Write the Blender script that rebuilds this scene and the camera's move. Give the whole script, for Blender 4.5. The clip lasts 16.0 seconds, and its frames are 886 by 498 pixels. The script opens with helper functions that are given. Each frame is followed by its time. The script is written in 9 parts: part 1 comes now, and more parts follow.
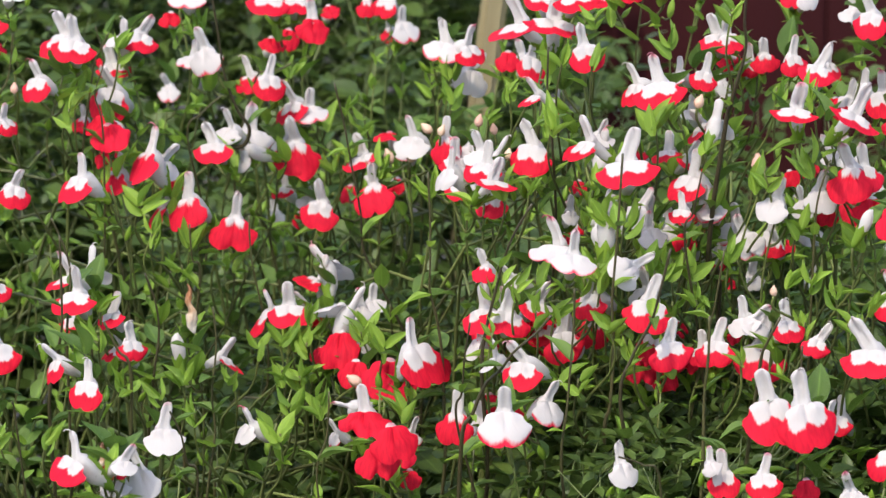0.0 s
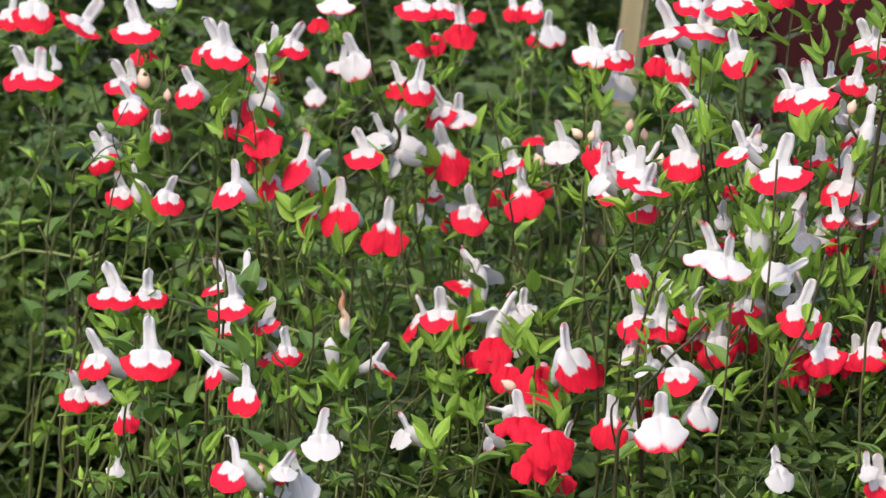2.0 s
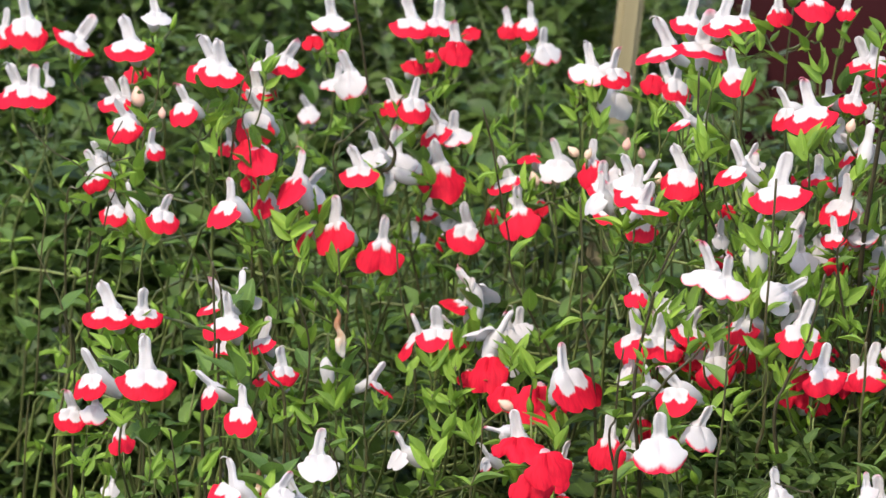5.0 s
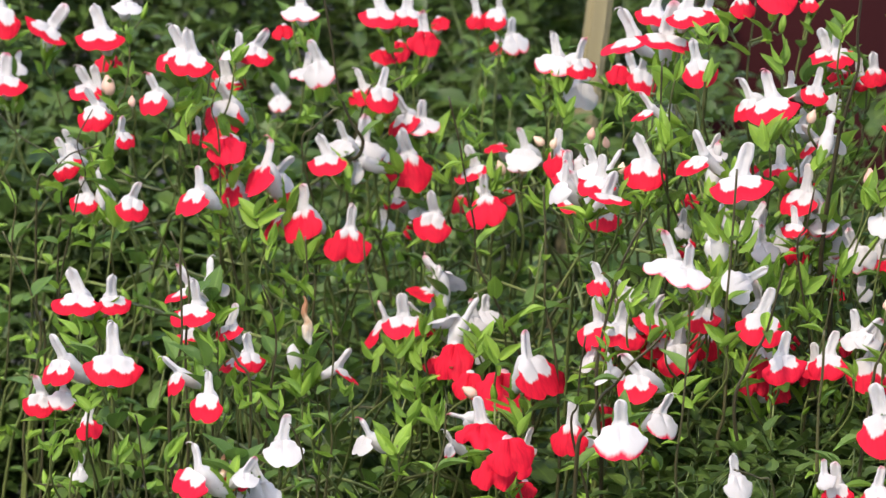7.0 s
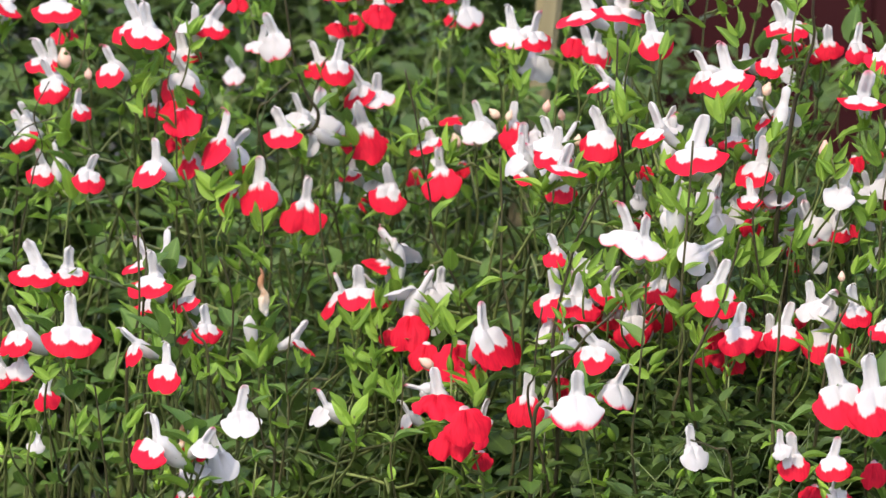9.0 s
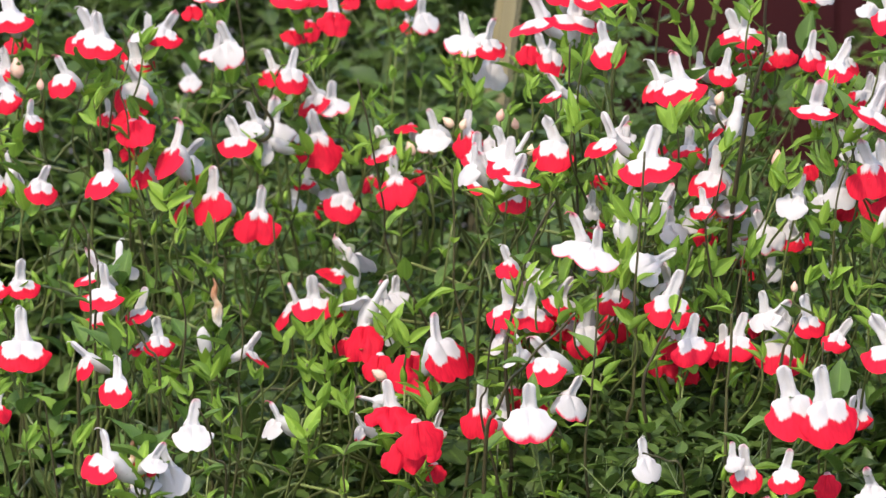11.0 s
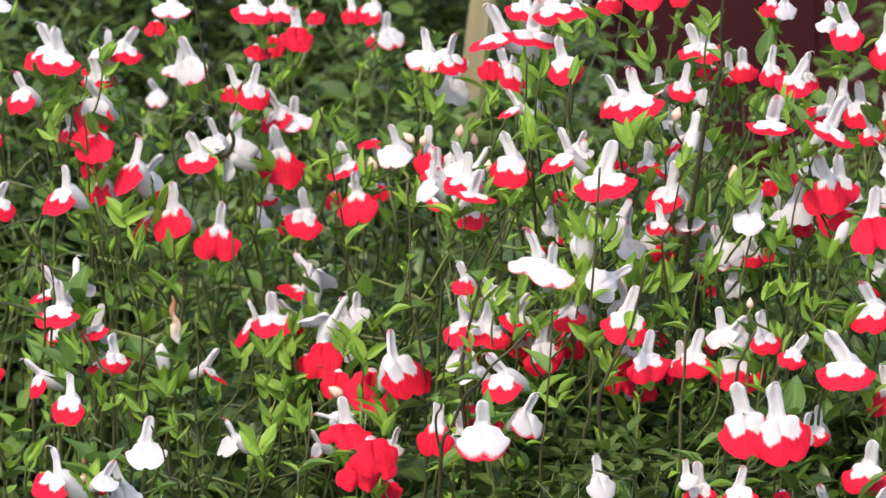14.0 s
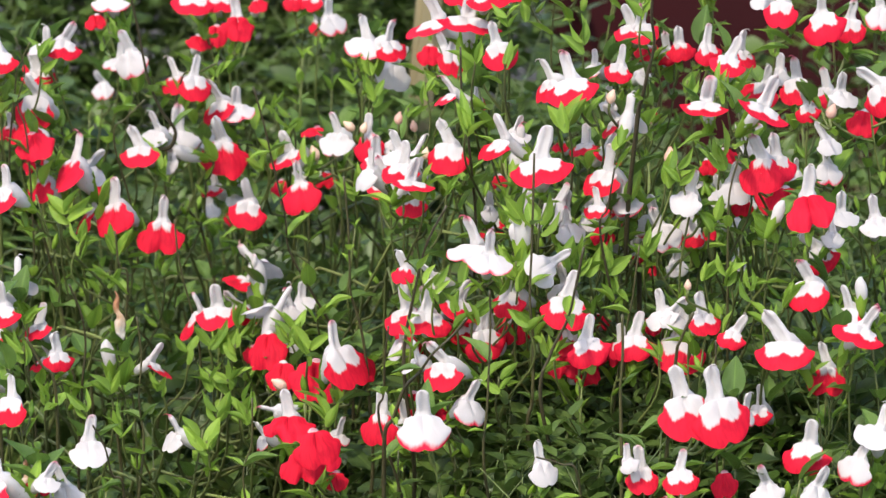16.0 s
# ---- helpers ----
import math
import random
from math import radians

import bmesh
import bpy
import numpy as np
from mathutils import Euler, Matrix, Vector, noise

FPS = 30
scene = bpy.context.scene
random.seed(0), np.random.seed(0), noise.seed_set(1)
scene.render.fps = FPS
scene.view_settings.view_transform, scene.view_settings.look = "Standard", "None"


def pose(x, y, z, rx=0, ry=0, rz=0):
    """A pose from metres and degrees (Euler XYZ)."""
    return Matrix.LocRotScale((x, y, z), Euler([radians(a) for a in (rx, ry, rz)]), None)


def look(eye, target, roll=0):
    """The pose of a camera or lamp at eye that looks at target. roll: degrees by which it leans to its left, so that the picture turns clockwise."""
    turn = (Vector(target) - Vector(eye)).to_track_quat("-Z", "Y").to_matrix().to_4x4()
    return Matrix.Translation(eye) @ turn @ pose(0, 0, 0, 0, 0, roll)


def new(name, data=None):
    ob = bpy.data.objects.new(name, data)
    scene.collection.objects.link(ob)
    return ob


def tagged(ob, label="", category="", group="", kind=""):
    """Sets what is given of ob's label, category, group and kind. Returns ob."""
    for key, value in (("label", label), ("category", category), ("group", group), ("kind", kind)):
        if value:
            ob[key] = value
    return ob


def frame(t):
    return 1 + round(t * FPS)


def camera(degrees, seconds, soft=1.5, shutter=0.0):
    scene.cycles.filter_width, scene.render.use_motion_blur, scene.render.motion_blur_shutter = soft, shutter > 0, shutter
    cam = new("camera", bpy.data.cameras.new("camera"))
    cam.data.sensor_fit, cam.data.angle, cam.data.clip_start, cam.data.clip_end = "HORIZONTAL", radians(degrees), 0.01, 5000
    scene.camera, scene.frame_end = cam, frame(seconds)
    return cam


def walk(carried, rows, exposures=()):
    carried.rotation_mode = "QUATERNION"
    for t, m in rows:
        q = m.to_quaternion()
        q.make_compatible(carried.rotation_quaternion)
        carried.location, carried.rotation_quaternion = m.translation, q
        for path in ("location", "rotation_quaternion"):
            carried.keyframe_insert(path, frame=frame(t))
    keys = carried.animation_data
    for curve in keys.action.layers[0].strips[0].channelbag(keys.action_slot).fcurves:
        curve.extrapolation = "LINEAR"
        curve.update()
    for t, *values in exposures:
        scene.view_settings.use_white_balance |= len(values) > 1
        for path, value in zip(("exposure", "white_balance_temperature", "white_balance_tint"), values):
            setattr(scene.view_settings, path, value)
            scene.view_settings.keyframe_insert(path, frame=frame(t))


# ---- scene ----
cam = camera(10, 16.0, soft=1.45)
cam.data.dof.use_dof = True
cam.data.dof.focus_distance = 2.02
cam.data.dof.aperture_fstop = 33
EXPOSURE = 0.31
walk(cam, [
    (0, pose(0.0060, -1.9863, 1.2326, 78.459, -0.384, 0.189)),
    (0.5, pose(-0.0025, -1.9891, 1.2352, 78.608, -0.243, 0.428)),
    (1, pose(-0.0093, -1.9924, 1.2369, 78.548, -0.108, 0.761)),
    (1.5, pose(-0.0132, -1.9949, 1.2393, 78.413, -0.044, 1.271)),
    (2, pose(-0.0138, -1.9957, 1.2405, 78.351, -0.003, 1.322)),
    (2.5, pose(-0.0108, -1.9925, 1.2433, 78.241, -0.129, 1.118)),
    (3, pose(-0.0145, -1.9868, 1.2441, 78.384, -0.031, 1.096)),
    (3.5, pose(-0.0177, -1.9848, 1.2431, 78.426, 0.064, 1.049)),
    (4, pose(-0.0216, -1.9844, 1.2420, 78.472, 0.048, 1.041)),
    (6.5, pose(-0.0141, -1.9992, 1.2421, 78.464, -0.272, 1.222)),
    (7, pose(-0.0104, -2.0073, 1.2476, 78.309, -0.272, 1.027)),
    (7.5, pose(-0.0074, -2.0101, 1.2492, 78.147, -0.512, 0.881)),
    (8, pose(-0.0096, -2.0107, 1.2467, 78.149, -0.450, 0.778)),
    (8.5, pose(-0.0120, -2.0119, 1.2457, 78.126, -0.335, 0.686)),
    (9, pose(-0.0164, -2.0147, 1.2463, 78.068, -0.409, 0.381)),
    (11.5, pose(-0.0005, -2.0006, 1.2612, 77.809, -0.181, 0.132)),
    (12, pose(0.0012, -1.9952, 1.2648, 77.764, -0.159, 0.056)),
    (12.5, pose(-0.0060, -1.9925, 1.2640, 77.792, -0.088, -0.146)),
    (13, pose(0.0044, -1.9982, 1.2576, 78.009, -0.160, 0.021)),
    (13.5, pose(0.0133, -2.0003, 1.2561, 78.118, -0.182, 0.137)),
    (14, pose(0.0217, -1.9971, 1.2567, 77.999, -0.065, 0.342)),
    (14.5, pose(0.0252, -1.9944, 1.2601, 77.825, 0.247, 0.230)),
    (15, pose(0.0270, -1.9958, 1.2638, 77.714, 0.780, 0.119)),
    (15.5, pose(0.0370, -1.9973, 1.2675, 77.570, 1.307, 0.115)),
    (16, pose(0.0483, -1.9947, 1.2693, 77.498, 1.563, 0.040)),
], exposures=[(0.0, EXPOSURE - 0.12), (2.2, EXPOSURE - 0.12), (3.2, EXPOSURE - 0.03), (8.0, EXPOSURE), (12.0, EXPOSURE + 0.03), (14.5, EXPOSURE + 0.03), (16.0, EXPOSURE - 0.02)])

# ---- world and sun ----
SUN_ELEVATION, SUN_AZIMUTH = 53.0, 152.0      # azimuth: degrees from +y (behind the bed) towards -x
world = bpy.data.worlds.new("world")
scene.world = world
world.use_nodes = True
wn = world.node_tree
sky = wn.nodes.new("ShaderNodeTexSky")
sky.sky_type = "NISHITA"
sky.sun_disc = False
sky.dust_density = 2.3
sky.sun_elevation = radians(SUN_ELEVATION)
sky.sun_rotation = radians(-SUN_AZIMUTH)
wn.nodes["Background"].inputs["Strength"].default_value = 0.42
wn.links.new(sky.outputs[0], wn.nodes["Background"].inputs["Color"])
sun = new("sun", bpy.data.lights.new("sun", "SUN"))
sun.data.energy = 3.3
sun.data.angle = radians(0.53)
sun.data.color = (1.0, 0.93, 0.80)
ce, se = math.cos(radians(SUN_ELEVATION)), math.sin(radians(SUN_ELEVATION))
sun.matrix_world = look((-5 * ce * math.sin(radians(SUN_AZIMUTH)), 5 * ce * math.cos(radians(SUN_AZIMUTH)), 5 * se), (0, 0, 0))


# ---- materials ----
def material(name):
    m = bpy.data.materials.new(name)
    m.use_nodes = True
    return m, m.node_tree.nodes, m.node_tree.links, m.node_tree.nodes["Principled BSDF"]


def ramp(nodes, stops, mode="LINEAR"):
    r = nodes.new("ShaderNodeValToRGB")
    r.color_ramp.interpolation = mode
    while len(r.color_ramp.elements) < len(stops):
        r.color_ramp.elements.new(0.5)
    for e, (p, c) in zip(r.color_ramp.elements, stops):
        e.position, e.color = p, (*c, 1)
    return r


def noise_tex(nodes, links, scale, detail=3, coord="Object", rough=0.55):
    tc = nodes.new("ShaderNodeTexCoord")
    n = nodes.new("ShaderNodeTexNoise")
    n.inputs["Scale"].default_value = scale
    n.inputs["Detail"].default_value = detail
    n.inputs["Roughness"].default_value = rough
    links.new(tc.outputs[coord], n.inputs["Vector"])
    return n


def bump(nodes, links, height, bsdf, strength, distance):
    b = nodes.new("ShaderNodeBump")
    b.inputs["Strength"].default_value = strength
    b.inputs["Distance"].default_value = distance
    links.new(height, b.inputs["Height"])
    links.new(b.outputs[0], bsdf.inputs["Normal"])


def math_node(nodes, links, op, a, b=None):
    n = nodes.new("ShaderNodeMath")
    n.operation = op
    for i, v in enumerate((a, b)):
        if v is None:
            continue
        if isinstance(v, (int, float)):
            n.inputs[i].default_value = v
        else:
            links.new(v, n.inputs[i])
    return n.outputs[0]


def mix_rgb(nodes, links, fac, a, b, blend="MIX"):
    n = nodes.new("ShaderNodeMix")
    n.data_type, n.blend_type = "RGBA", blend
    for sock, v in ((n.inputs[0], fac), (n.inputs[6], a), (n.inputs[7], b)):
        if isinstance(v, tuple):
            sock.default_value = (*v, 1)
        elif isinstance(v, (int, float)):
            sock.default_value = v
        else:
            links.new(v, sock)
    return n.outputs[2]


def thin(m, nodes, links, bsdf, colour, share):
    """Lets light through a thin petal or leaf."""
    tr = nodes.new("ShaderNodeBsdfTranslucent")
    mx = nodes.new("ShaderNodeMixShader")
    mx.inputs[0].default_value = share
    links.new(colour, tr.inputs["Color"])
    links.new(bsdf.outputs[0], mx.inputs[1])
    links.new(tr.outputs[0], mx.inputs[2])
    links.new(mx.outputs[0], nodes["Material Output"].inputs["Surface"])


WHITE, RED = (0.515, 0.485, 0.478), (0.58, 0.010, 0.028)


def lip_material(name, edge, soft=0.05, red=RED, climb=1.5):
    """Petal that turns from white at the throat to red at the rim; edge: where along the petal."""
    m, nodes, links, bsdf = material(name)
    uv = nodes.new("ShaderNodeTexCoord")
    sep = nodes.new("ShaderNodeSeparateXYZ")
    links.new(uv.outputs["UV"], sep.inputs[0])
    n = noise_tex(nodes, links, 260, 2)
    info = nodes.new("ShaderNodeObjectInfo")
    wob = math_node(nodes, links, "MULTIPLY", math_node(nodes, links, "SUBTRACT", n.outputs[0], 0.5), 0.10)
    own = math_node(nodes, links, "MULTIPLY", math_node(nodes, links, "SUBTRACT", info.outputs["Random"], 0.5), 0.10)
    # the white reaches furthest on the two swellings beside the midline
    fold = math_node(nodes, links, "MULTIPLY", math_node(nodes, links, "ABSOLUTE", math_node(nodes, links, "SINE", math_node(nodes, links, "MULTIPLY", sep.outputs[0], 6.283))), -0.15)
    # and the red climbs at both ends
    out = math_node(nodes, links, "ABSOLUTE", math_node(nodes, links, "SUBTRACT", sep.outputs[0], 0.5))
    ends = math_node(nodes, links, "MULTIPLY", math_node(nodes, links, "MAXIMUM", math_node(nodes, links, "SUBTRACT", out, 0.26), 0.0), climb)
    mpv = nodes.new("ShaderNodeMapping")
    mpv.inputs["Scale"].default_value = (11, 1.6, 1)
    vein = nodes.new("ShaderNodeTexNoise")
    vein.inputs["Scale"].default_value = 1.6
    vein.inputs["Detail"].default_value = 4
    links.new(uv.outputs["UV"], mpv.inputs[0])
    links.new(mpv.outputs[0], vein.inputs["Vector"])
    v = math_node(nodes, links, "ADD", math_node(nodes, links, "ADD", sep.outputs[1], wob), math_node(nodes, links, "ADD", ends, math_node(nodes, links, "ADD", own, fold)))
    v = math_node(nodes, links, "ADD", v, math_node(nodes, links, "MULTIPLY", math_node(nodes, links, "SUBTRACT", vein.outputs[0], 0.5), 0.20))
    r = ramp(nodes, [(max(0.0, edge - soft), (0, 0, 0) if soft else (1, 1, 1)), (min(1.0, edge + soft), (1, 1, 1))])
    links.new(v, r.inputs[0])
    white = mix_rgb(nodes, links, vein.outputs[0], WHITE, (0.50, 0.455, 0.445))
    # darker red streaks follow the veins and paint in shade of the petal's folds
    dark = ramp(nodes, [(0.42, (0, 0, 0)), (0.66, (1, 1, 1))])
    links.new(vein.outputs[0], dark.inputs[0])
    reds = mix_rgb(nodes, links, dark.outputs[0], red, (red[0] * 0.70, red[1] * 0.6, red[2] * 0.7))
    pink = mix_rgb(nodes, links, info.outputs["Random"], reds, (0.66, 0.014, 0.05))
    reds = mix_rgb(nodes, links, 0.35, reds, pink)
    col = mix_rgb(nodes, links, r.outputs[0], white, reds)
    links.new(col, bsdf.inputs["Base Color"])
    bsdf.inputs["Roughness"].default_value = 0.65
    bsdf.inputs["Specular IOR Level"].default_value = 0.10
    bump(nodes, links, vein.outputs[0], bsdf, 0.25, 0.0010)
    thin(m, nodes, links, bsdf, col, 0.36)
    return m


LIPS = {"s": lip_material("petal_white_to_red", 0.395, 0.035, RED, 1.0),
        "r": lip_material("petal_mostly_red", 0.14, 0.06),
        "w": lip_material("petal_white_red_rim", 0.80, 0.08, (0.62, 0.02, 0.05), 0.25),
        "R": lip_material("petal_red", 0.03, 0.0),
        "W": lip_material("petal_white", 1.3)}


def hood_material():
    m, nodes, links, bsdf = material("petal_hood_white")
    uv = nodes.new("ShaderNodeTexCoord")
    sep = nodes.new("ShaderNodeSeparateXYZ")
    links.new(uv.outputs["UV"], sep.inputs[0])
    info = nodes.new("ShaderNodeObjectInfo")
    n = noise_tex(nodes, links, 700, 3)
    base = mix_rgb(nodes, links, n.outputs[0], (0.58, 0.545, 0.53), (0.64, 0.61, 0.595))
    tip = ramp(nodes, [(0.86, (0, 0, 0)), (1.0, (0.9, 0.9, 0.9))])
    links.new(sep.outputs[1], tip.inputs[0])
    own = ramp(nodes, [(0.45, (0.06, 0.06, 0.06)), (0.95, (1, 1, 1))])
    links.new(info.outputs["Random"], own.inputs[0])
    fac = mix_rgb(nodes, links, 1.0, tip.outputs[0], own.outputs[0], "MULTIPLY")
    mpv = nodes.new("ShaderNodeMapping")
    mpv.inputs["Scale"].default_value = (14, 1.6, 1)
    vein = nodes.new("ShaderNodeTexNoise")
    vein.inputs["Scale"].default_value = 1.5
    vein.inputs["Detail"].default_value = 3
    links.new(uv.outputs["UV"], mpv.inputs[0])
    links.new(mpv.outputs[0], vein.inputs["Vector"])
    lines = ramp(nodes, [(0.52, (0, 0, 0)), (0.82, (0.22, 0.22, 0.22))])
    links.new(vein.outputs[0], lines.inputs[0])
    base = mix_rgb(nodes, links, lines.outputs[0], base, (0.53, 0.42, 0.41))
    col = mix_rgb(nodes, links, fac, base, (0.50, 0.07, 0.13))
    links.new(col, bsdf.inputs["Base Color"])
    bsdf.inputs["Roughness"].default_value = 0.6
    bsdf.inputs["Specular IOR Level"].default_value = 0.25
    bump(nodes, links, n.outputs[0], bsdf, 0.3, 0.0006)
    thin(m, nodes, links, bsdf, col, 0.50)
    return m


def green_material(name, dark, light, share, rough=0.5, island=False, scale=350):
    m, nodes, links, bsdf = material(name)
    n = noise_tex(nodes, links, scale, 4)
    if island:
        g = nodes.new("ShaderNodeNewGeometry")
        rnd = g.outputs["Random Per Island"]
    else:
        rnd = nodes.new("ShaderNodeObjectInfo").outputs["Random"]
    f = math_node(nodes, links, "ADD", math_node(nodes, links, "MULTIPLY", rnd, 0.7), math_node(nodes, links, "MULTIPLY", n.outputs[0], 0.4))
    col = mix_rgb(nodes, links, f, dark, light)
    uv = nodes.new("ShaderNodeTexCoord")
    sep = nodes.new("ShaderNodeSeparateXYZ")
    links.new(uv.outputs["UV"], sep.inputs[0])
    rib = ramp(nodes, [(0.44, (0, 0, 0)), (0.5, (1, 1, 1)), (0.56, (0, 0, 0))])
    links.new(sep.outputs[0], rib.inputs[0])
    rf = math_node(nodes, links, "MULTIPLY", rib.outputs[0], 0.35)
    side = math_node(nodes, links, "ABSOLUTE", math_node(nodes, links, "SUBTRACT", sep.outputs[0], 0.5))
    vein = math_node(nodes, links, "SINE", math_node(nodes, links, "MULTIPLY", math_node(nodes, links, "SUBTRACT", sep.outputs[1], math_node(nodes, links, "MULTIPLY", side, 0.7)), 44.0))
    net = math_node(nodes, links, "ADD", n.outputs[0], math_node(nodes, links, "MULTIPLY", vein, 0.05))
    col = mix_rgb(nodes, links, rf, col, tuple(min(1, c * 1.7) for c in light))
    links.new(col, bsdf.inputs["Base Color"])
    bsdf.inputs["Roughness"].default_value = rough
    bsdf.inputs["Specular IOR Level"].default_value = 0.35
    bump(nodes, links, net, bsdf, 0.4, 0.0008)
    if share:
        thin(m, nodes, links, bsdf, mix_rgb(nodes, links, 0.5, col, light), share)
    return m


HOOD = hood_material()
CALYX = green_material("calyx_green", (0.085, 0.17, 0.016), (0.26, 0.39, 0.042), 0.38)
SPRIG = green_material("sprig_green", (0.075, 0.155, 0.016), (0.27, 0.41, 0.052), 0.42, 0.38)
LEAF = green_material("leaf_green", (0.044, 0.092, 0.014), (0.13, 0.212, 0.038), 0.36, 0.40)
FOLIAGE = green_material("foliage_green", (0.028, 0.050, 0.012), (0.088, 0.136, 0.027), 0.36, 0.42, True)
STEM = green_material("stem_brown_green", (0.030, 0.028, 0.011), (0.125, 0.150, 0.038), 0, 0.55, False, 120)
DARK_STEM = green_material("stem_dark_brown", (0.022, 0.014, 0.009), (0.075, 0.070, 0.026), 0, 0.5, False, 120)
TWIG = green_material("twig_green", (0.03, 0.045, 0.014), (0.08, 0.105, 0.025), 0, 0.55, True, 120)
BUD = green_material("bud_cream_pink", (0.52, 0.27, 0.22), (0.66, 0.50, 0.35), 0.25)


def dried_material():
    m, nodes, links, bsdf = material("petal_dried_brown")
    uv = nodes.new("ShaderNodeTexCoord")
    sep = nodes.new("ShaderNodeSeparateXYZ")
    links.new(uv.outputs["UV"], sep.inputs[0])
    n = noise_tex(nodes, links, 500, 4)
    f = math_node(nodes, links, "ADD", sep.outputs[1], math_node(nodes, links, "MULTIPLY", math_node(nodes, links, "SUBTRACT", n.outputs[0], 0.5), 0.6))
    r = ramp(nodes, [(0.0, (0.20, 0.085, 0.04)), (0.35, (0.40, 0.18, 0.08)), (0.58, (0.52, 0.38, 0.26)), (0.9, (0.66, 0.60, 0.52))])
    links.new(f, r.inputs[0])
    links.new(r.outputs[0], bsdf.inputs["Base Color"])
    bsdf.inputs["Roughness"].default_value = 0.75
    bump(nodes, links, n.outputs[0], bsdf, 0.6, 0.001)
    thin(m, nodes, links, bsdf, r.outputs[0], 0.3)
    return m


DRIED = dried_material()


def soil_material():
    m, nodes, links, bsdf = material("soil")
    n = noise_tex(nodes, links, 30, 8)
    r = ramp(nodes, [(0.3, (0.010, 0.008, 0.005)), (0.7, (0.042, 0.030, 0.020))])
    links.new(n.outputs[0], r.inputs[0])
    links.new(r.outputs[0], bsdf.inputs["Base Color"])
    bsdf.inputs["Roughness"].default_value = 0.95
    bump(nodes, links, n.outputs[0], bsdf, 1.0, 0.02)
    return m


def paint_material(name, a, b, stretch):
    m, nodes, links, bsdf = material(name)
    tc = nodes.new("ShaderNodeTexCoord")
    mp = nodes.new("ShaderNodeMapping")
    mp.inputs["Scale"].default_value = stretch
    n = nodes.new("ShaderNodeTexNoise")
    n.inputs["Scale"].default_value = 6
    n.inputs["Detail"].default_value = 8
    links.new(tc.outputs["Object"], mp.inputs[0])
    links.new(mp.outputs[0], n.inputs["Vector"])
    r = ramp(nodes, [(0.3, a), (0.72, b)])
    links.new(n.outputs[0], r.inputs[0])
    links.new(r.outputs[0], bsdf.inputs["Base Color"])
    bsdf.inputs["Roughness"].default_value = 0.75
    bsdf.inputs["Specular IOR Level"].default_value = 0.12
    bump(nodes, links, n.outputs[0], bsdf, 0.4, 0.004)
    return m


SOIL = soil_material()
MAROON = paint_material("maroon_painted_board", (0.020, 0.0028, 0.0036), (0.030, 0.0042, 0.005), (1, 1, 0.12))
BEIGE = paint_material("weathered_pale_wood", (0.16, 0.13, 0.07), (0.38, 0.32, 0.18), (6, 6, 0.3))


# ---- mesh helpers ----
def link_mesh(name, verts, faces, mats, parent=None, smooth=True, uvs=None, label=""):
    me = bpy.data.meshes.new(name)
    me.from_pydata([tuple(v) for v in verts], [], faces)
    for mt in mats:
        me.materials.append(mt)
    if uvs is not None:
        lay = me.uv_layers.new(name="UVMap")
        idx = np.empty(len(me.loops), dtype=np.int32)
        me.loops.foreach_get("vertex_index", idx)
        lay.data.foreach_set("uv", np.asarray(uvs, dtype=np.float32)[idx].ravel())
    me.polygons.foreach_set("use_smooth", [smooth] * len(me.polygons))
    me.update()
    ob = new(name, me)
    ob.parent = parent
    if label:
        tagged(ob, label=label)
    return ob


def child(name, me, parent, m):
    """One more object on a shared mesh, as a part."""
    ob = new(name, me)
    ob.parent = parent
    ob.matrix_basis = m
    return ob


def smooth_path(pts, steps):
    """Catmull-Rom line through pts."""
    P = [Vector(p) for p in pts]
    P = [P[0] * 2 - P[1]] + P + [P[-1] * 2 - P[-2]]
    line = []
    for i in range(1, len(P) - 2):
        a, b, c, d = P[i - 1:i + 3]
        for k in range(steps):
            t = k / steps
            line.append(0.5 * ((2 * b) + (c - a) * t + (2 * a - 5 * b + 4 * c - d) * t * t + (3 * b - a - 3 * c + d) * t ** 3))
    line.append(P[-2])
    return line


def tube(line, radii, sides, verts, faces, uvs=None, cap=True):
    """Adds a tapered tube along line to verts and faces."""
    n = len(line)
    start = len(verts)
    for i, p in enumerate(line):
        d = (line[min(i + 1, n - 1)] - line[max(i - 1, 0)]).normalized()
        side = d.cross(Vector((0.21, 0.93, 0.3))).normalized()
        up = side.cross(d)
        for k in range(sides):
            a = 2 * math.pi * k / sides
            verts.append(p + (side * math.cos(a) + up * math.sin(a)) * radii[i])
            if uvs is not None:
                uvs.append((k / sides, i / (n - 1)))
    for i in range(n - 1):
        for k in range(sides):
            a, b = start + i * sides + k, start + i * sides + (k + 1) % sides
            faces.append((a, b, b + sides, a + sides))
    if cap:
        faces.append(tuple(start + k for k in range(sides))[::-1])
        faces.append(tuple(start + (n - 1) * sides + k for k in range(sides)))


CM = 0.01


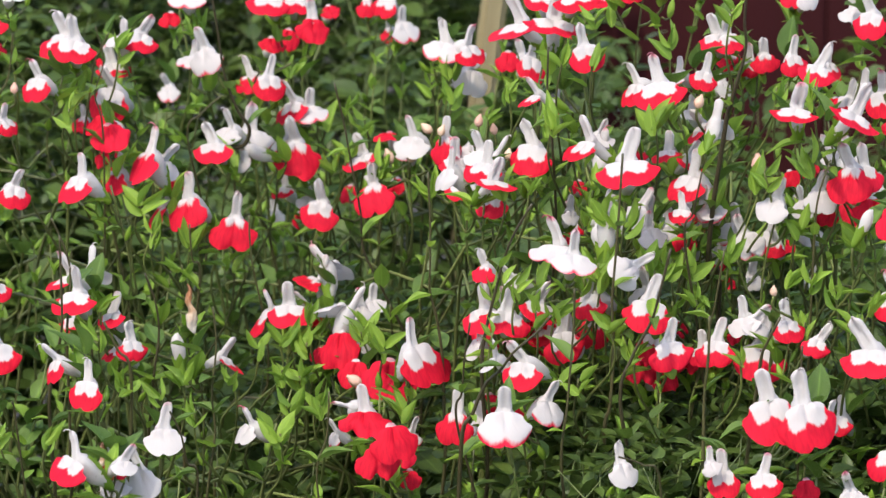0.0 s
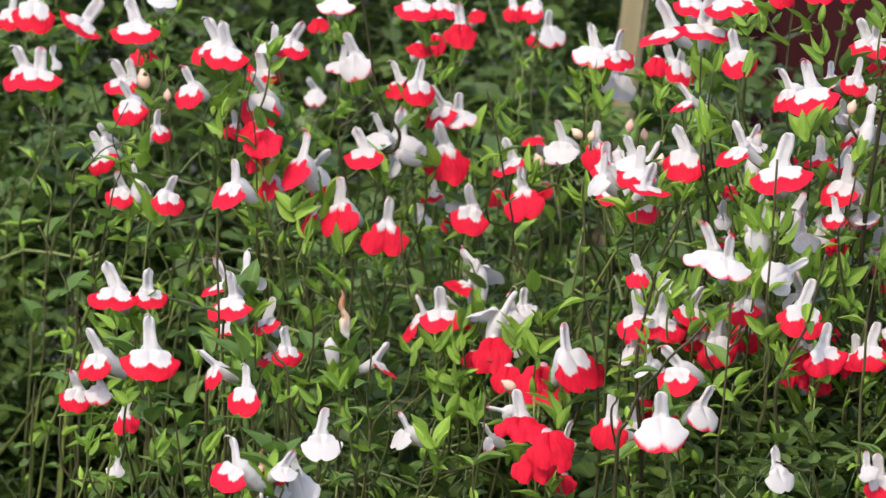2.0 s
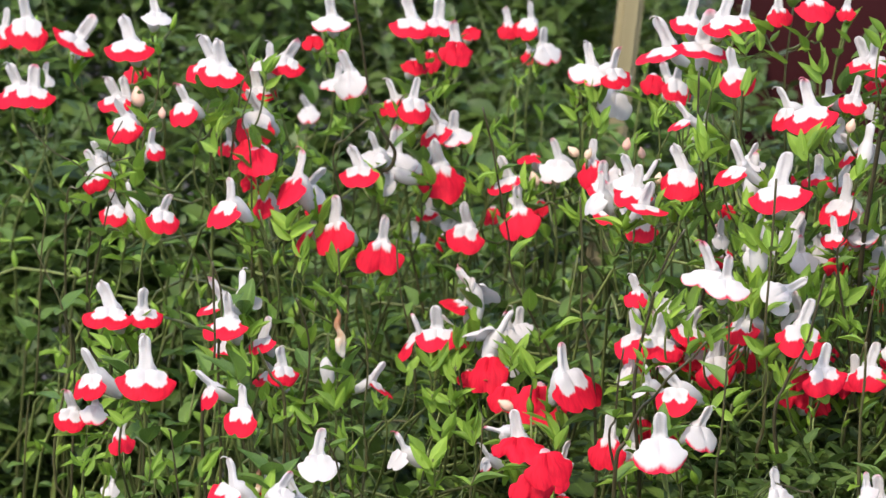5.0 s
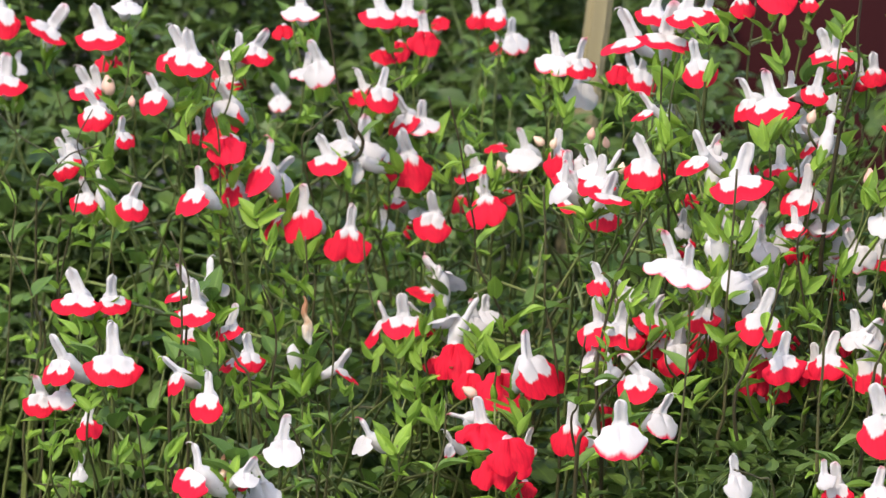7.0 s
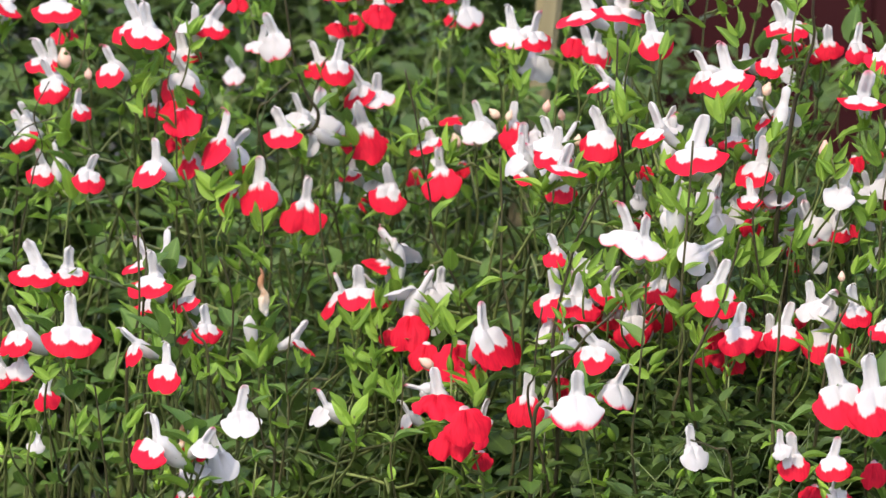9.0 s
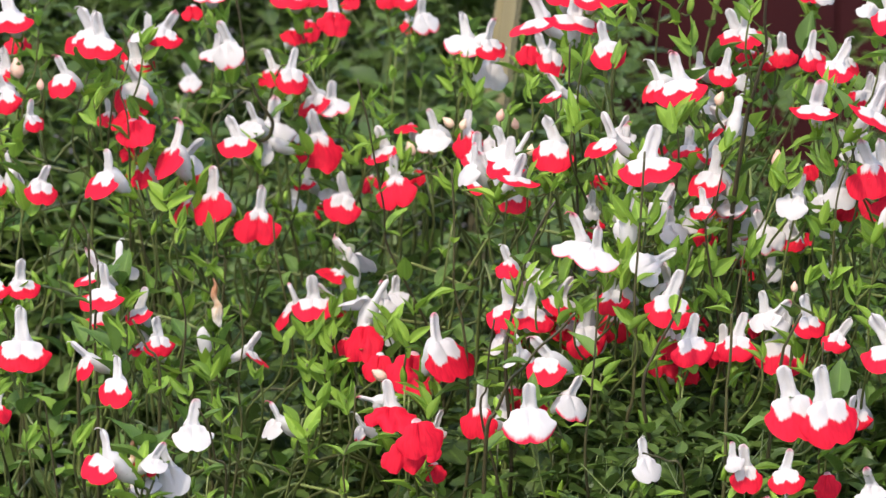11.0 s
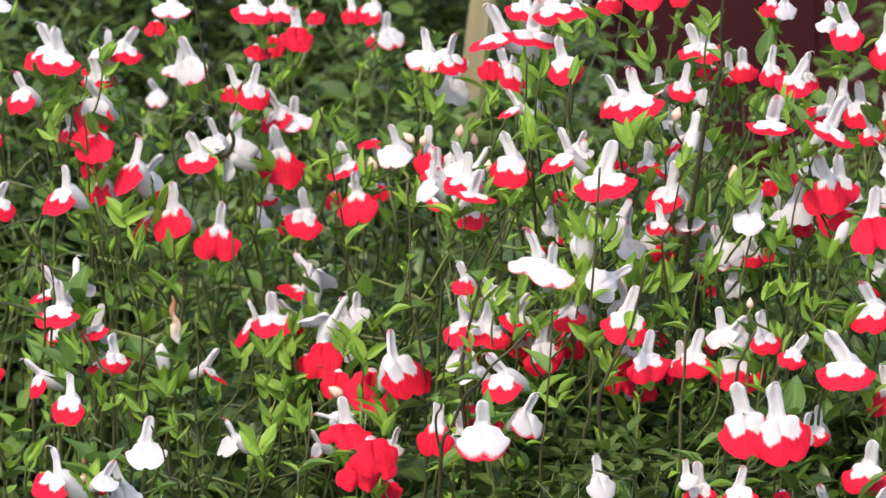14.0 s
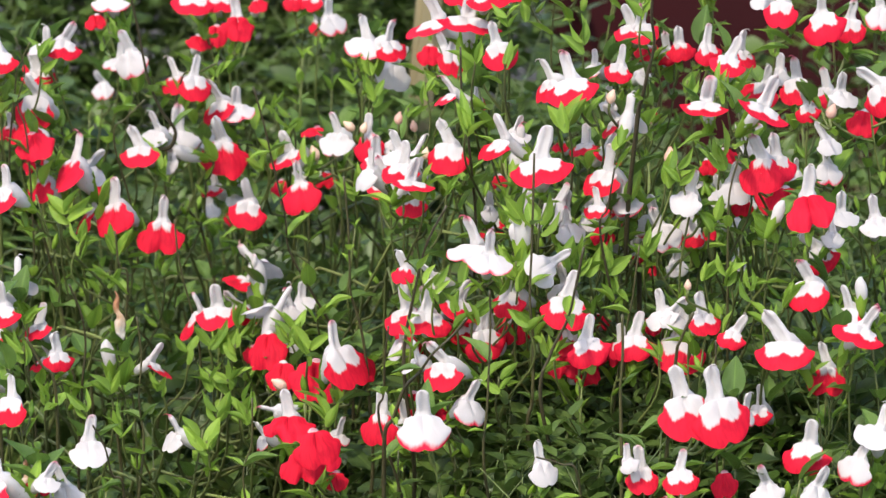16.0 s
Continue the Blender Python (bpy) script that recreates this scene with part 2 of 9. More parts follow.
def lip_mesh(name, form, mat, seed):
    """Lower lip, 2 cm across: white shoulders with two swellings below the throat, widening into two round lobes.
    form: length, slope in degrees at the throat and at the rim, how far the sides bend back, how early the corners round off."""
    length, slope0, slope1, back, corner = form
    rng = random.Random(seed)
    nu, nv = 32, 18
    ph = [rng.uniform(0, 6.28) for _ in range(4)]
    skew, notch = rng.uniform(-0.10, 0.10), rng.uniform(0.03, 0.12)
    wave, cup, bulge = rng.uniform(0.01, 0.05), rng.uniform(-0.4, 0.5), rng.uniform(0.06, 0.15)
    fold = rng.uniform(-0.22, 0.22)
    lift, droop = rng.uniform(0.02, 0.16), rng.uniform(0.0, 0.10)
    pad = rng.uniform(0.88, 1.04)
    length *= rng.uniform(0.92, 1.08)
    if mat in (LIPS["r"], LIPS["R"]):
        wave *= 5.0 if mat == LIPS["R"] else 3.0
    frill = 0.85 if mat == LIPS["R"] else 0.30
    verts, faces, uvs = [], [], []
    for j in range(nv + 1):
        v = j / nv
        half = float(np.interp(v, (0, 0.04, 0.10, 0.20, 0.32, 0.40, 0.47, 0.56, 0.70, 0.86, 1.0), (0.40 * pad, 0.54 * pad, 0.63 * pad, 0.68 * pad, 0.73 * pad, 0.84, 0.94, 0.99, 1.0, 1.0, 0.97)))
        for i in range(nu + 1):
            u = -1 + 2 * i / nu
            reach = 1 - corner + corner * (1 - abs(u) ** 2.4) ** 0.62 - notch * math.exp(-(u / 0.13) ** 2) + skew * u * 0.5
            # two rounded lobes
            reach += 0.03 * math.sin(math.pi * min(1, abs(u))) - 0.02
            b = length * v * (1 - v + v * reach)
            a = half * (u + 0.10 * skew)
            run = fall = 0.0
            for k in range(8):
                w = (k + 0.5) / 8 * v
                ang = radians(slope0 + (slope1 - slope0) * w)
                run += math.cos(ang) * b / 8
                fall += math.sin(ang) * b / 8
            swell = bulge * math.exp(-((abs(u) - 0.48) / 0.30) ** 2 - ((v - 0.15) / 0.16) ** 2)
            crease = (0.17 if mat == LIPS["R"] else 0.07) * math.exp(-(u / 0.10) ** 2) * math.sin(math.pi * min(1.0, 1.6 * v))
            ruffle = wave * v * v * (math.sin(3.2 * u + ph[0]) + frill * math.sin(7.5 * u + ph[1]) + 0.3 * frill * math.sin(17 * u + ph[2]))
            rim = cup * max(0.0, v - 0.6) ** 2
            side = max(0.0, abs(u) - 0.35) ** 2 * v
            x = a + 0.02 * math.sin(5 * v + ph[3])
            y = -run - 0.7 * swell + crease + back * a * a + ruffle + rim
            z = -fall + 0.85 * swell + (lift - droop) * side * 2.0 + ruffle * 0.35 - abs(fold) * max(0.0, u if fold > 0 else -u) ** 2 * v
            verts.append(Vector((x, y, z)) * CM)
            uvs.append(((u + 1) / 2, v))
    for q in verts:
        q *= 1.05
    for j in range(nv):
        for i in range(nu):
            a = j * (nu + 1) + i
            faces.append((a, a + 1, a + nu + 2, a + nu + 1))
    ob = link_mesh(name, verts, faces, [mat], None, True, uvs)
    me = ob.data
    bpy.data.objects.remove(ob)
    return me


def hood_mesh(seed, short=False, slim=1.0):
    """Corolla tube that rises from the calyx to the throat, and the upright finger-like upper lip."""
    rng = random.Random(seed)
    b, c = rng.uniform(-0.20, 0.20), rng.uniform(-0.20, 0.10)
    fat, hook, wide = rng.uniform(-0.015, 0.025), rng.uniform(-0.12, 0.12), rng.uniform(1.0, 1.25)
    verts, faces, uvs = [], [], []
    line = smooth_path([(0, 1.15, -1.25), (0, 0.66, -0.70), (0, 0.26, -0.10), (b * 0.3, 0.14, 0.22), (b, 0.10 + c, 0.62), (b * 1.4, 0.04 + c * 1.4, 0.92), (b * 1.5 + hook * 0.6, c * 1.6, 1.12)], 5)
    if short:
        line = line[:14]
    n = len(line)
    rad = []
    for i in range(n):
        t = i / (n - 1)
        rad.append(float(np.interp(t, (0, 0.10, 0.22, 0.33, 0.42, 0.50, 0.60, 0.72, 0.84, 0.91, 0.96, 1), (0.19 * slim, 0.33 * slim, 0.40 * slim, 0.37 * slim, 0.29, 0.235 + fat, 0.22 + fat, 0.225 + fat, 0.215 + fat, 0.185, 0.14, 0.06))))
    tube([p * CM for p in line], [r * CM for r in rad], 14, verts, faces, uvs)
    # the upper lip is a folded strap: flat, grooved down the front, with a crimped edge
    for i, q in enumerate(verts):
        j, k = divmod(i, 14)
        if j >= n:
            continue
        core = line[j] * CM
        d = q - core
        up = max(0.0, min(1.0, (line[j].z + 0.05) / 0.3))
        d *= 1 + 0.16 * noise.noise(q * 260 + Vector((seed * 3.1, 0, 0))) + 0.05 * (1 - up) * (1 if k % 3 == 0 else -0.5)
        ax = abs(d.x) / (rad[j] * CM)
        d.x *= 1 + up * (wide - 1)
        d.y *= 1 - 0.38 * up
        if d.y < 0:
            d.y += up * 0.9 * rad[j] * CM * max(0.0, 1 - ax / 0.55)
        verts[i] = core + d
    # style: a fine forked thread at the tip
    if not short and rng.random() < 0.6:
        s = line[-2] * CM
        curl = rng.choice((-1, 1))
        tube([s, s + Vector((curl * 0.03, -0.10, 0.11)) * CM, s + Vector((curl * 0.12, -0.20, 0.13)) * CM, s + Vector((curl * 0.20, -0.26, 0.04)) * CM], [0.03 * CM, 0.028 * CM, 0.024 * CM, 0.012 * CM], 5, verts, faces)
        uvs += [(0.5, 1.0)] * 20
    ob = link_mesh("flower", verts, faces, [HOOD], None, True, uvs)
    me = ob.data
    bpy.data.objects.remove(ob)
    return me


def calyx_mesh():
    """Ribbed two-lipped green bell round the foot of the flower."""
    verts, faces, uvs = [], [], []
    sides = 12
    prof = ((0.0, 0.06), (0.12, 0.15), (0.4, 0.22), (0.75, 0.27), (1.0, 0.345))
    axis = Vector((0, -0.58, 0.80)).normalized()
    side = Vector((1, 0, 0))
    up = axis.cross(side)
    base = Vector((0, 1.45, -1.58))
    for j, (s, r) in enumerate(prof):
        for k in range(sides):
            a = 2 * math.pi * k / sides
            rib = 1.0 + (0.10 if k % 2 else -0.04)
            tooth = (0.26 if k in (3, 9) else 0.08 if k % 2 else -0.06) if j == 4 else 0
            verts.append((base + axis * (s * 1.05 + tooth) + (side * math.cos(a) + up * math.sin(a)) * r * rib) * CM)
            uvs.append((0.2, s))
    for j in range(len(prof) - 1):
        for k in range(sides):
            a, b = j * sides + k, j * sides + (k + 1) % sides
            faces.append((a, b, b + sides, a + sides))
    faces.append(tuple(range(sides))[::-1])
    ob = link_mesh("calyx", verts, faces, [CALYX], None, True, uvs)
    me = ob.data
    bpy.data.objects.remove(ob)
    return me


def leaf_arrays(width, fold, curl, segs=5, cols=3, wavy=0.0):
    """Template of an ovate leaf along +x, 1 long, cupped along its rib and curled down at the tip."""
    v, uv, f = [], [], []
    for i in range(segs + 1):
        t = i / segs
        w = width * (math.sin(math.pi * min(1, t * 0.93 + 0.05) ** 0.75)) * (1.0 if i < segs else 0.15)
        if i % 2:
            w *= 1.06 if cols == 3 else 1.03
        z = -curl * t * t
        for k in range(cols):
            s = -1 + 2 * k / (cols - 1)
            lift = abs(s) if cols == 3 else abs(s) ** 1.6
            v.append((t, s * w, z + lift * fold * w + wavy * abs(s) * math.sin(9 * t + 2.5 * s)))
            uv.append((0.5 + 0.5 * s, t))
    for i in range(segs):
        for k in range(cols - 1):
            a = i * cols + k
            f.append((a, a + 1, a + cols + 1, a + cols))
    return np.array(v), np.array(uv), f


def leaf_mesh(width, fold, curl, mat=None):
    v, uv, f = leaf_arrays(width, fold, curl, 8, 7, 0.018)
    ob = link_mesh("leaf", v, f, [mat or LEAF], None, True, uv)
    me = ob.data
    bpy.data.objects.remove(ob)
    return me


def bud_mesh(mat, plump=1.0, tip=0.012):
    """Closed, ribbed calyx or petal bud, 1.1 cm long."""
    verts, faces, uvs = [], [], []
    sides = 10
    for s, r in ((0, 0.05), (0.10, 0.13), (0.30, 0.19), (0.55, 0.20), (0.8, 0.15), (1.0, 0.07), (1.14, tip)):
        for k in range(sides):
            a = 2 * math.pi * k / sides
            rr = r * plump * (1.13 if k % 2 else 0.9)
            verts.append(Vector((math.cos(a) * rr, math.sin(a) * rr * 0.8 + 0.06 * s * s, s)) * CM)
            uvs.append((0.2, s))
    for i in range(6):
        for k in range(sides):
            a, b = i * sides + k, i * sides + (k + 1) % sides
            faces.append((a, b, b + sides, a + sides))
    ob = link_mesh("bud", verts, faces, [mat], None, True, uvs)
    me = ob.data
    bpy.data.objects.remove(ob)
    return me


FORMS = {"f": (1.18, 26, 12, 0.20, 0.44), "m": (1.24, 34, 50, 0.26, 0.44), "h": (1.46, 46, 76, 0.24, 0.42)}
LIP_MESHES = {a + b: [lip_mesh("lower_lip", FORMS[a], LIPS[b], 7 * i + ord(a) + ord(b)) for i in range(6)] for a in FORMS for b in LIPS}
HOODS = [hood_mesh(i) for i in range(12)]
STUBS = [hood_mesh(40 + i, True) for i in range(2)]
SLIM_HOODS = [hood_mesh(60 + i, False, 0.6) for i in range(6)]


def white_bud_mesh():
    """Unopened flower: a white egg that pushes out of the calyx."""
    verts, faces, uvs = [], [], []
    line = [Vector((0.04 * math.sin(i), 0, z)) for i, z in enumerate((-0.7, -0.4, -0.1, 0.2, 0.45, 0.65, 0.8, 0.88))]
    tube([p * CM for p in line], [r * CM for r in (0.16, 0.22, 0.28, 0.31, 0.29, 0.22, 0.12, 0.02)], 12, verts, faces, uvs)
    for q in verts:
        q.y *= 0.8
    ob = link_mesh("flower", verts, faces, [HOOD], None, True, [(u, 0.8 * v) for u, v in uvs])
    me = ob.data
    bpy.data.objects.remove(ob)
    return me


WHITE_BUD = white_bud_mesh()
# the calyx, turned upright under the bud
BUD_CALYX = Matrix.Translation((0, 0, -0.0125)) @ Matrix.Rotation(radians(-36), 4, "X") @ Matrix.Translation(Vector((0, -1.45, 1.58)) * CM)


def withered_mesh():
    """Spent flower: a shrivelled, twisted brown corolla whose pale lip hangs down."""
    verts, faces, uvs = [], [], []
    line = smooth_path([(-0.05, 0.15, 0.95), (0.06, 0.05, 0.65), (-0.02, -0.08, 0.25), (0.16, -0.12, -0.2), (0.12, -0.10, -0.65), (0.26, -0.12, -1.15)], 4)
    n = len(line)
    rad = [float(np.interp(i / (n - 1), (0, 0.15, 0.35, 0.5, 0.7, 0.88, 1), (0.04, 0.15, 0.20, 0.15, 0.30, 0.24, 0.05))) for i in range(n)]
    tube([p * CM for p in line], [r * CM for r in rad], 12, verts, faces, uvs)
    for i, q in enumerate(verts):
        j, k = divmod(i, 12)
        c = line[j] * CM
        a = 2.2 * j / n
        d = q - c
        crumple = 1 + 0.30 * noise.noise(q * 420) + (0.22 if k % 3 == 0 else -0.12)
        e = Vector((math.cos(a), math.sin(a), 0))
        d = d * crumple - e * (d.dot(e) * 0.55)
        verts[i] = c + Vector((d.x * 0.7, d.y, d.z))
    ob = link_mesh("flower", verts, faces, [DRIED], None, True, uvs)
    me = ob.data
    bpy.data.objects.remove(ob)
    return me


WITHERED = withered_mesh()
CALYX_MESH = calyx_mesh()
LEAVES = [leaf_mesh(0.27, 0.5, 0.18), leaf_mesh(0.22, 0.8, 0.30), leaf_mesh(0.30, 0.35, 0.05)]
BRIGHT_LEAVES = [leaf_mesh(0.19, 0.60, 0.10, SPRIG), leaf_mesh(0.16, 0.75, 0.25, SPRIG), leaf_mesh(0.22, 0.45, -0.06, SPRIG), leaf_mesh(0.18, 0.95, 0.16, SPRIG)]
BUD_MESH, CREAM_BUD_MESH = bud_mesh(CALYX), bud_mesh(BUD, 1.9, 0.05)

# ---- ground and backdrop ----
bm = bmesh.new()
bmesh.ops.create_grid(bm, x_segments=60, y_segments=60, size=3.0)
for q in bm.verts:
    q.co.z = 0.02 * noise.noise(q.co * 3) + 0.01 * noise.noise(q.co * 11)
edge = [e for e in bm.edges if e.is_boundary]
ext = bmesh.ops.extrude_edge_only(bm, edges=edge)["geom"]
for q in ext:
    if isinstance(q, bmesh.types.BMVert):
        q.co = Vector((q.co.x * 100, q.co.y * 100, 0))
me = bpy.data.meshes.new("ground")
bm.to_mesh(me)
bm.free()
me.materials.append(SOIL)
tagged(new("ground", me), "dark brown garden soil under the sage bushes", "ground", kind="structure")


def box(name, lo, hi, mat, parent=None, bevel=0.002, label=""):
    b = bmesh.new()
    bmesh.ops.create_cube(b, size=1.0)
    for q in b.verts:
        q.co = Vector([lo[i] + (q.co[i] + 0.5) * (hi[i] - lo[i]) for i in range(3)])
    bmesh.ops.bevel(b, geom=b.edges[:], offset=bevel, segments=2, affect="EDGES")
    m = bpy.data.meshes.new(name)
    b.to_mesh(m)
    b.free()
    m.materials.append(mat)
    ob = new(name, m)
    ob.parent = parent
    if label:
        tagged(ob, label=label)
    return ob


fence = tagged(new("garden_fence"), "dark maroon painted board fence behind the sage bed", "fence")
fx = 0.098
while fx < 1.6:
    box("board", (fx, 1.22, 0.0), (fx + 0.146, 1.245, 1.75), MAROON, fence)
    fx += 0.1465
box("rail", (0.098, 1.247, 0.35), (1.65, 1.29, 0.44), MAROON, fence)
box("rail", (0.098, 1.247, 1.35), (1.65, 1.29, 1.44), MAROON, fence)
stake = tagged(new("garden_stake"), "pale weathered wooden stake standing beside the maroon fence", "stake")
box("shaft", (-0.0068, -0.005, 0.0), (0.0068, 0.005, 1.35), BEIGE, stake, 0.003)
stake.matrix_basis = pose(-0.071, 0.70, 0.0, 0, 6.9, 6)


# ---- foliage of the bushes ----
FLOWER_SPOTS = []


def below_flowers(x, y, h, gap):
    """Lowers a height so that it stays under the blooms that stand close by."""
    for fx_, fy_, fz_ in FLOWER_SPOTS:
        if abs(fx_ - x) < 0.020 and -0.075 < y - fy_ < 0.020:
            h = min(h, fz_ - gap)
    return h


def canopy(x, y):
    """Height of the leaf mass."""
    h = 0.715 + 0.07 * noise.noise(Vector((x * 6, y * 6, 0.3))) + 0.04 * noise.noise(Vector((x * 14, y * 14, 2.0)))
    back = max(0.0, y - 0.35)
    h += (0.17 if x < 0.0 else 0.10 if x < 0.09 else -0.04) * min(1.0, back / 0.5)
    h -= 0.06 * max(0.0, min(1.0, (0.03 - x) / 0.06)) * max(0.0, min(1.0, (0.2 - y) / 0.15))
    # taller shoots along the front on one side
    h += 0.085 * max(0.0, min(1.0, (x - 0.02) / 0.05)) * max(0.0, 1 - abs(y + 0.02) / 0.22)
    if y < 0.5:
        h = min(h, 0.760 + 0.178 * x + 0.234 * y + 0.02 * noise.noise(Vector((x * 20, y * 20, 5.0))))
    # hollows between two bushes, and gaps in the one behind
    h -= 0.17 * math.exp(-((x + 0.21) / 0.08) ** 2 - ((y - 0.34) / 0.22) ** 2) + 0.22 * math.exp(-((x + 0.22) / 0.085) ** 2 - ((y - 0.03) / 0.24) ** 2)
    h += 0.16 * min(1.0, back / 0.3) * (noise.noise(Vector((x * 13, y * 5, 7.0))) - 0.12)
    # a narrow gap before the stake
    h -= 0.17 * math.exp(-((x - 0.030) / 0.026) ** 2 - ((y - 0.52) / 0.26) ** 4) + 0.10 * math.exp(-((x + 0.04) / 0.06) ** 2 - ((y - 0.58) / 0.14) ** 4)
    # the bush rounds off towards its rim
    rim = min(1.0, (x + 0.80) / 0.25, (0.80 - x) / 0.25, (y + 0.42) / 0.14, (1.75 - y) / 0.2)
    return h * (0.35 + 0.65 * math.sqrt(max(0.0, rim)))


def foliage(name, count, xr, yr, label, seed, size=(0.012, 0.024), low=0.05, sink=0.0):
    rng = np.random.default_rng(seed)
    temps = [leaf_arrays(0.30, 0.35, 0.2, 4), leaf_arrays(0.26, 0.6, 0.3, 4), leaf_arrays(0.36, 0.15, 0.08, 4)]
    V, UV, FC = [], [], []
    base = 0
    sv, sf, suv = [], [], []
    for s in range(count):
        x, y = rng.uniform(*xr), rng.uniform(*yr)
        top = below_flowers(x, y, canopy(x, y) + rng.normal(0, 0.018) - sink, 0.022)
        lean = rng.normal(0, 0.55, 2)
        n = int(rng.integers(5, 9))
        gap = rng.uniform(0.010, 0.017)
        turn = rng.uniform(0, math.pi)
        p1 = Vector((x, y, top))
        p0 = p1 - Vector((lean[0] * low, lean[1] * low, low))
        tube([p0, (p0 + p1) / 2, p1], [0.0005, 0.0004, 0.0003], 4, sv, sf, suv, False)
        for k in range(n):
            z = k * gap
            c = np.array((x - lean[0] * z, y - lean[1] * z, top - z))
            grow = 0.45 + 0.55 * min(1, k / 3)
            for side in (0, math.pi):
                a = turn + k * math.pi / 2 + side + rng.normal(0, 0.25)
                pitch = rng.normal(0.55 - 0.12 * k, 0.3)
                roll = rng.normal(0, 0.3)
                L = rng.uniform(*size) * grow
                tv, tu, tf = temps[int(rng.integers(0, 3))]
                ca, sa, cp, sp, cr, sr = math.cos(a), math.sin(a), math.cos(pitch), math.sin(pitch), math.cos(roll), math.sin(roll)
                R = np.array([[ca, -sa, 0], [sa, ca, 0], [0, 0, 1]]) @ np.array([[cp, 0, -sp], [0, 1, 0], [sp, 0, cp]]) @ np.array([[1, 0, 0], [0, cr, -sr], [0, sr, cr]])
                V.append(tv @ R.T * L + c + R[:, 0] * 0.002)
                UV.append(tu)
                FC.extend([tuple(base + i for i in q) for q in tf])
                base += len(tv)
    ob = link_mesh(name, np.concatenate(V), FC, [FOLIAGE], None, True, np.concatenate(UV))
    tagged(ob, label, "foliage", kind="stuff")
    st = link_mesh("twigs", sv, sf, [TWIG], None, True, suv)
    tagged(st, "thin brown-green twigs inside the sage foliage", "twigs", kind="stuff")


# woody branches that carry the leaf mass
def branches():
    rng = random.Random(17)
    sv, sf, suv = [], [], []
    for _ in range(420):
        x, y = rng.uniform(-0.7, 0.7), rng.uniform(-0.3, 1.1)
        cx, cy = round(x / 0.32) * 0.32 + rng.uniform(-0.04, 0.04), round(y / 0.4) * 0.4 + rng.uniform(-0.04, 0.04)
        top = canopy(x, y) - 0.05
        mid = (cx + (x - cx) * 0.6 + rng.uniform(-0.02, 0.02), cy + (y - cy) * 0.6, top * 0.5)
        line = smooth_path([(cx, cy, -0.01), mid, (x, y, top)], 4)
        tube(line, [0.0035 * (1 - 0.8 * i / (len(line) - 1)) for i in range(len(line))], 5, sv, sf, suv)
    tagged(link_mesh("branches", sv, sf, [STEM], None, True, suv), "brown woody branches rising from the soil into the bush", "branches", kind="stuff")


branches()

# ---- flowering stems ----
stem_rng = random.Random(3)


def turn_of(d):
    return Vector(d).to_track_quat("X", "Z").to_matrix().to_4x4()


